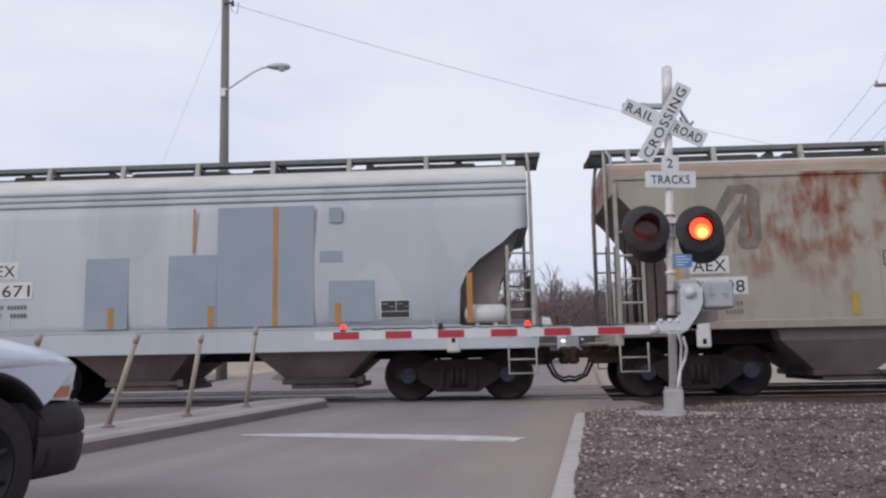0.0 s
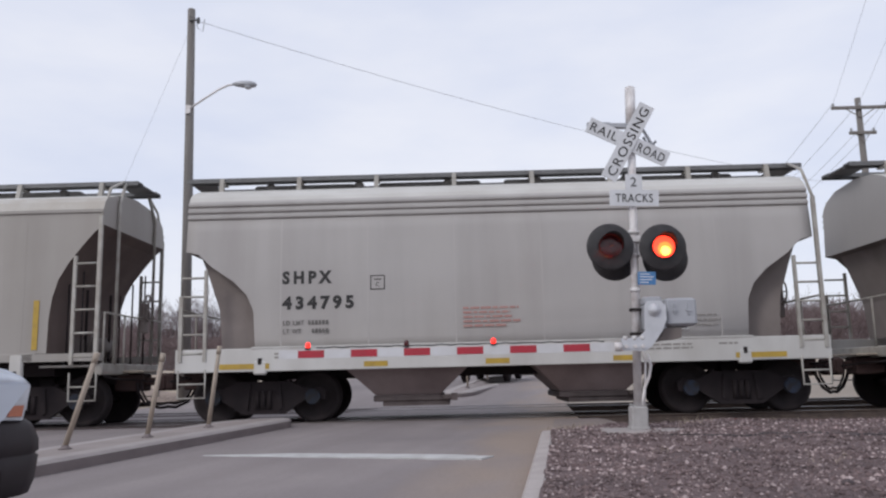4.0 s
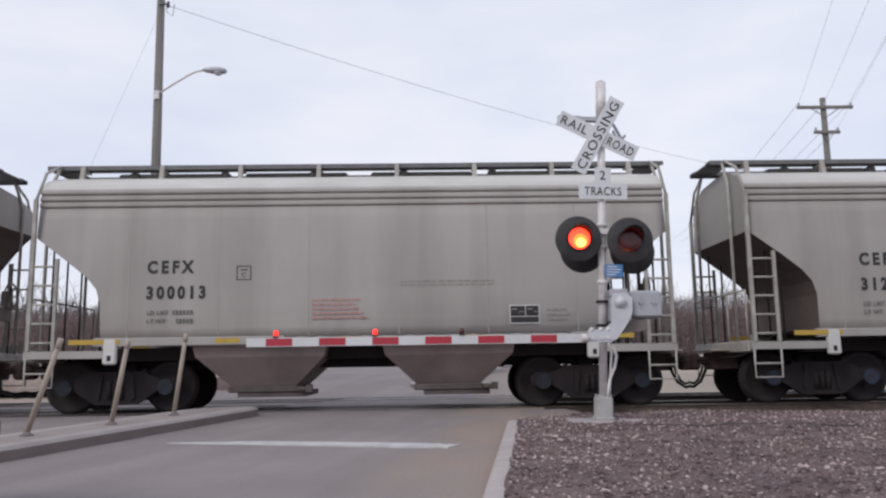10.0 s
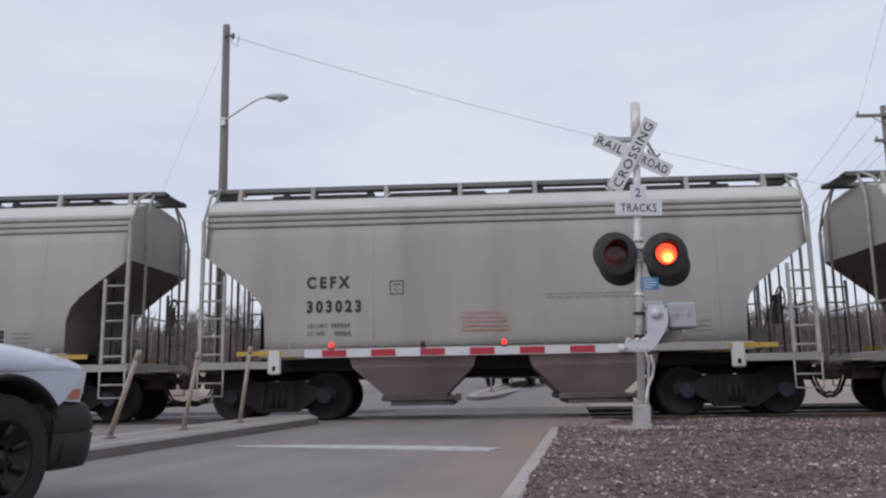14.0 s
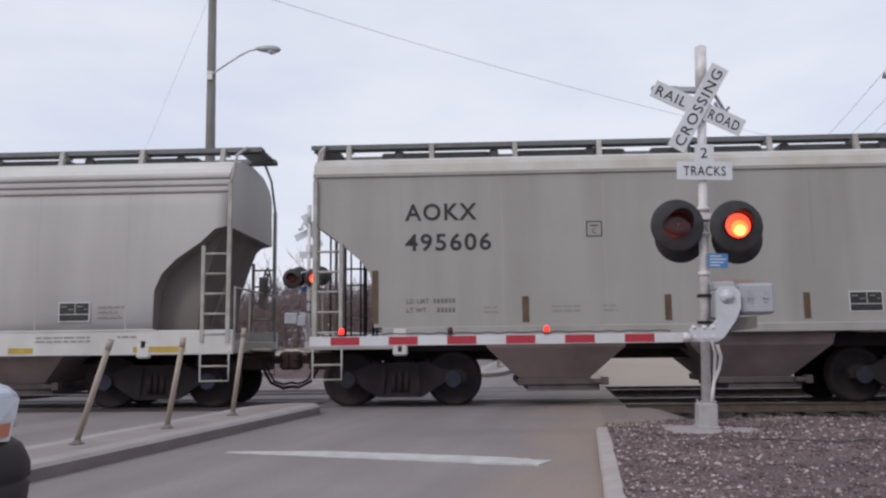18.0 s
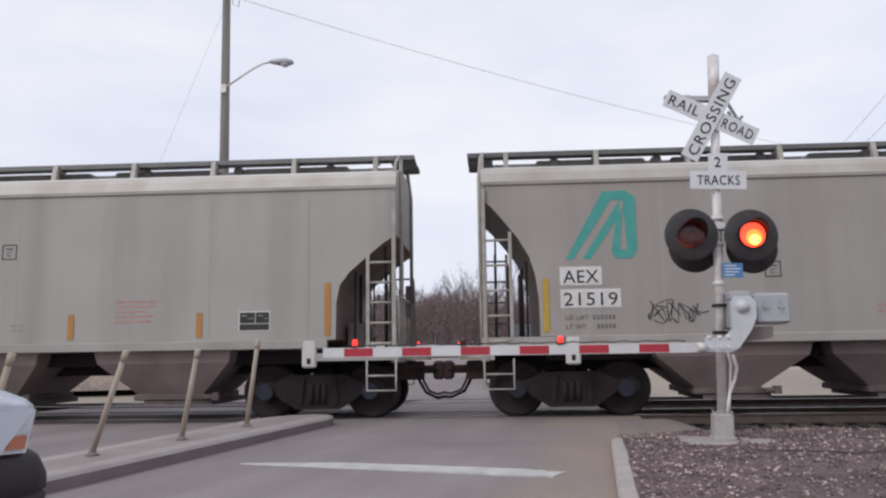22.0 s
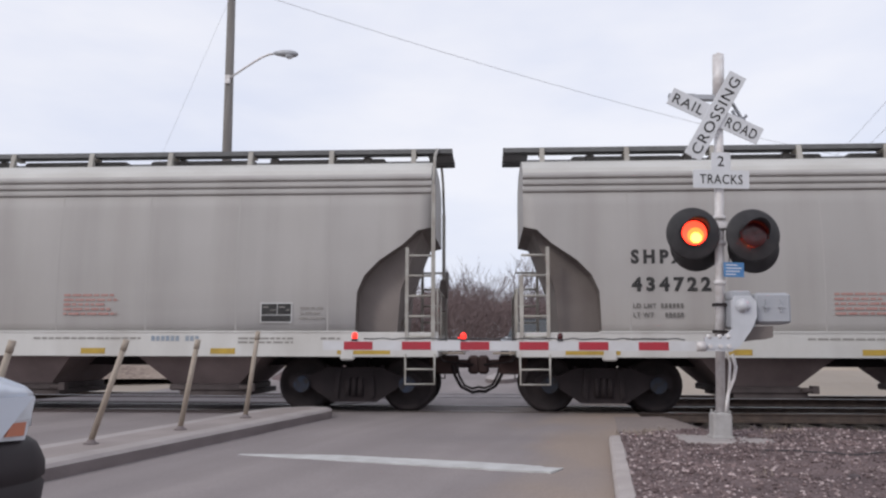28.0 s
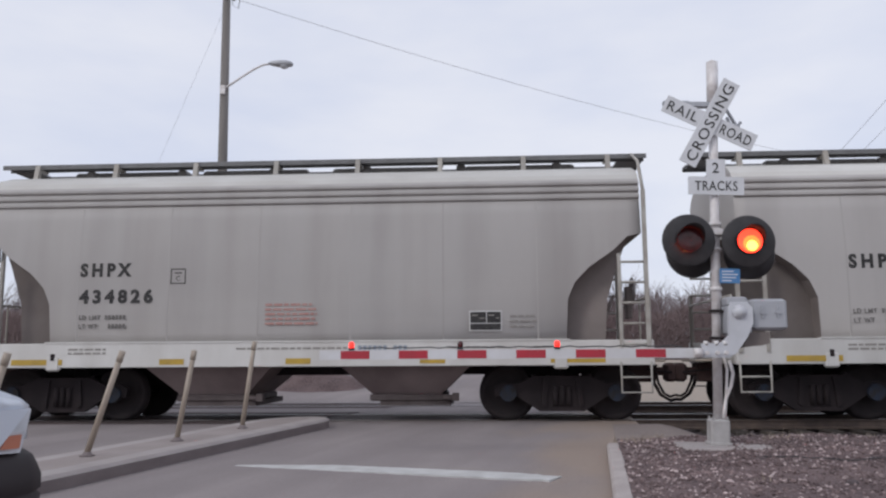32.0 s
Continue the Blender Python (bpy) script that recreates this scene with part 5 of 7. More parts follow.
# rails, ties and ballast of both tracks
def track(y, label):
    s = Shape()
    for x0, x1 in ((-560, -40), (-40, 40), (40, 560)):
        s.loft([[(x0, y - 2.6, -0.62), (x0, y - 1.5, -0.24), (x0, y + 1.5, -0.24), (x0, y + 2.6, -0.62)],
                [(x1, y - 2.6, -0.62), (x1, y - 1.5, -0.24), (x1, y + 1.5, -0.24), (x1, y + 2.6, -0.62)]], caps=False, closed=False)
    tagged(part("ballast", s, BALLAST_BED), label, "track bed", kind="structure")
    for sy in (-1, 1):
        r = Shape()
        prof = [(-0.07, -0.17), (0.07, -0.17), (0.07, -0.155), (0.012, -0.13), (0.012, -0.045), (0.037, -0.035), (0.037, -0.003), (0.03, 0), (-0.03, 0), (-0.037, -0.003), (-0.037, -0.035), (-0.012, -0.045), (-0.012, -0.13), (-0.07, -0.155)]
        yy = y + sy * 0.7535
        r.loft([[(-560, yy + a, b) for a, b in prof], [(560, yy + a, b) for a, b in prof]], caps=True)
        for k, f in enumerate(r.f[:14]):
            if k in (6, 7, 8):
                r.slot[k] = 1
        tagged(part("rail", r, [RAIL_SIDE, RAIL_TOP]), "steel rail with a polished head and rusty web", "rail", "rails of both tracks", kind="structure")


track(TRACK_Y, "dark grey ballast bed under the near track")
track(TRACK2_Y, "dark grey ballast bed under the far track")

# concrete curb on the right edge of the lane, in lengths
for k in range(6):
    y0, y1 = -4.0 + 2.5 * k, -4.0 + 2.5 * (k + 1) - 0.012
    s = Shape()
    ring = lambda y: [(curb_x(y) - 0.005, y, road_z(y) - 0.1), (curb_x(y), y, road_z(y) + 0.075), (curb_x(y) + 0.025, y, road_z(y) + 0.10),
                      (curb_x(y) + 0.145, y, road_z(y) + 0.105), (curb_x(y) + 0.165, y, road_z(y) + 0.09), (curb_x(y) + 0.17, y, road_z(y) - 0.1)]
    s.loft([ring(y0), ring(y1)])
    tagged(part("curb", s, CURB), "pale worn concrete curb along the gravel verge", "curb", "curb lengths", kind="structure")


# raised median with its nose towards the track, and a second one beyond the tracks
def median(name, y0, y1, x_left, x_right, nose, label):
    s = Shape()
    def outline(grow, z):
        pts = []
        ya, yb = (y0, y1) if nose > 0 else (y1, y0)
        n = 8
        c = (x_left + x_right) / 2
        w = (x_right - x_left) / 2 - grow
        for k in range(n + 1):
            t = math.pi * k / n
            yy = yb + nose * (0.9 * math.sin(t) - grow)
            pts.append((road_x(yy, c + w * math.cos(t)), yy, road_z(yy) + z))
        for yy in steps(yb, ya, 2.0)[1:]:
            pts.append((road_x(yy, c - w), yy, road_z(yy) + z))
        for yy in steps(ya, yb, 2.0)[:-1]:
            pts.append((road_x(yy, c + w), yy, road_z(yy) + z))
        return pts
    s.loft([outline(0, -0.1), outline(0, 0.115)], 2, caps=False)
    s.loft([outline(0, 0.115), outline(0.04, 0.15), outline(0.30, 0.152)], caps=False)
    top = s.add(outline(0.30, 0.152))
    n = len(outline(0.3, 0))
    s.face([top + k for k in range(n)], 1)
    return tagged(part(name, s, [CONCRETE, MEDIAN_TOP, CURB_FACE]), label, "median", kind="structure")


median("median", -5.0, 13.65, -5.28, -4.10, 1, "raised concrete median with a rounded nose at the crossing")
median("median", 25.6, 52.0, -4.5, -3.4, -1, "raised concrete median beyond the tracks")


# ---- leaning delineator posts on the median ----
def delineator(x, y, lean_x, lean_y, h=1.02):
    ob = thing("delineator_post", "faded tan plastic delineator post leaning on the median", "road post", "posts on the median")
    z = road_z(y) + 0.15
    b = Shape()
    b.turned([(0, 0.08), (0.012, 0.08), (0.022, 0.05), (0.05, 0.04)], (0, 0, 0), (0, 0, 1), 14, caps=True)
    part("base", b, CURB_FACE, ob)
    p = Shape()
    top = (lean_x, lean_y, h)
    p.rod((0, 0, 0.04), top, 0.035, 10, r2=0.032)
    part("post", p, POST_TAN, ob)
    c = Shape()
    c.rod(Vector(top) * 0.90, Vector(top) * 1.0, 0.037, 10)
    part("cap", c, POST_TAN, ob)
    ob.matrix_basis = pose(x, y, z)
    return ob


for x, y, lx, ly in ((-4.68, 9.38, 0.39, -0.1), (-4.22, 10.78, 0.22, -0.1), (-3.86, 12.35, 0.18, -0.1), (-5.05, 7.9, 0.30, 0.0)):
    delineator(x, y, lx, ly, 1.15 if y < 11 else 1.27)
for k in range(7):
    yy = 26.5 + 3.1 * k
    delineator(road_x(yy, -3.95), yy, 0.03 * (k % 3 - 1), 0.02, 0.9)


# ties under both tracks where the ballast lies open
def tie_mesh():
    t = Shape()
    t.box(-0.115, 0.115, -1.3, 1.3, -0.17, 0, cut=0.015)
    return t.mesh("tie", TIE)


TIE_MESH = tie_mesh()
BEDS = [o for o in scene.objects if o.name.startswith("ballast") and not o.name.startswith("ballast_")]
rng = random.Random(12)
for bed, y in zip(BEDS, (TRACK_Y, TRACK2_Y)):
    for k in range(-34, 44):
        x = 0.53 * k
        if road_x(y, -9.5) < x < 3.4:
            continue
        part("tie", TIE_MESH, None, bed, "", pose(x + rng.uniform(-0.03, 0.03), y + rng.uniform(-0.05, 0.05), -0.172 + rng.uniform(-0.01, 0.004), 0, 0, rng.uniform(-1, 1)))


# loose stones
def stones(name, count, place, size, mat, label, seed):
    rng = random.Random(seed)
    s = Shape()
    for _ in range(count):
        x, y, z = place(rng)
        r = size(rng)
        a, f = rng.uniform(0, 6.28), rng.uniform(0.55, 1.0)
        c, sn = math.cos(a), math.sin(a)
        pts = []
        for px, py, pz in ((1, 0, 0.1), (0.25, 0.8, -0.1), (-0.9, 0.35, 0.1), (-0.5, -0.75, 0), (0.55, -0.7, 0), (0.1, 0.1, 0.75), (-0.1, 0, -0.6)):
            px, py, pz = px * rng.uniform(0.7, 1.2), py * f * rng.uniform(0.7, 1.2), pz * rng.uniform(0.6, 1.2)
            pts.append((x + r * (c * px - sn * py), y + r * (sn * px + c * py), z + r * pz + r * 0.15))
        i = s.add(pts)
        for k in range(5):
            s.face([i + k, i + (k + 1) % 5, i + 5])
            s.face([i + (k + 1) % 5, i + k, i + 6])
    me = bpy.data.meshes.new(name)
    me.from_pydata(s.v, [], s.f)
    me.materials.append(mat)
    me.update()
    return tagged(new(name, me), label, "gravel", kind="stuff")


def on_verge(rng):
    y = 3.2 + 8.6 * rng.random() ** 0.9
    x = curb_x(y) + 0.16 + 7.5 * rng.random() ** 1.15
    return x, y, verge_z(x, y)


def on_shoulder(rng):
    y = rng.uniform(11.3, 14.9)
    x = curb_x(y) + 2.1 + 11 * rng.random() ** 1.1
    return x, y, verge_z(x, y) if y < 14.5 else -0.3


def on_bed(rng):
    side = rng.choice((-1, 1))
    y = rng.choice((TRACK_Y, TRACK2_Y)) + rng.uniform(-2.2, 2.2)
    x = rng.uniform(3.2, 14) if side > 0 else rng.uniform(-14, -4.5)
    t = abs(y - (TRACK_Y if abs(y - TRACK_Y) < 2.3 else TRACK2_Y))
    return x, y, -0.24 if t < 1.5 else -0.24 - 0.34 * (t - 1.5)


stones("gravel_stones", 36000, on_verge, lambda r: 0.008 + 0.022 * r.random() ** 2.4, STONE, "loose brown and pale gravel stones on the verge", 3)
stones("ballast_stones", 7000, on_shoulder, lambda r: 0.02 + 0.03 * r.random(), STONE_DARK, "loose dark ballast stones beside the track", 4)
stones("ballast_stones", 5000, on_bed, lambda r: 0.025 + 0.03 * r.random(), STONE_DARK, "loose dark ballast stones between the ties", 6)


def rock(x, y, r, seed):
    rng = random.Random(seed)
    s = Shape()
    rings = []
    for h, w in ((-0.3, 0.8), (0.15, 1.0), (0.5, 0.75), (0.68, 0.3)):
        rings.append([(r * w * math.cos(t) * rng.uniform(0.8, 1.15) * 1.25, r * w * math.sin(t) * rng.uniform(0.8, 1.15), r * h) for t in (2 * math.pi * k / 9 for k in range(9))])
    s.loft(rings)
    tagged(part("rock", s, STONE_DARK, at=pose(x, y, verge_z(x, y))), "single dark rock lying on the gravel", "rock", "rocks on the verge")


for x, y, r in ((2.88, 7.82, 0.05), (3.72, 8.6, 0.06), (3.05, 5.85, 0.045), (1.85, 4.5, 0.035), (4.6, 8.9, 0.05)):
    rock(x, y, r, int(x * 100))

# low mounds of earth beyond the tracks
def mound(name, x, y, w, d, h, z0, mat, label, seed):
    s = Shape()
    n, m = 28, 10
    off = seed * 7.3
    rings = []
    for j in range(m + 1):
        q = j / m
        rings.append([(x + w * q * math.cos(t), y + d * q * math.sin(t), z0 + h * (1 - q * q) ** 1.3 * (0.8 + 0.5 * noise.noise((math.cos(t) * 2 * q + off, math.sin(t) * 2 * q, 0))) + 0.05 * noise.noise((x + w * q * math.cos(t) * 2, d * q * math.sin(t) * 2, off))) for t in (2 * math.pi * k / n for k in range(n))])
    s.loft(rings, caps=False, soft=True)
    return tagged(part(name, s, mat), label, "ground", kind="structure")


mound("signal_mound", -5.73, 26.4, 1.8, 1.6, 0.86, 0.14, GRAVEL_BED, "low gravel mound under the far signal", 1)
mound("dirt_bank", -13.6, 27.6, 5.2, 2.6, 0.95, 0.2, DIRT, "rough tan dirt bank beyond the tracks", 4)
mound("grass_bank", -13.5, 34.0, 9.0, 5.0, 1.1, 0.3, GRASS_DRY, "dry tan grass bank beyond the tracks", 2)
mound("grass_bank", 16.0, 38.0, 11.0, 6.0, 0.9, 0.4, GRASS_DRY, "dry tan grass bank beyond the tracks", 3)


# bare winter woods
def woods():
    rng = random.Random(21)
    s = Shape()
    def limb(a, b, r0, r1):
        d = (b - a).normalized()
        u = d.orthogonal().normalized()
        w = d.cross(u)
        i = s.add([a + u * r0, a - u * 0.5 * r0 + w * 0.87 * r0, a - u * 0.5 * r0 - w * 0.87 * r0, b + u * r1, b - u * 0.5 * r1 + w * 0.87 * r1, b - u * 0.5 * r1 - w * 0.87 * r1])
        for k in range(3):
            s.face([i + k, i + (k + 1) % 3, i + 3 + (k + 1) % 3, i + 3 + k])
    def grow(a, d, length, r, depth):
        b = a + d * length
        limb(a, b, r, r * 0.6)
        if depth == 0:
            return
        for _ in range(4 if depth > 1 else 5):
            t = rng.uniform(0.35, 1.0)
            nd = (d + Vector((rng.uniform(-1, 1), rng.uniform(-1, 1), rng.uniform(-0.2, 0.8))) * 0.75).normalized()
            grow(a.lerp(b, t), nd, length * rng.uniform(0.45, 0.7), max(0.013, r * 0.5), depth - 1)
    for k in range(760):
        x = rng.uniform(-75, 85)
        y = rng.uniform(72, 104)
        h = rng.uniform(2.8, 4.9)
        grow(Vector((x, y, 1.1)), Vector((rng.uniform(-0.1, 0.1), rng.uniform(-0.1, 0.1), 1)).normalized(), h, rng.uniform(0.06, 0.13), 3)
    me = bpy.data.meshes.new("woods")
    me.from_pydata(s.v, [], s.f)
    me.materials.append(TWIG)
    me.update()
    tagged(new("woods", me), "bare grey-brown winter trees beyond the tracks", "woods", kind="stuff")
    def thicket(name, count, y0, y1, height, mat, label):
        verts, faces = [], []
        for k in range(count):
            x, y = rng.uniform(-62, 68), rng.uniform(y0, y1)
            crown = height * (1.0 + 0.28 * noise.noise((x * 0.11, y0, 0)) + 0.2 * noise.noise((x * 0.45, y * 0.3, 2)))
            z = 0.4 + crown * (1.0 - rng.random() ** 1.6 * 1.0 if k % 3 else rng.random())
            up = rng.uniform(0.1, 1.0)
            a, ln, w = rng.uniform(0, 6.28), rng.uniform(0.35, 1.0), rng.uniform(0.018, 0.05)
            dx, dy, dz = ln * math.cos(a) * (1.1 - up), 0.5 * ln * math.sin(a) * (1.1 - up), ln * up
            i = len(verts)
            verts += [(x - w, y, z), (x + w, y, z - w), (x + dx + w * 0.4, y + dy, z + dz), (x + dx - w * 0.4, y + dy, z + dz + w * 0.4)]
            faces.append((i, i + 1, i + 2, i + 3))
        me = bpy.data.meshes.new(name)
        me.from_pydata(verts, [], faces)
        me.materials.append(mat)
        me.update()
        tagged(new(name, me), label, "brush", kind="stuff")
    thicket("brushwood", 110000, 66, 80, 4.6, BRUSH, "dense dull brown brush at the foot of the woods")
    # the far layer is paler: its haze is painted in
    thicket("far_woods", 70000, 104, 118, 8.6, TWIG_FAR, "bare grey-brown woods further off, paled with painted haze")


woods()


# dry weeds and a thin dark cord on the gravel
def weeds():
    rng = random.Random(33)
    s = Shape()
    for cx, cy, n in ((1.75, 11.35, 60), (2.0, 11.6, 50), (3.35, 10.9, 45), (1.6, 11.0, 40), (4.6, 11.1, 30), (2.2, 8.0, 18), (3.6, 7.2, 16)):
        for _ in range(n):
            x, y = cx + rng.gauss(0, 0.13), cy + rng.gauss(0, 0.1)
            z = verge_z(x, y) - 0.01
            h, a = rng.uniform(0.03, 0.11), rng.uniform(0, 6.28)
            dx, dy = 0.07 * math.cos(a), 0.07 * math.sin(a)
            s.face([s.add([(x - 0.004, y, z), (x + 0.004, y, z), (x + dx, y + dy, z + h)]) + k for k in range(3)])
    me = bpy.data.meshes.new("dry_weeds")
    me.from_pydata(s.v, [], s.f)
    me.materials.append(GRASS_DRY)
    tagged(new("dry_weeds", me), "sparse dry weeds in the gravel near the signal", "weeds", kind="stuff")
    c = Shape()
    pts = []
    for k in range(24):
        x = 2.55 + 0.115 * k
        y = 9.05 + 0.07 * math.sin(k * 0.5) - 0.004 * k
        pts.append((x, y, verge_z(x, y) + 0.012))
    c.tube(pts, 0.006, 5)
    tagged(part("fallen_cord", c, WIRE), "thin dark cord lying on the gravel", "cord")


weeds()

# ---- crossing signal with its gate ----
LEAN = 2.0


def copy_shape(s):
    q = Shape()
    q.v, q.f, q.slot = list(s.v), list(s.f), list(s.slot)
    q.soft = list(s.soft)
    return q


def blade(parent, angle, words, y, gap=0.0):
    s = Shape()
    s.box(-0.61, 0.61, -0.006, 0.006, -0.114, 0.114, cut=0.004)
    ob = part("crossbuck_blade", s, SIGN_WHITE, parent, "white crossbuck blade with black letters", Matrix.Translation((-0.07, y, 3.97)) @ pose(0, 0, 0, 0, -angle, 0))
    for text, x0, w in words:
        part("letters", lettering(text, 0.135, INK, 1.15, width=w), None, ob, "", pose(x0, -0.009, -0.068))
    return ob


def signal_lamp(mast, sx, name):
    """A round black backboard with a hood and a red lens unit that turns within."""
    z, x = 2.455, sx * 0.36
    s = Shape()
    s.turned([(0, 0.02), (0, 0.31), (-0.008, 0.325), (-0.02, 0.325), (-0.03, 0.30), (-0.03, 0.02)], (x, -0.16, z), (0, -1, 0), 32)
    board = part("backboard", s, HOOD_BLACK, mast, "round black signal backboard")
    rear = Shape()
    rear.turned([(0, 0.02), (0, 0.31), (0.02, 0.325), (0.03, 0.30), (0.03, 0.02)], (x + 0.13, 0.22, z - 0.10), (0, 1, 0), 32)
    rear.rod((x, -0.15, z), (x + 0.13, 0.22, z - 0.10), 0.16, 20)
    part("rear_backboard", rear, HOOD_BLACK, board, "round black backboard of the rear lamp")
    h = Shape()
    n = 20
    ring_a, ring_b, ring_c, ring_d = [], [], [], []
    for k in range(n + 1):
        t = math.pi * (-0.08 + 1.16 * k / n)
        c, sn = math.cos(t), math.sin(t)
        reach = 0.10 + 0.22 * max(0.0, sn)
        for ring, r, yy in ((ring_a, 0.175, -0.13), (ring_b, 0.175, -0.13 - reach), (ring_c, 0.169, -0.13 - reach), (ring_d, 0.169, -0.13)):
            ring.append((x + r * c, yy, z + r * sn))
    h.loft([ring_a, ring_b, ring_c, ring_d], closed=False, caps=False, soft=True)
    part("hood", h, HOOD_BLACK, board)
    back = Shape()
    back.turned([(0, 0.16), (0.09, 0.15), (0.17, 0.09), (0.18, 0.02)], (x, -0.16, z), (0, 1, 0), 20, caps=True)
    part("lamp_case", back, HOOD_BLACK, board)
    # the lens unit: lit on one face, dark on the other
    u = Shape()
    u.turned([(-0.004, 0.002), (-0.012, 0.07), (-0.010, 0.10), (0.0, 0.150)], (0, 0, 0), (0, 1, 0), 28, 0)
    u.turned([(-0.0185, 0.001), (-0.018, 0.06), (-0.013, 0.10)], (0.012, 0, -0.035), (0, 1, 0), 28, 1)
    u.turned([(-0.0205, 0.001), (-0.0195, 0.05), (-0.017, 0.066)], (0.016, 0, -0.055), (0, 1, 0), 20, 3)
    u.turned([(0.004, 0.002), (0.012, 0.07), (0.010, 0.10), (0.0, 0.150)], (0, 0, 0), (0, 1, 0), 28, 2)
    unit = part(name, u, [LENS_GLOW, BULB_GLOW, LENS_DARK, CORE_GLOW], mast, "red signal lens", pose(x, -0.215, z))
    rh = Shape()
    rings = [[], [], [], []]
    for k in range(n + 1):
        t = math.pi * (-0.08 + 1.16 * k / n)
        c, sn = math.cos(t), math.sin(t)
        reach = 0.10 + 0.22 * max(0.0, sn)
        for ring, r, yy in zip(rings, (0.175, 0.175, 0.169, 0.169), (0.24, 0.24 + reach, 0.24 + reach, 0.24)):
            ring.append((x + 0.13 + r * c, yy, z - 0.10 + r * sn))
    rh.loft(rings, closed=False, caps=False, soft=True)
    part("hood", rh, HOOD_BLACK, board)
    part("rear_" + name, copy_shape(u), [LENS_GLOW, BULB_GLOW, LENS_DARK, CORE_GLOW], mast, "red signal lens", pose(x + 0.13, 0.275, z - 0.10))
    arm = Shape()
    arm.tube([(0, 0, z + 0.13), (x * 0.5, 0.02, z + 0.13), (x, -0.02, z + 0.05)], 0.022, 8)
    arm.box(-0.08, 0.08, -0.09, 0.09, z + 0.08, z + 0.17, cut=0.01)
    part("lamp_arm", arm, GALV, mast)
    return unit


def crossing_signal(label, arm_len):
    mast = thing("crossing_signal", label, "signal", "crossing signals")
    s = Shape()
    s.box(-0.112, 0.112, -0.112, 0.112, 0.0, 0.30, cut=0.02)
    s.box(-0.13, 0.13, -0.13, 0.13, -0.02, 0.03, cut=0.008)
    for sx in (-1, 1):
        for sy in (-1, 1):
            s.rod((sx * 0.085, sy * 0.085, 0.30), (sx * 0.085, sy * 0.085, 0.33), 0.014, 6)
    part("junction_base", s, GALV_DULL, mast, "cast grey junction box base")
    s = Shape()
    s.rod((0, 0, 0.28), (0, 0, 4.78), 0.056, 18)
    s.rod((0, 0, 4.2), (0, 0, 4.8), 0.072, 18)
    s.rod((0, 0, 4.795), (0, 0, 4.83), 0.05, 18, r2=0.02)
    for z in (1.85, 2.34, 2.66, 3.2):
        s.rod((0, 0, z), (0, 0, z + 0.05), 0.074, 16)
    part("mast", s, GALV, mast, "galvanised signal mast")
    blade(mast, -25, (("RAIL", -0.56, 0.40), ("ROAD", 0.16, 0.40)), -0.085)
    blade(mast, 62, (("CROSSING", -0.55, 1.1),), -0.105)
    s = Shape()
    s.box(-0.62, -0.02, -0.05, 0.05, 4.20, 4.26)
    s.box(-0.62, -0.30, -0.02, 0.06, 4.24, 4.28)
    s.tube([(0.05, 0.05, 4.12), (0.18, 0.05, 4.2), (0.3, 0.04, 3.98), (0.36, 0.04, 4.02)], 0.025)
    s.tube([(0.18, 0.03, 4.08), (0.22, 0.03, 4.0), (0.34, 0.03, 3.96)], 0.02)
    part("bracket", s, ALU, mast, "grey bracket of the rear crossbuck")
    s = Shape()
    s.prism([(-0.343, 3.06), (-0.33, 3.045), (0.33, 3.045), (0.343, 3.06), (0.343, 3.26), (0.33, 3.275), (0.117, 3.275), (0.117, 3.50), (-0.117, 3.50), (-0.117, 3.275), (-0.33, 3.275), (-0.343, 3.26)], "xz", -0.095, -0.083)
    sign = part("track_count_sign", s, SIGN_WHITE, mast, "white sign reading 2 tracks")
    part("letters", lettering("TRACKS", 0.125, INK, 1.1, width=0.52), None, sign, "", pose(-0.26, -0.098, 3.10))
    part("digit", lettering("2", 0.135, INK), None, sign, "", pose(-0.045, -0.098, 3.325))
    s = Shape()
    s.box(0.02, 0.265, -0.105, -0.095, 1.94, 2.12, cut=0.004)
    blue = part("notice_plate", s, SIGN_BLUE, mast, "small blue emergency notice plate")
    b = Shape()
    for k, w in enumerate((0.14, 0.19, 0.17, 0.12)):
        b.box(0.045, 0.045 + w, -0.109, -0.1055, 2.08 - 0.038 * k, 2.093 - 0.038 * k)
    part("notice_writing", b, SIGN_WHITE, blue)
    for sx, nm in ((-1, "lens_unit"), (1, "lens_unit")):
        signal_lamp(mast, sx, nm)
    # gate machine
    s = Shape()
    s.box(0.36, 0.78, -0.26, 0.14, 1.36, 1.73, cut=0.03)
    s.box(0.08, 0.37, -0.24, 0.12, 1.30, 1.66, cut=0.03)
    s.box(0.08, 0.32, -0.25, 0.02, 1.65, 1.76, cut=0.02)
    for x in (0.48, 0.66):
        s.box(x - 0.008, x + 0.008, -0.285, -0.26, 1.50, 1.65)
        s.box(x - 0.03, x + 0.03, -0.29, -0.262, 1.55, 1.575)
    machine = part("gate_machine", s, ALU, mast, "aluminium gate machine housing")
    s = Shape()
    poly = [(-0.27, 1.20), (-0.04, 1.21), (0.05, 1.29), (0.06, 1.62), (0.10, 1.69), (0.28, 1.69), (0.34, 1.62), (0.34, 1.44), (0.27, 1.28), (0.12, 1.08), (0.03, 1.03), (-0.27, 1.04)]
    s.prism(poly, "xz", -0.36, -0.30)
    s.turned([(0, 0.085), (0.02, 0.085), (0.03, 0.06), (0.06, 0.05), (0.065, 0.01)], (0.18, -0.36, 1.57), (0, -1, 0), 18, caps=True)
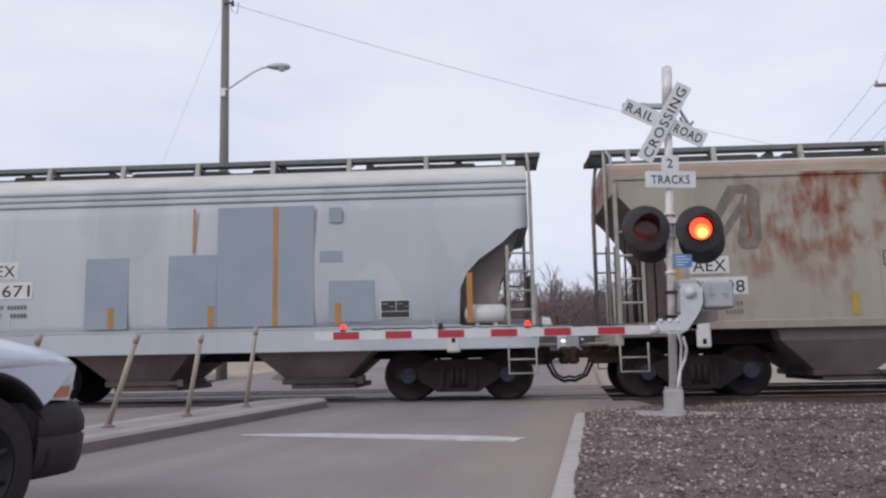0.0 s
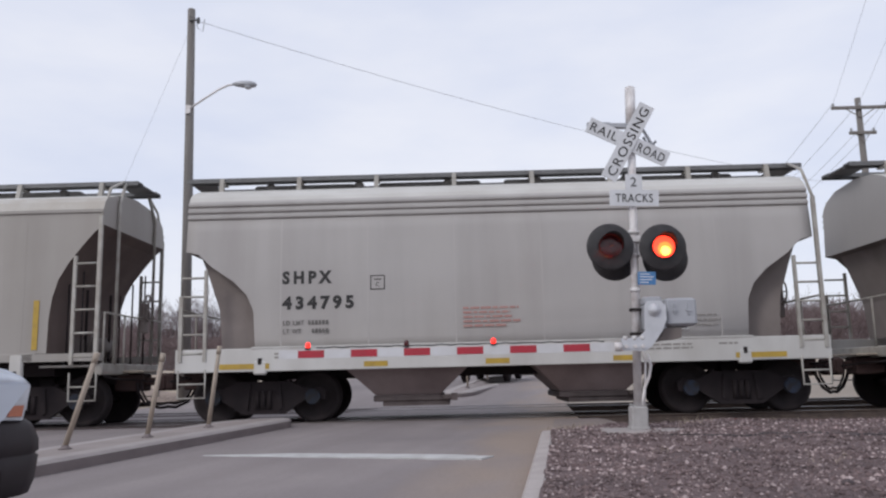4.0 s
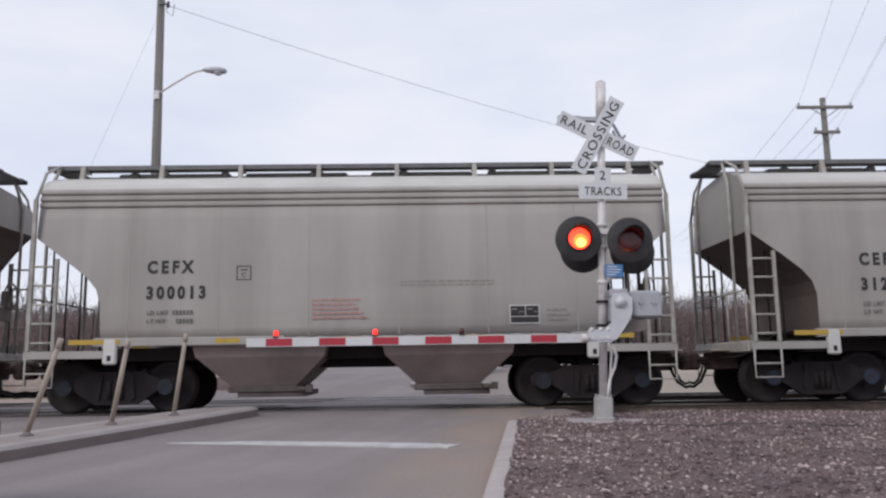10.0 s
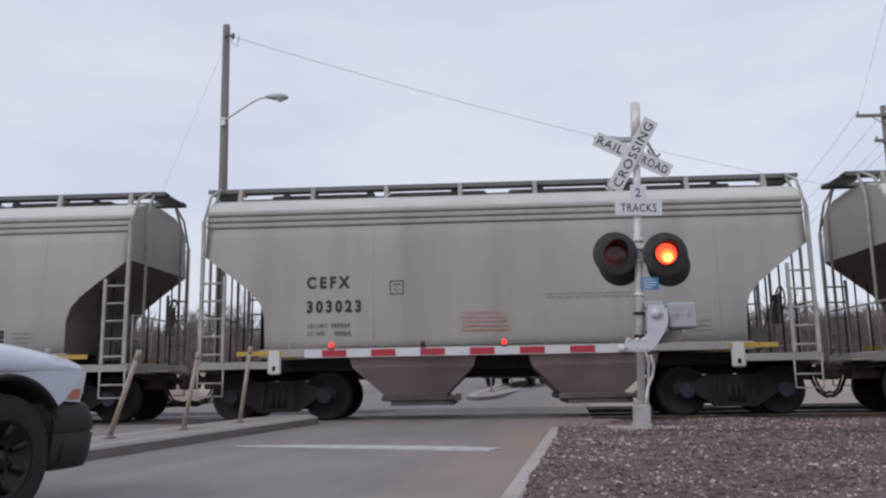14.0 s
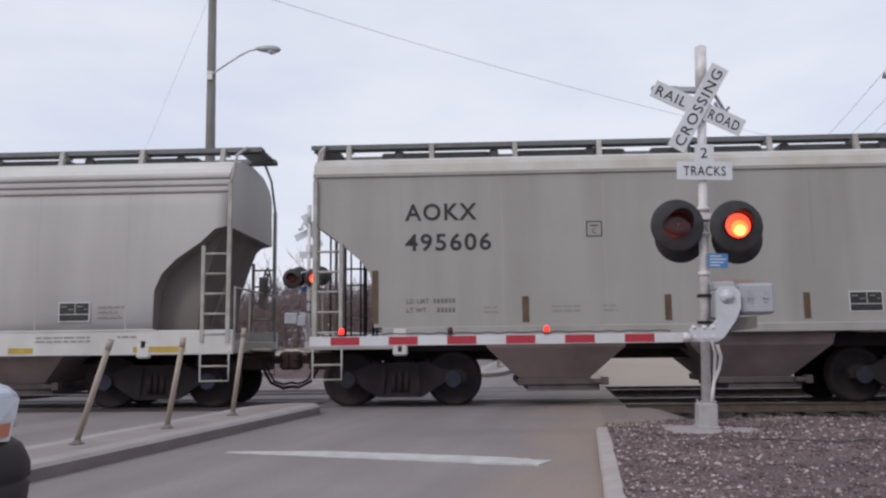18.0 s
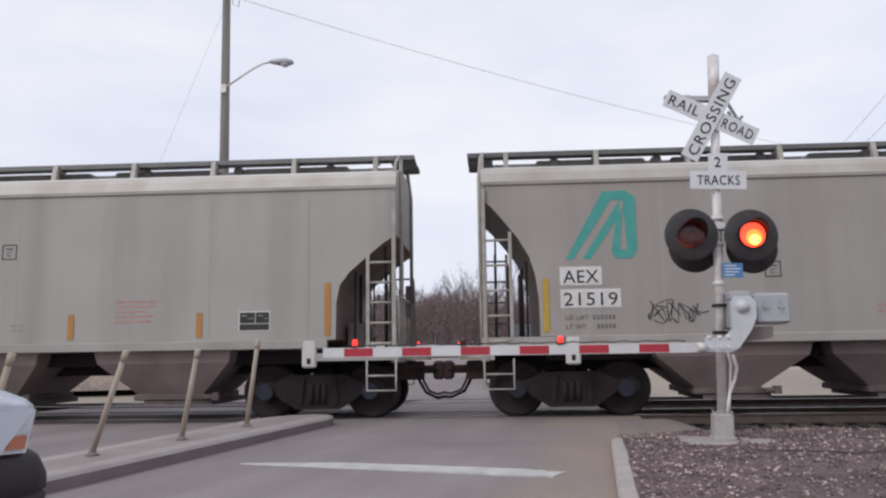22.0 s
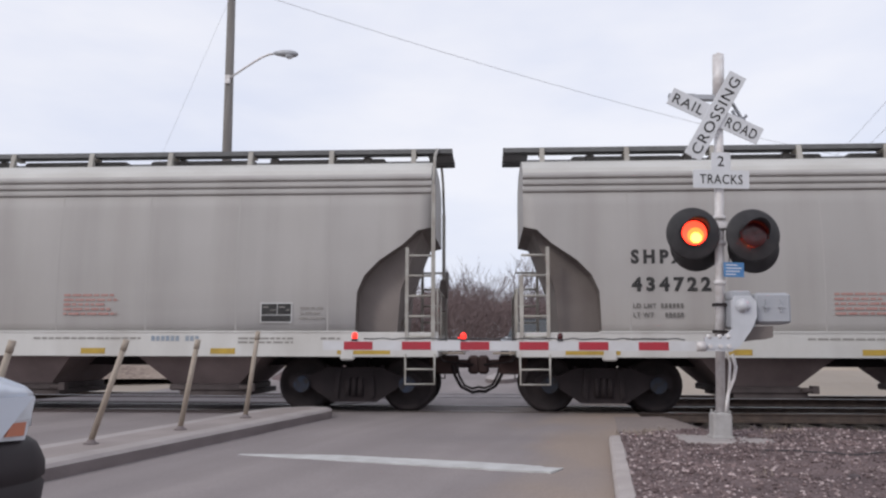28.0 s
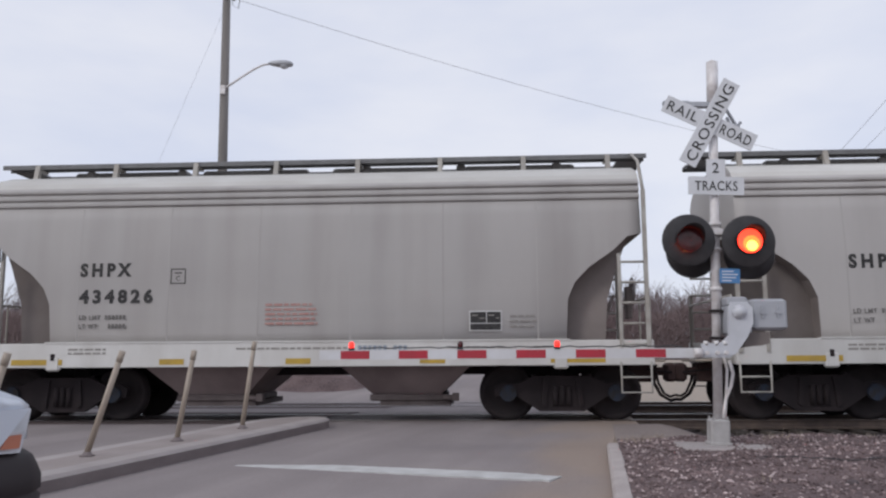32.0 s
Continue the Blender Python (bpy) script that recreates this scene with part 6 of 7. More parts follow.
    for k in range(5):
        t = 2 * math.pi * k / 5
        s.rod((0.18 + 0.07 * math.cos(t), -0.36, 1.57 + 0.07 * math.sin(t)), (0.18 + 0.07 * math.cos(t), -0.39, 1.57 + 0.07 * math.sin(t)), 0.012, 6)
    s.rod((0.18, 0.0, 1.57), (0.18, -0.34, 1.57), 0.05, 12)
    part("gate_crank", s, CRANK, mast, "pale aluminium gate crank arm")
    s = Shape()
    s.prism([(0.24, 1.16), (0.34, 1.34), (0.56, 1.355), (0.56, 1.22), (0.46, 1.19), (0.36, 1.18)], "xz", -0.22, -0.04)
    part("counterweight", s, SHEAR, mast, "brown counterweight below the gate machine")
    for z in (1.27, 1.60):
        s = Shape()
        s.rod((-0.10, -0.06, z), (0.10, -0.06, z), 0.014, 6)
        s.box(-0.075, 0.075, -0.085, 0.07, z - 0.018, z + 0.018)
        part("mast_clamp", s, WHEEL, mast)
    for x in (-0.22, -0.10, 0.0):
        s = Shape()
        s.rod((x, -0.40, 1.09), (x, -0.28, 1.09), 0.025, 8)
        part("clamp_bolt", s, GALV, mast)
        s = Shape()
        s.rod((x, -0.34, 1.18), (x, -0.34, 1.23), 0.03, 8)
        part("clamp_bolt", s, GALV, mast)
    s = Shape()
    s.rod((-0.37, -0.34, 1.09), (-0.27, -0.34, 1.09), 0.06, 10)
    part("arm_clamp", s, GALV, mast)
    # the lowered arm with its red bands
    arm = Shape()
    arm.box(-arm_len, -0.30, -0.345, -0.30, 1.033, 1.15)
    arm_ob = part("gate_arm", arm, GATE_WHITE, mast, "white gate arm with red bands")
    x = -0.695
    while x - 0.35 > -arm_len:
        b = Shape()
        b.box(x - 0.35, x, -0.350, -0.3455, 1.043, 1.14)
        part("red_band", b, GATE_RED, arm_ob)
        x -= 0.707
    for k, xx in enumerate((-arm_len + 0.39, -arm_len + 1.71, -arm_len + 2.87)):
        l = Shape()
        l.box(xx - 0.035, xx + 0.035, -0.36, -0.31, 1.15, 1.175)
        part("lamp_foot", l, HOOD_BLACK, arm_ob)
        l = Shape()
        l.turned([(0, 0.03), (0.02, 0.034), (0.05, 0.034), (0.07, 0.022), (0.075, 0.004)], (0, 0, 0), (0, 0, 1), 16)
        for j, f in enumerate(l.f):
            if k and sum(l.v[i][1] for i in f) > 0:
                l.slot[j] = 1
        part("gate_lamp", l, [GATE_GLOW, LENS_DARK], arm_ob, "small red gate lamp", pose(xx, -0.335, 1.175))
    w = Shape()
    pts = [(-0.5 - 0.12 * k, -0.335, 1.165 + 0.018 * math.sin(k * 1.3) ** 2) for k in range(int((arm_len - 0.8) / 0.12))]
    w.tube(pts, 0.008, 5)
    part("arm_cable", w, WIRE, arm_ob)
    c = Shape()
    c.tube([(0.13, -0.05, 1.0), (0.18, -0.02, 0.85), (0.16, 0, 0.7), (0.09, -0.02, 0.55), (0.06, -0.05, 0.4), (0.05, -0.05, 0.3)], 0.022, 8)
    part("conduit", c, GALV, mast, "flexible grey conduit")
    c = Shape()
    c.tube([(0.05, 0.0, 1.15), (0.11, -0.02, 0.9), (0.10, 0, 0.6), (0.08, 0, 0.3)], 0.018, 8)
    part("conduit", c, GALV, mast, "flexible grey conduit")
    # the mast leans, its gate hangs level
    for ob in mast.children:
        if ob.name.split(".")[0] in ("gate_machine", "gate_crank", "clamp_bolt", "arm_clamp", "gate_arm"):
            ob.matrix_basis = Matrix.Translation((0, 0, 1.1)) @ pose(0, 0, 0, 0, -LEAN, 0) @ Matrix.Translation((0, 0, -1.1)) @ ob.matrix_basis
    return mast


MAST_Z = 0.07
near_signal = crossing_signal("galvanised crossing signal with crossbuck, flashing lamps and lowered gate", 4.84)
near_signal.matrix_basis = pose(2.53, 10.55, MAST_Z, 0, LEAN, 0)
s = Shape()
s.box(-0.48, 0.62, -0.46, 0.44, -0.3, 0.0, cut=0.03)
tagged(part("signal_footing", s, CONCRETE, at=pose(2.53, 10.55, MAST_Z)), "concrete footing under the crossing signal in the gravel", "footing")
far_signal = copy_thing(near_signal, pose(-5.73, 26.3, 0.97, 0, 0, 180))
for ob in far_signal.children:
    if ob.name.split(".")[0] in ("gate_machine", "gate_crank", "clamp_bolt", "arm_clamp", "gate_arm"):
        ob.matrix_basis = Matrix.Translation((0, 0, -0.5)) @ ob.matrix_basis
far_signal["label"] = "galvanised crossing signal with crossbuck and lowered gate beyond the tracks"


# ---- poles and wires ----
def light_pole(x, y, ground, top, lean):
    ob = thing("light_pole", "grey wooden pole with a curved street lamp arm", "street lamp")
    s = Shape()
    s.rod((0, 0, -0.3), (lean, 0, top), 0.19, 16, r2=0.13)
    part("pole", s, WOOD_POLE, ob)
    z0 = 10.17 - ground
    x0 = lean * z0 / top
    a = Shape()
    pts = [(x0, -0.16, z0), (x0 + 0.60, -0.2, z0 + 0.38), (x0 + 1.08, -0.25, z0 + 0.66), (x0 + 1.4, -0.28, z0 + 0.79), (x0 + 1.68, -0.3, z0 + 0.82)]
    a.tube(pts, 0.035, 8)
    a.box(x0 - 0.08, x0 + 0.08, -0.2, -0.1, z0 - 0.15, z0 + 0.15)
    part("lamp_arm", a, GALV, ob)
    h = Shape()
    h.loft([[(x0 + 1.58 + u * 0.84, -0.3 + 0.13 * w * math.cos(t), z0 + 0.83 - 0.05 * u + 0.10 * w * math.sin(t)) for t in (2 * math.pi * k / 12 for k in range(12))]
            for u, w in ((0, 0.3), (0.12, 0.75), (0.4, 1.15), (0.7, 1.25), (0.92, 0.9), (1.0, 0.3))], soft=True)
    head = part("lamp_head", h, ALU, ob, "grey cobra-head lamp")
    l = Shape()
    l.turned([(0, 0.15), (0.06, 0.13), (0.10, 0.06), (0.11, 0.01)], (x0 + 2.12, -0.3, z0 + 0.73), (0, 0, -1), 14)
    part("lamp_glass", l, CLEAR_LENS, head)
    f = Shape()
    f.tube([(lean, -0.2, top - 0.35), (lean + 0.25, -0.22, top - 0.45), (lean + 0.3, -0.22, top - 0.8), (lean + 0.5, -0.22, top - 0.95), (lean + 0.55, -0.22, top - 0.5)], 0.012)
    f.rod((lean, -0.15, top - 0.5), (lean + 0.35, -0.2, top - 0.5), 0.03, 8)
    f.rod((lean + 0.33, -0.2, top - 0.42), (lean + 0.33, -0.2, top - 0.62), 0.05, 8)
    part("wire_bracket", f, WIRE, ob)
    ob.matrix_basis = pose(x, y, ground)
    return ob


light_pole(-8.95, 26.0, 0.2, 13.75, -0.12)


def utility_pole(x, y, top):
    ob = thing("utility_pole", "weathered wooden utility pole with two crossarms", "utility pole")
    s = Shape()
    s.rod((0, 0, -0.3), (0, 0, top), 0.17, 12, r2=0.12)
    part("pole", s, WOOD_POLE, ob)
    for z, w in ((top - 0.45, 1.2), (top - 1.55, 0.55)):
        a = Shape()
        a.box(-w, w, -0.2, -0.09, z - 0.06, z + 0.06)
        arm = part("crossarm", a, WOOD_POLE, ob)
        for sx in (-1, 0.0, 1) if w > 1 else (-1, 1):
            i = Shape()
            i.turned([(0, 0.03), (0.05, 0.05), (0.12, 0.05), (0.16, 0.02)], (sx * (w - 0.08), -0.14, z + 0.06), (0, 0, 1), 10)
            part("insulator", i, SIGN_BACK, arm)
        b = Shape()
        b.tube([(-w * 0.5, -0.15, z - 0.05), (0, -0.15, z - 0.45), (w * 0.5, -0.15, z - 0.05)], 0.02)
        part("brace", b, WOOD_POLE, ob)
    ob.matrix_basis = pose(x, y, -0.1)
    return ob


utility_pole(17.3, 32.0, 12.1)


def cable(name, a, b, sag, r, label):
    s = Shape()
    n = 24
    a, b = Vector(a), Vector(b)
    pts = []
    for k in range(n + 1):
        t = k / n
        p = a.lerp(b, t)
        pts.append((p.x, p.y, p.z - sag * 4 * t * (1 - t)))
    s.tube(pts, r, 5)
    return tagged(part(name, s, WIRE_GREY), label, "cable", "overhead wires")


cable("overhead_wire", (-8.75, 25.8, 13.4), (21.0, 43.5, 11.1), 0.5, 0.009, "thin overhead wire sagging from the light pole")
cable("guy_wire", (-9.1, 26.0, 13.2), (-14.7, 27.0, 0.2), 0.05, 0.004, "thin guy wire staying the light pole")
for k, (dx, dz) in enumerate(((-1.1, 0.0), (0.0, 0.0), (1.1, 0.0), (0.5, -1.1))):
    cable("overhead_wire", (17.3 + dx, 31.9, 11.75 + dz), (6.3 + dx, 2.0, 12.3 + dz), 0.4, 0.005, "power line running from the utility pole over the road")
    cable("overhead_wire", (17.3 + dx, 32.0, 11.75 + dz), (24.0 + dx, 72.0, 12.0 + dz), 0.6, 0.009, "power line running off beyond the utility pole")


# ---- vehicles ----
def wheel(parent, x, y, r, side, rim):
    s = Shape()
    s.turned([(-0.11, r * 0.62), (-0.12, r * 0.9), (-0.09, r), (0.09, r), (0.12, r * 0.9), (0.11, r * 0.62)], (0, 0, 0), (side, 0, 0), 32)
    tyre = part("tyre", s, TYRE, parent, "", pose(x, y, r))
    m = Shape()
    m.turned([(-0.08, 0.05), (0.02, r * 0.2), (0.03, r * 0.3), (0.06, r * 0.56), (0.10, r * 0.60), (0.105, r * 0.64), (0.0, r * 0.64)], (0, 0, 0), (side, 0, 0), 28)
    for k in range(8):
        t = 2 * math.pi * k / 8
        m.rod((side * 0.03, 0.11 * math.cos(t), 0.11 * math.sin(t)), (side * 0.075, 0.11 * math.cos(t), 0.11 * math.sin(t)), 0.016, 6)
        m.rod((side * 0.05, 0.14 * math.cos(t + 0.4), 0.14 * math.sin(t + 0.4)), (side * 0.085, 0.24 * math.cos(t + 0.4), 0.24 * math.sin(t + 0.4)), 0.028, 6)
    m.turned([(0.02, 0.07), (0.09, 0.065), (0.10, 0.01)], (0, 0, 0), (side, 0, 0), 16)
    part("rim", m, rim, tyre)


def arch_profile(y0, y1, z0, z1, arches, r, steps_n=12):
    """A body side outline (y, z), from the rear bottom to the front, with round wheel openings in its lower edge."""
    pts = [(y0, z0)]
    for c in sorted(arches):
        h = 0.42
        a0 = math.asin(max(-0.95, min(0.95, (z0 - h) / r)))
        for k in range(steps_n + 1):
            t = math.pi - a0 - (math.pi - 2 * a0) * k / steps_n
            pts.append((c + r * math.cos(t), h + r * math.sin(t)))
    pts += [(y1, z0), (y1, z1), (y0, z1)]
    return pts


def pickup():
    """A full-size pickup, its front at y = 0 and the ground at z = 0."""
    ob = thing("pickup_truck", "white full-size pickup truck with a black bumper waiting in the lane", "truck")
    # body sides with their wheel openings; ahead of the front wheel only the shoulder is painted
    s = Shape()
    cy, hz, r = -0.93, 0.44, 0.54
    for sx in (-1, 1):
        rear = arch_profile(-5.55, cy - r, 0.50, 1.02, (-4.5,), 0.51)
        s.prism(rear, "yz", *sorted((sx * 0.62, sx * 0.985)))
        arc = [(cy + r * math.cos(t), hz + r * math.sin(t)) for t in (math.pi * (1.0 - 0.80 * k / 16) for k in range(17))]
        s.prism([(cy - r, 1.02)] + [p for p in arc if p[1] < 1.02] + [(-0.42, 0.80), (-0.30, 0.92), (-0.20, 1.02)], "yz", *sorted((sx * 0.70, sx * 0.985)))
    s.box(-0.64, 0.64, -5.5, -0.2, 0.55, 1.02)
    part("body", s, TRUCK_WHITE, ob)
    for sx in (-1, 1):
        f = Shape()
        rings = []
        for y, w, zt in ((-1.75, 1.0, 1.22), (-1.3, 1.0, 1.215), (-0.9, 0.998, 1.195), (-0.6, 0.99, 1.165), (-0.38, 0.975, 1.13), (-0.22, 0.945, 1.085), (-0.13, 0.90, 1.04)):
            zb = 1.0 if y < -0.3 else 0.99
            rings.append([(sx * 0.60, y, zb), (sx * (w - 0.015), y, zb), (sx * (w + 0.008), y, zb + 0.04), (sx * (w - 0.008), y, (zb + zt) / 2 + 0.02), (sx * (w - 0.03), y, zt - 0.05), (sx * (w - 0.07), y, zt - 0.016), (sx * (w - 0.14), y, zt), (sx * 0.60, y, zt + 0.02)])
        f.loft(rings, soft=True)
        part("fender", f, TRUCK_WHITE, ob)
        lip = Shape()
        pts = [(sx * 0.990, cy + r * math.cos(t), hz + r * math.sin(t)) for t in (math.pi * (0.20 + 0.78 * k / 20) for k in range(21))]
        lip.tube(pts, 0.018, 8)
        part("wheel_arch", lip, TRUCK_BLACK, ob)
        well = Shape()
        arc = [(cy + 0.533 * math.cos(t), hz + 0.533 * math.sin(t)) for t in (math.pi * (-0.04 + 1.08 * k / 20) for k in range(21))]
        tub = [(y, z) for y, z in arc] + [(cy + 0.515 * math.cos(t), hz + 0.515 * math.sin(t)) for t in (math.pi * (1.04 - 1.08 * k / 20) for k in range(21))]
        well.loft([[(sx * xx, y, z) for y, z in tub] for xx in (0.62, 0.982)])
        well.prism(arc, "yz", *sorted((sx * 0.60, sx * 0.62)))
        part("wheel_well", well, UNDER, ob)
        lamp = Shape()
        lamp.loft([[(sx * 0.70, -0.30, 0.80), (sx * 0.972, -0.41, 0.80), (sx * 0.975, -0.33, 0.90), (sx * 0.955, -0.22, 1.0), (sx * 0.70, -0.2, 1.0)],
                   [(sx * 0.70, -0.05, 0.79), (sx * 0.955, -0.22, 0.79), (sx * 0.95, -0.18, 0.90), (sx * 0.925, -0.13, 1.01), (sx * 0.70, -0.05, 1.0)]])
        hl = part("headlight", lamp, CLEAR_LENS, ob, "clear headlight")
        amber = Shape()
        amber.loft([[(sx * 0.93, -0.375, 0.82), (sx * 0.981, -0.375, 0.82), (sx * 0.981, -0.34, 0.885), (sx * 0.93, -0.34, 0.885)],
                    [(sx * 0.92, -0.24, 0.815), (sx * 0.969, -0.24, 0.815), (sx * 0.966, -0.225, 0.885), (sx * 0.92, -0.225, 0.885)]])
        part("side_marker", amber, AMBER, hl, "amber side marker")
    h = Shape()
    rings = []
    for y, z, d in ((-1.75, 1.30, 0.07), (-1.3, 1.295, 0.085), (-0.9, 1.275, 0.09), (-0.55, 1.24, 0.085), (-0.30, 1.19, 0.075), (-0.16, 1.13, 0.06), (-0.10, 1.06, 0.03)):
        row = []
        for k in range(13):
            u = -1 + k / 6
            row.append((u * 0.88, y, z - d * abs(u) ** 2.6 + 0.018 * math.exp(-((abs(u) - 0.55) / 0.12) ** 2)))
        row += [(0.88, y, z - d - 0.18), (-0.88, y, z - d - 0.18)]
        rings.append(row)
    h.loft(rings, soft=True)
    part("hood", h, TRUCK_WHITE, ob)
    g = Shape()
    g.box(-0.70, 0.70, -0.16, -0.04, 0.70, 1.06, cut=0.03)
    part("grille", g, TRUCK_BLACK, ob)
    b = Shape()
    rings = []
    for x, y in ((-0.985, -0.50), (-0.995, -0.36), (-0.98, -0.16), (-0.92, -0.02), (-0.81, 0.06), (-0.5, 0.12), (0, 0.14), (0.5, 0.12), (0.81, 0.06), (0.92, -0.02), (0.98, -0.16), (0.995, -0.36), (0.985, -0.50)):
        q = -0.04 if abs(x) < 0.97 else 0.0
        rings.append([(x * 0.88, y - 0.1, 0.31), (x * 0.93, y, 0.31), (x * 0.975, y, 0.40), (x, y, 0.555), (x * 0.99, y + q * 0.4, 0.565), (x * 0.99, y + q * 0.4, 0.575), (x, y, 0.585), (x * 0.997, y, 0.66), (x * 0.98, y + q * 0.5, 0.72), (x * 0.965, y + q, 0.765), (x * 0.94, y + q - 0.03, 0.792), (x * 0.85, y - 0.12, 0.792)])
    b.loft(rings, soft=True)
    part("bumper", b, TRUCK_BLACK, ob, "black textured front bumper")
    # cab and bed
    c = Shape()
    c.loft([[(sx * w, y, z) for sx, w, y, z in ((-1, 0.97, -1.72, 1.2), (1, 0.97, -1.72, 1.2), (1, 0.97, -3.9, 1.2), (-1, 0.97, -3.9, 1.2))],
            [(-0.93, -1.85, 1.33), (0.93, -1.85, 1.33), (0.93, -3.9, 1.33), (-0.93, -3.9, 1.33)],
            [(-0.72, -2.55, 1.86), (0.72, -2.55, 1.86), (0.72, -3.72, 1.86), (-0.72, -3.72, 1.86)],
            [(-0.66, -2.75, 1.91), (0.66, -2.75, 1.91), (0.66, -3.6, 1.91), (-0.66, -3.6, 1.91)]])
    c.box(-0.97, 0.97, -3.9, -1.72, 1.04, 1.21)
    part("cab", c, TRUCK_WHITE, ob)
    w = Shape()
    w.loft([[(-0.84, -1.93, 1.37), (0.84, -1.93, 1.37), (0.84, -1.96, 1.36), (-0.84, -1.96, 1.36)], [(-0.70, -2.50, 1.82), (0.70, -2.50, 1.82), (0.70, -2.53, 1.81), (-0.70, -2.53, 1.81)]])
    part("windscreen", w, GLASS_DARK, ob)
    for sx in (-1, 1):
        q = Shape()
        q.loft([[(sx * 0.928, -2.15, 1.37), (sx * 0.934, -2.15, 1.37), (sx * 0.934, -3.7, 1.37), (sx * 0.928, -3.7, 1.37)], [(sx * 0.765, -2.60, 1.78), (sx * 0.771, -2.60, 1.78), (sx * 0.771, -3.6, 1.78), (sx * 0.765, -3.6, 1.78)]])
        part("side_window", q, GLASS_DARK, ob)
        bed = Shape()
        bed.box(*sorted((sx * 0.90, sx * 0.985)), -5.55, -3.92, 1.04, 1.38, cut=0.02)
        part("bed_side", bed, TRUCK_WHITE, ob)
        mir = Shape()
        mir.box(*sorted((sx * 1.0, sx * 1.22)), -2.2, -2.08, 1.32, 1.58, cut=0.03)
        mir.rod((sx * 0.95, -2.12, 1.36), (sx * 1.05, -2.14, 1.40), 0.03, 8)
        part("mirror", mir, TRUCK_BLACK, ob)
    t = Shape()
    t.box(-0.9, 0.9, -5.6, -5.52, 0.62, 1.36, cut=0.02)
    part("tailgate", t, TRUCK_WHITE, ob)
    for y in (-0.93, -4.5):
        for sx in (-1, 1):
            wheel(ob, sx * 0.86, y, 0.43, sx, CHROME)
    return ob


truck = pickup()
truck.matrix_basis = pose(-3.59, 5.20, -0.17, 0, 0, -12.7)


def waiting_car(label, paint, width, height, lit):
    """A vehicle that waits beyond the tracks, its front at y = 0 towards -y."""
    ob = thing("waiting_vehicle", label, "car", "vehicles waiting beyond the tracks")
    w = width / 2
    s = Shape()
    s.loft([[(-w * 0.95, 0, 0.35), (w * 0.95, 0, 0.35), (w * 0.92, 0.02, 0.95), (-w * 0.92, 0.02, 0.95)], [(-w, 0.25, 0.32), (w, 0.25, 0.32), (w, 0.3, 1.02), (-w, 0.3, 1.02)],
            [(-w, 1.3, 0.32), (w, 1.3, 0.32), (w, 1.3, 1.1), (-w, 1.3, 1.1)], [(-w, 4.6, 0.32), (w, 4.6, 0.32), (w, 4.6, 1.1), (-w, 4.6, 1.1)]])
    part("body", s, paint, ob)
    c = Shape()
    c.loft([[(-w * 0.95, 1.25, 1.08), (w * 0.95, 1.25, 1.08), (w * 0.95, 4.5, 1.08), (-w * 0.95, 4.5, 1.08)], [(-w * 0.78, 2.0, height), (w * 0.78, 2.0, height), (w * 0.78, 4.2, height), (-w * 0.78, 4.2, height)]])
    part("cabin", c, GLASS_DARK, ob)
    r = Shape()
    r.box(-w * 0.77, w * 0.77, 2.0, 4.2, height - 0.01, height + 0.05, cut=0.02)
    part("roof", r, paint, ob)
    for sx in (-1, 1):
        l = Shape()
        l.box(*sorted((sx * w * 0.70, sx * w * 0.90)), -0.03, 0.05, 0.70, 0.81, cut=0.02)
        part("headlight", l, HEAD_GLOW if lit else CLEAR_LENS, ob, "lit headlight" if lit else "headlight")
        for y in (0.85, 3.75):
            wheel(ob, sx * (w - 0.14), y, 0.37, sx, CHROME)
    p = Shape()
    p.box(-w * 0.3, w * 0.3, -0.04, 0.0, 0.50, 0.62)
    part("bumper_plate", p, SIGN_WHITE, ob)
    return ob


for k, (label, paint, wd, ht, lit) in enumerate((("dark sport utility vehicle with lit headlights waiting", CAR_DARK, 1.9, 1.75, True), ("silver car waiting in the far queue", ALU, 1.8, 1.45, True), ("dark car waiting in the far queue", CAR_DARK, 1.8, 1.5, False))):
    yy = 29.5 + 8.0 * k
    waiting_car(label, paint, wd, ht, lit).matrix_basis = pose(1.0 + (yy - 29.5) * 0.226, yy, road_z(yy + 1), 1.5, 0, -12.7)


# ---- what moves ----
PERIOD, FIRST = 1.286, 1.08


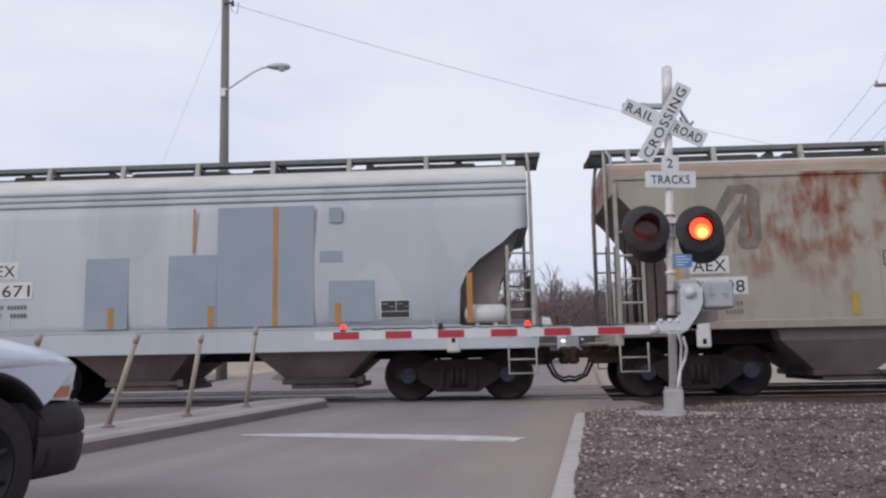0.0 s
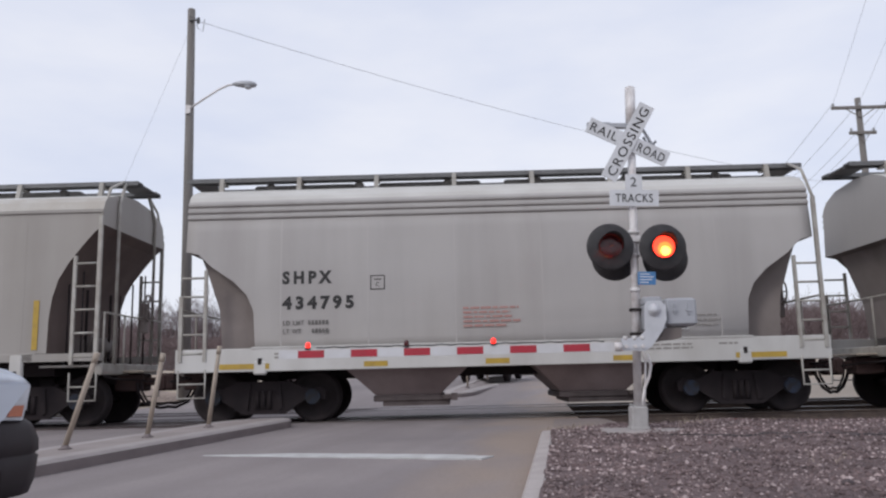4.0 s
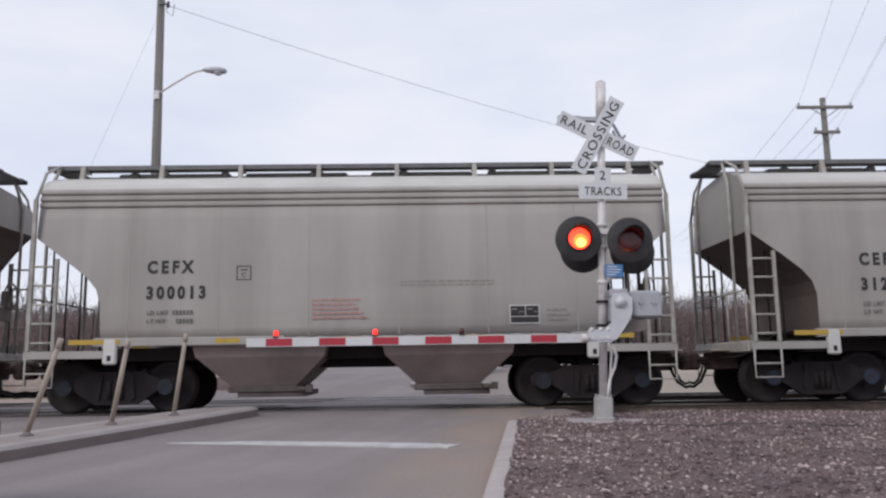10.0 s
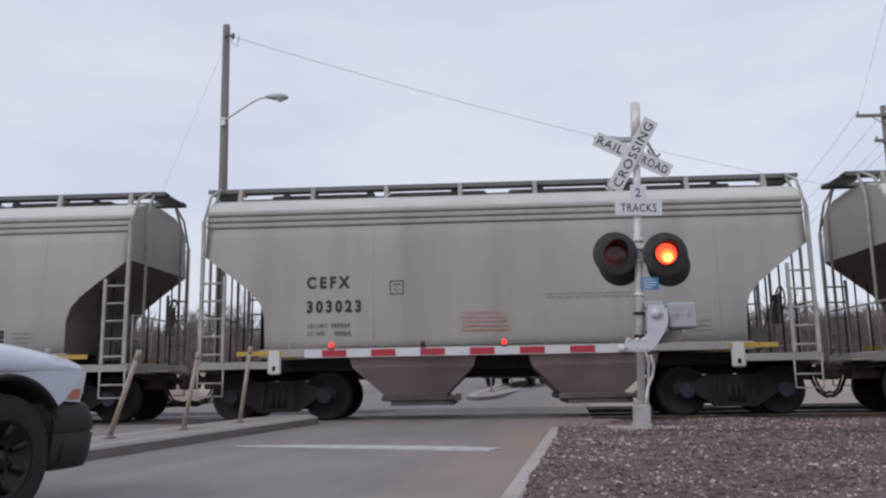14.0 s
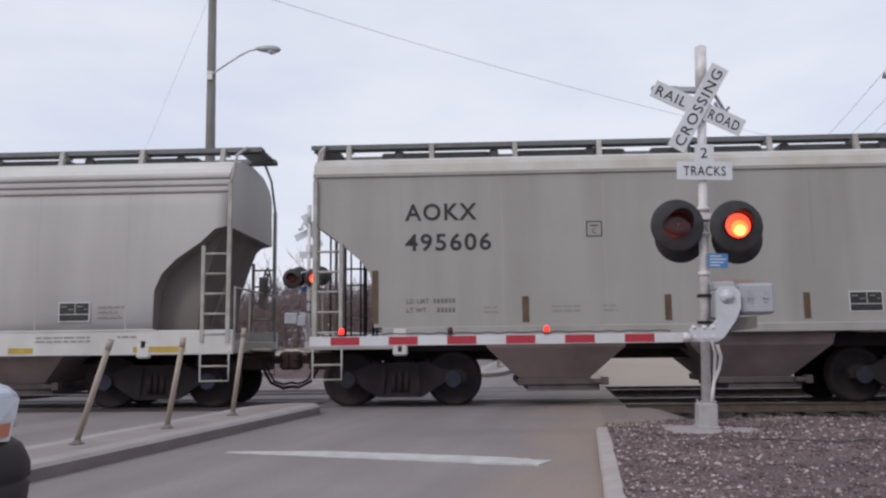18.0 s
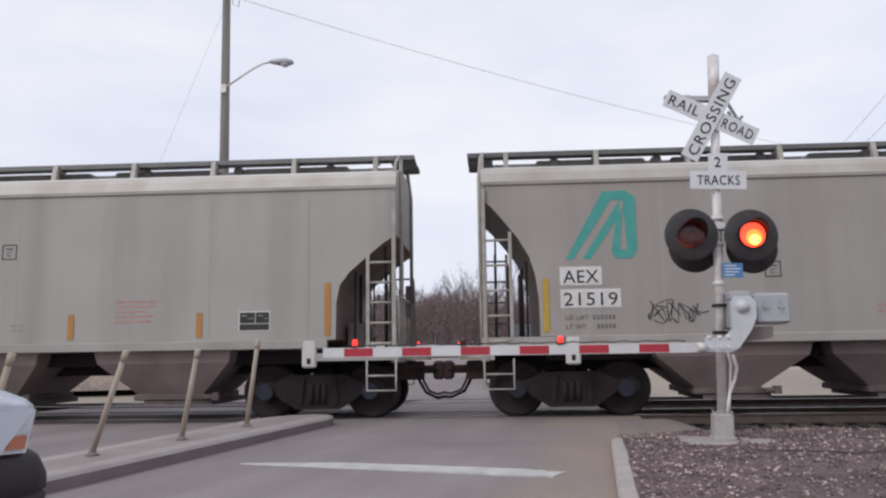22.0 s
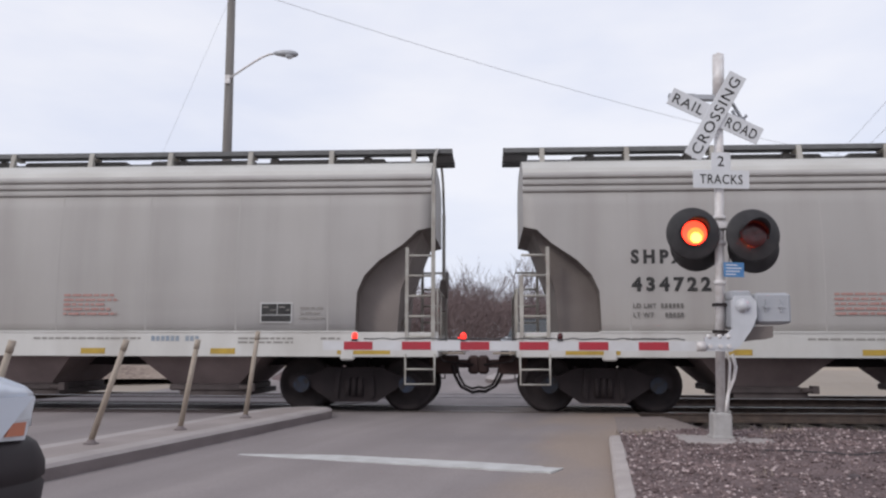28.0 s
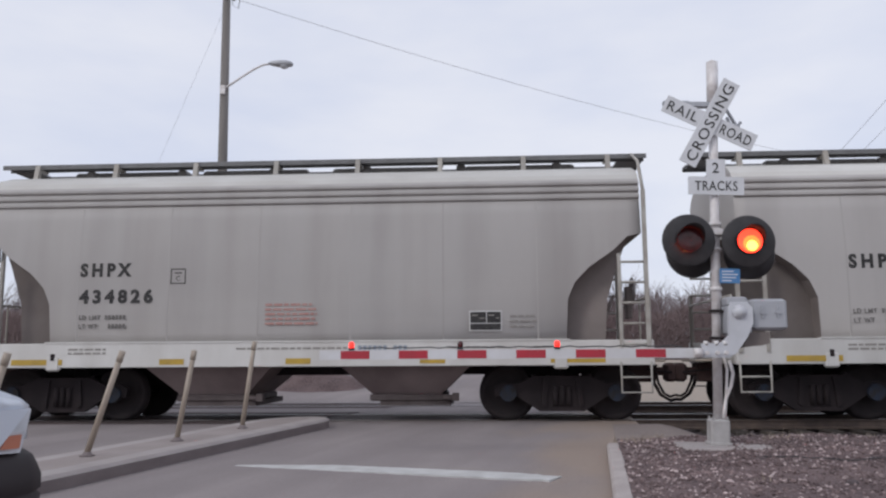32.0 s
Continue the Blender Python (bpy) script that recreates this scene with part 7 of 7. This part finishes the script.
def flips(first, hold):
    """Rows for a lens unit that shows its lit face for hold seconds of each period and turns over in a tenth of a second."""
    rows, turn, t = [], 180.0, first - PERIOD * 2
    events = []
    while t < 33:
        events += [t, t + hold]
        t += PERIOD
    rows = []
    on = False
    for k, e in enumerate(events):
        a = 180.0 if not on else 0.0
        sweep = [(e - 0.05, a), (e - 0.0165, a + 60), (e + 0.0165, a + 120), (e + 0.05, a + 180)]
        rows += sweep
        on = not on
    rows = [(t, a) for t, a in rows if 0 <= t <= 32]
    return [(0.0, rows[0][1])] + [r for r in rows if r[0] > 0.034] + [(32.0, rows[-1][1])]


def motions():
    times = steps(0.0, 32.0, 2.0)
    for car, kind, mark, number, middle in TRAIN:
        walk(car, [(t, pose(middle - run(t), TRACK_Y, 0)) for t in times])
    # all wheelsets turn alike: the train rolls to the left, so they turn the same way at the same pace
    turning = {}
    for car, *rest in TRAIN:
        for w in car.children_recursive:
            if w.name.startswith("wheelset"):
                p = w.matrix_basis.translation.copy()
                side = p.x > 0
                if side not in turning:
                    walk(w, [(k / FPS, pose(p.x, p.y, p.z, 0, -math.degrees(run(k / FPS) / 0.495) % 360, 0)) for k in range(32 * FPS + 1)])
                    turning[side] = w.animation_data
                else:
                    w.rotation_mode = "QUATERNION"
                    w.animation_data_create()
                    w.animation_data.action = turning[side].action
                    w.animation_data.action_slot = turning[side].action_slot
    for signal in (near_signal, far_signal):
        units = sorted([o for o in signal.children if o.name.startswith("lens_unit")], key=lambda o: o.location.x)
        for unit, first, hold in ((units[0], FIRST - 0.596, 0.60), (units[1], FIRST, 0.69)):
            p = unit.location.copy()
            walk(unit, [(t, pose(p.x, p.y, p.z, 0, 0, a)) for t, a in flips(first, hold)])
        backs = sorted([o for o in signal.children if o.name.startswith("rear_lens_unit")], key=lambda o: -o.location.x)
        for unit, first, hold in ((backs[0], FIRST - 0.596, 0.60), (backs[1], FIRST, 0.69)):
            p = unit.location.copy()
            walk(unit, [(t, pose(p.x, p.y, p.z, 0, 0, a + 180)) for t, a in flips(first, hold)])
        gate = [o for o in signal.children_recursive if o.name.startswith("gate_lamp")]
        gate.sort(key=lambda o: o.location.x)
        for lamp, first, hold in ((gate[1], FIRST - 0.596, 0.60), (gate[2], FIRST, 0.69)):
            p = lamp.location.copy()
            walk(lamp, [(t, pose(p.x, p.y, p.z, 0, 0, a)) for t, a in flips(first, hold)])


motions()
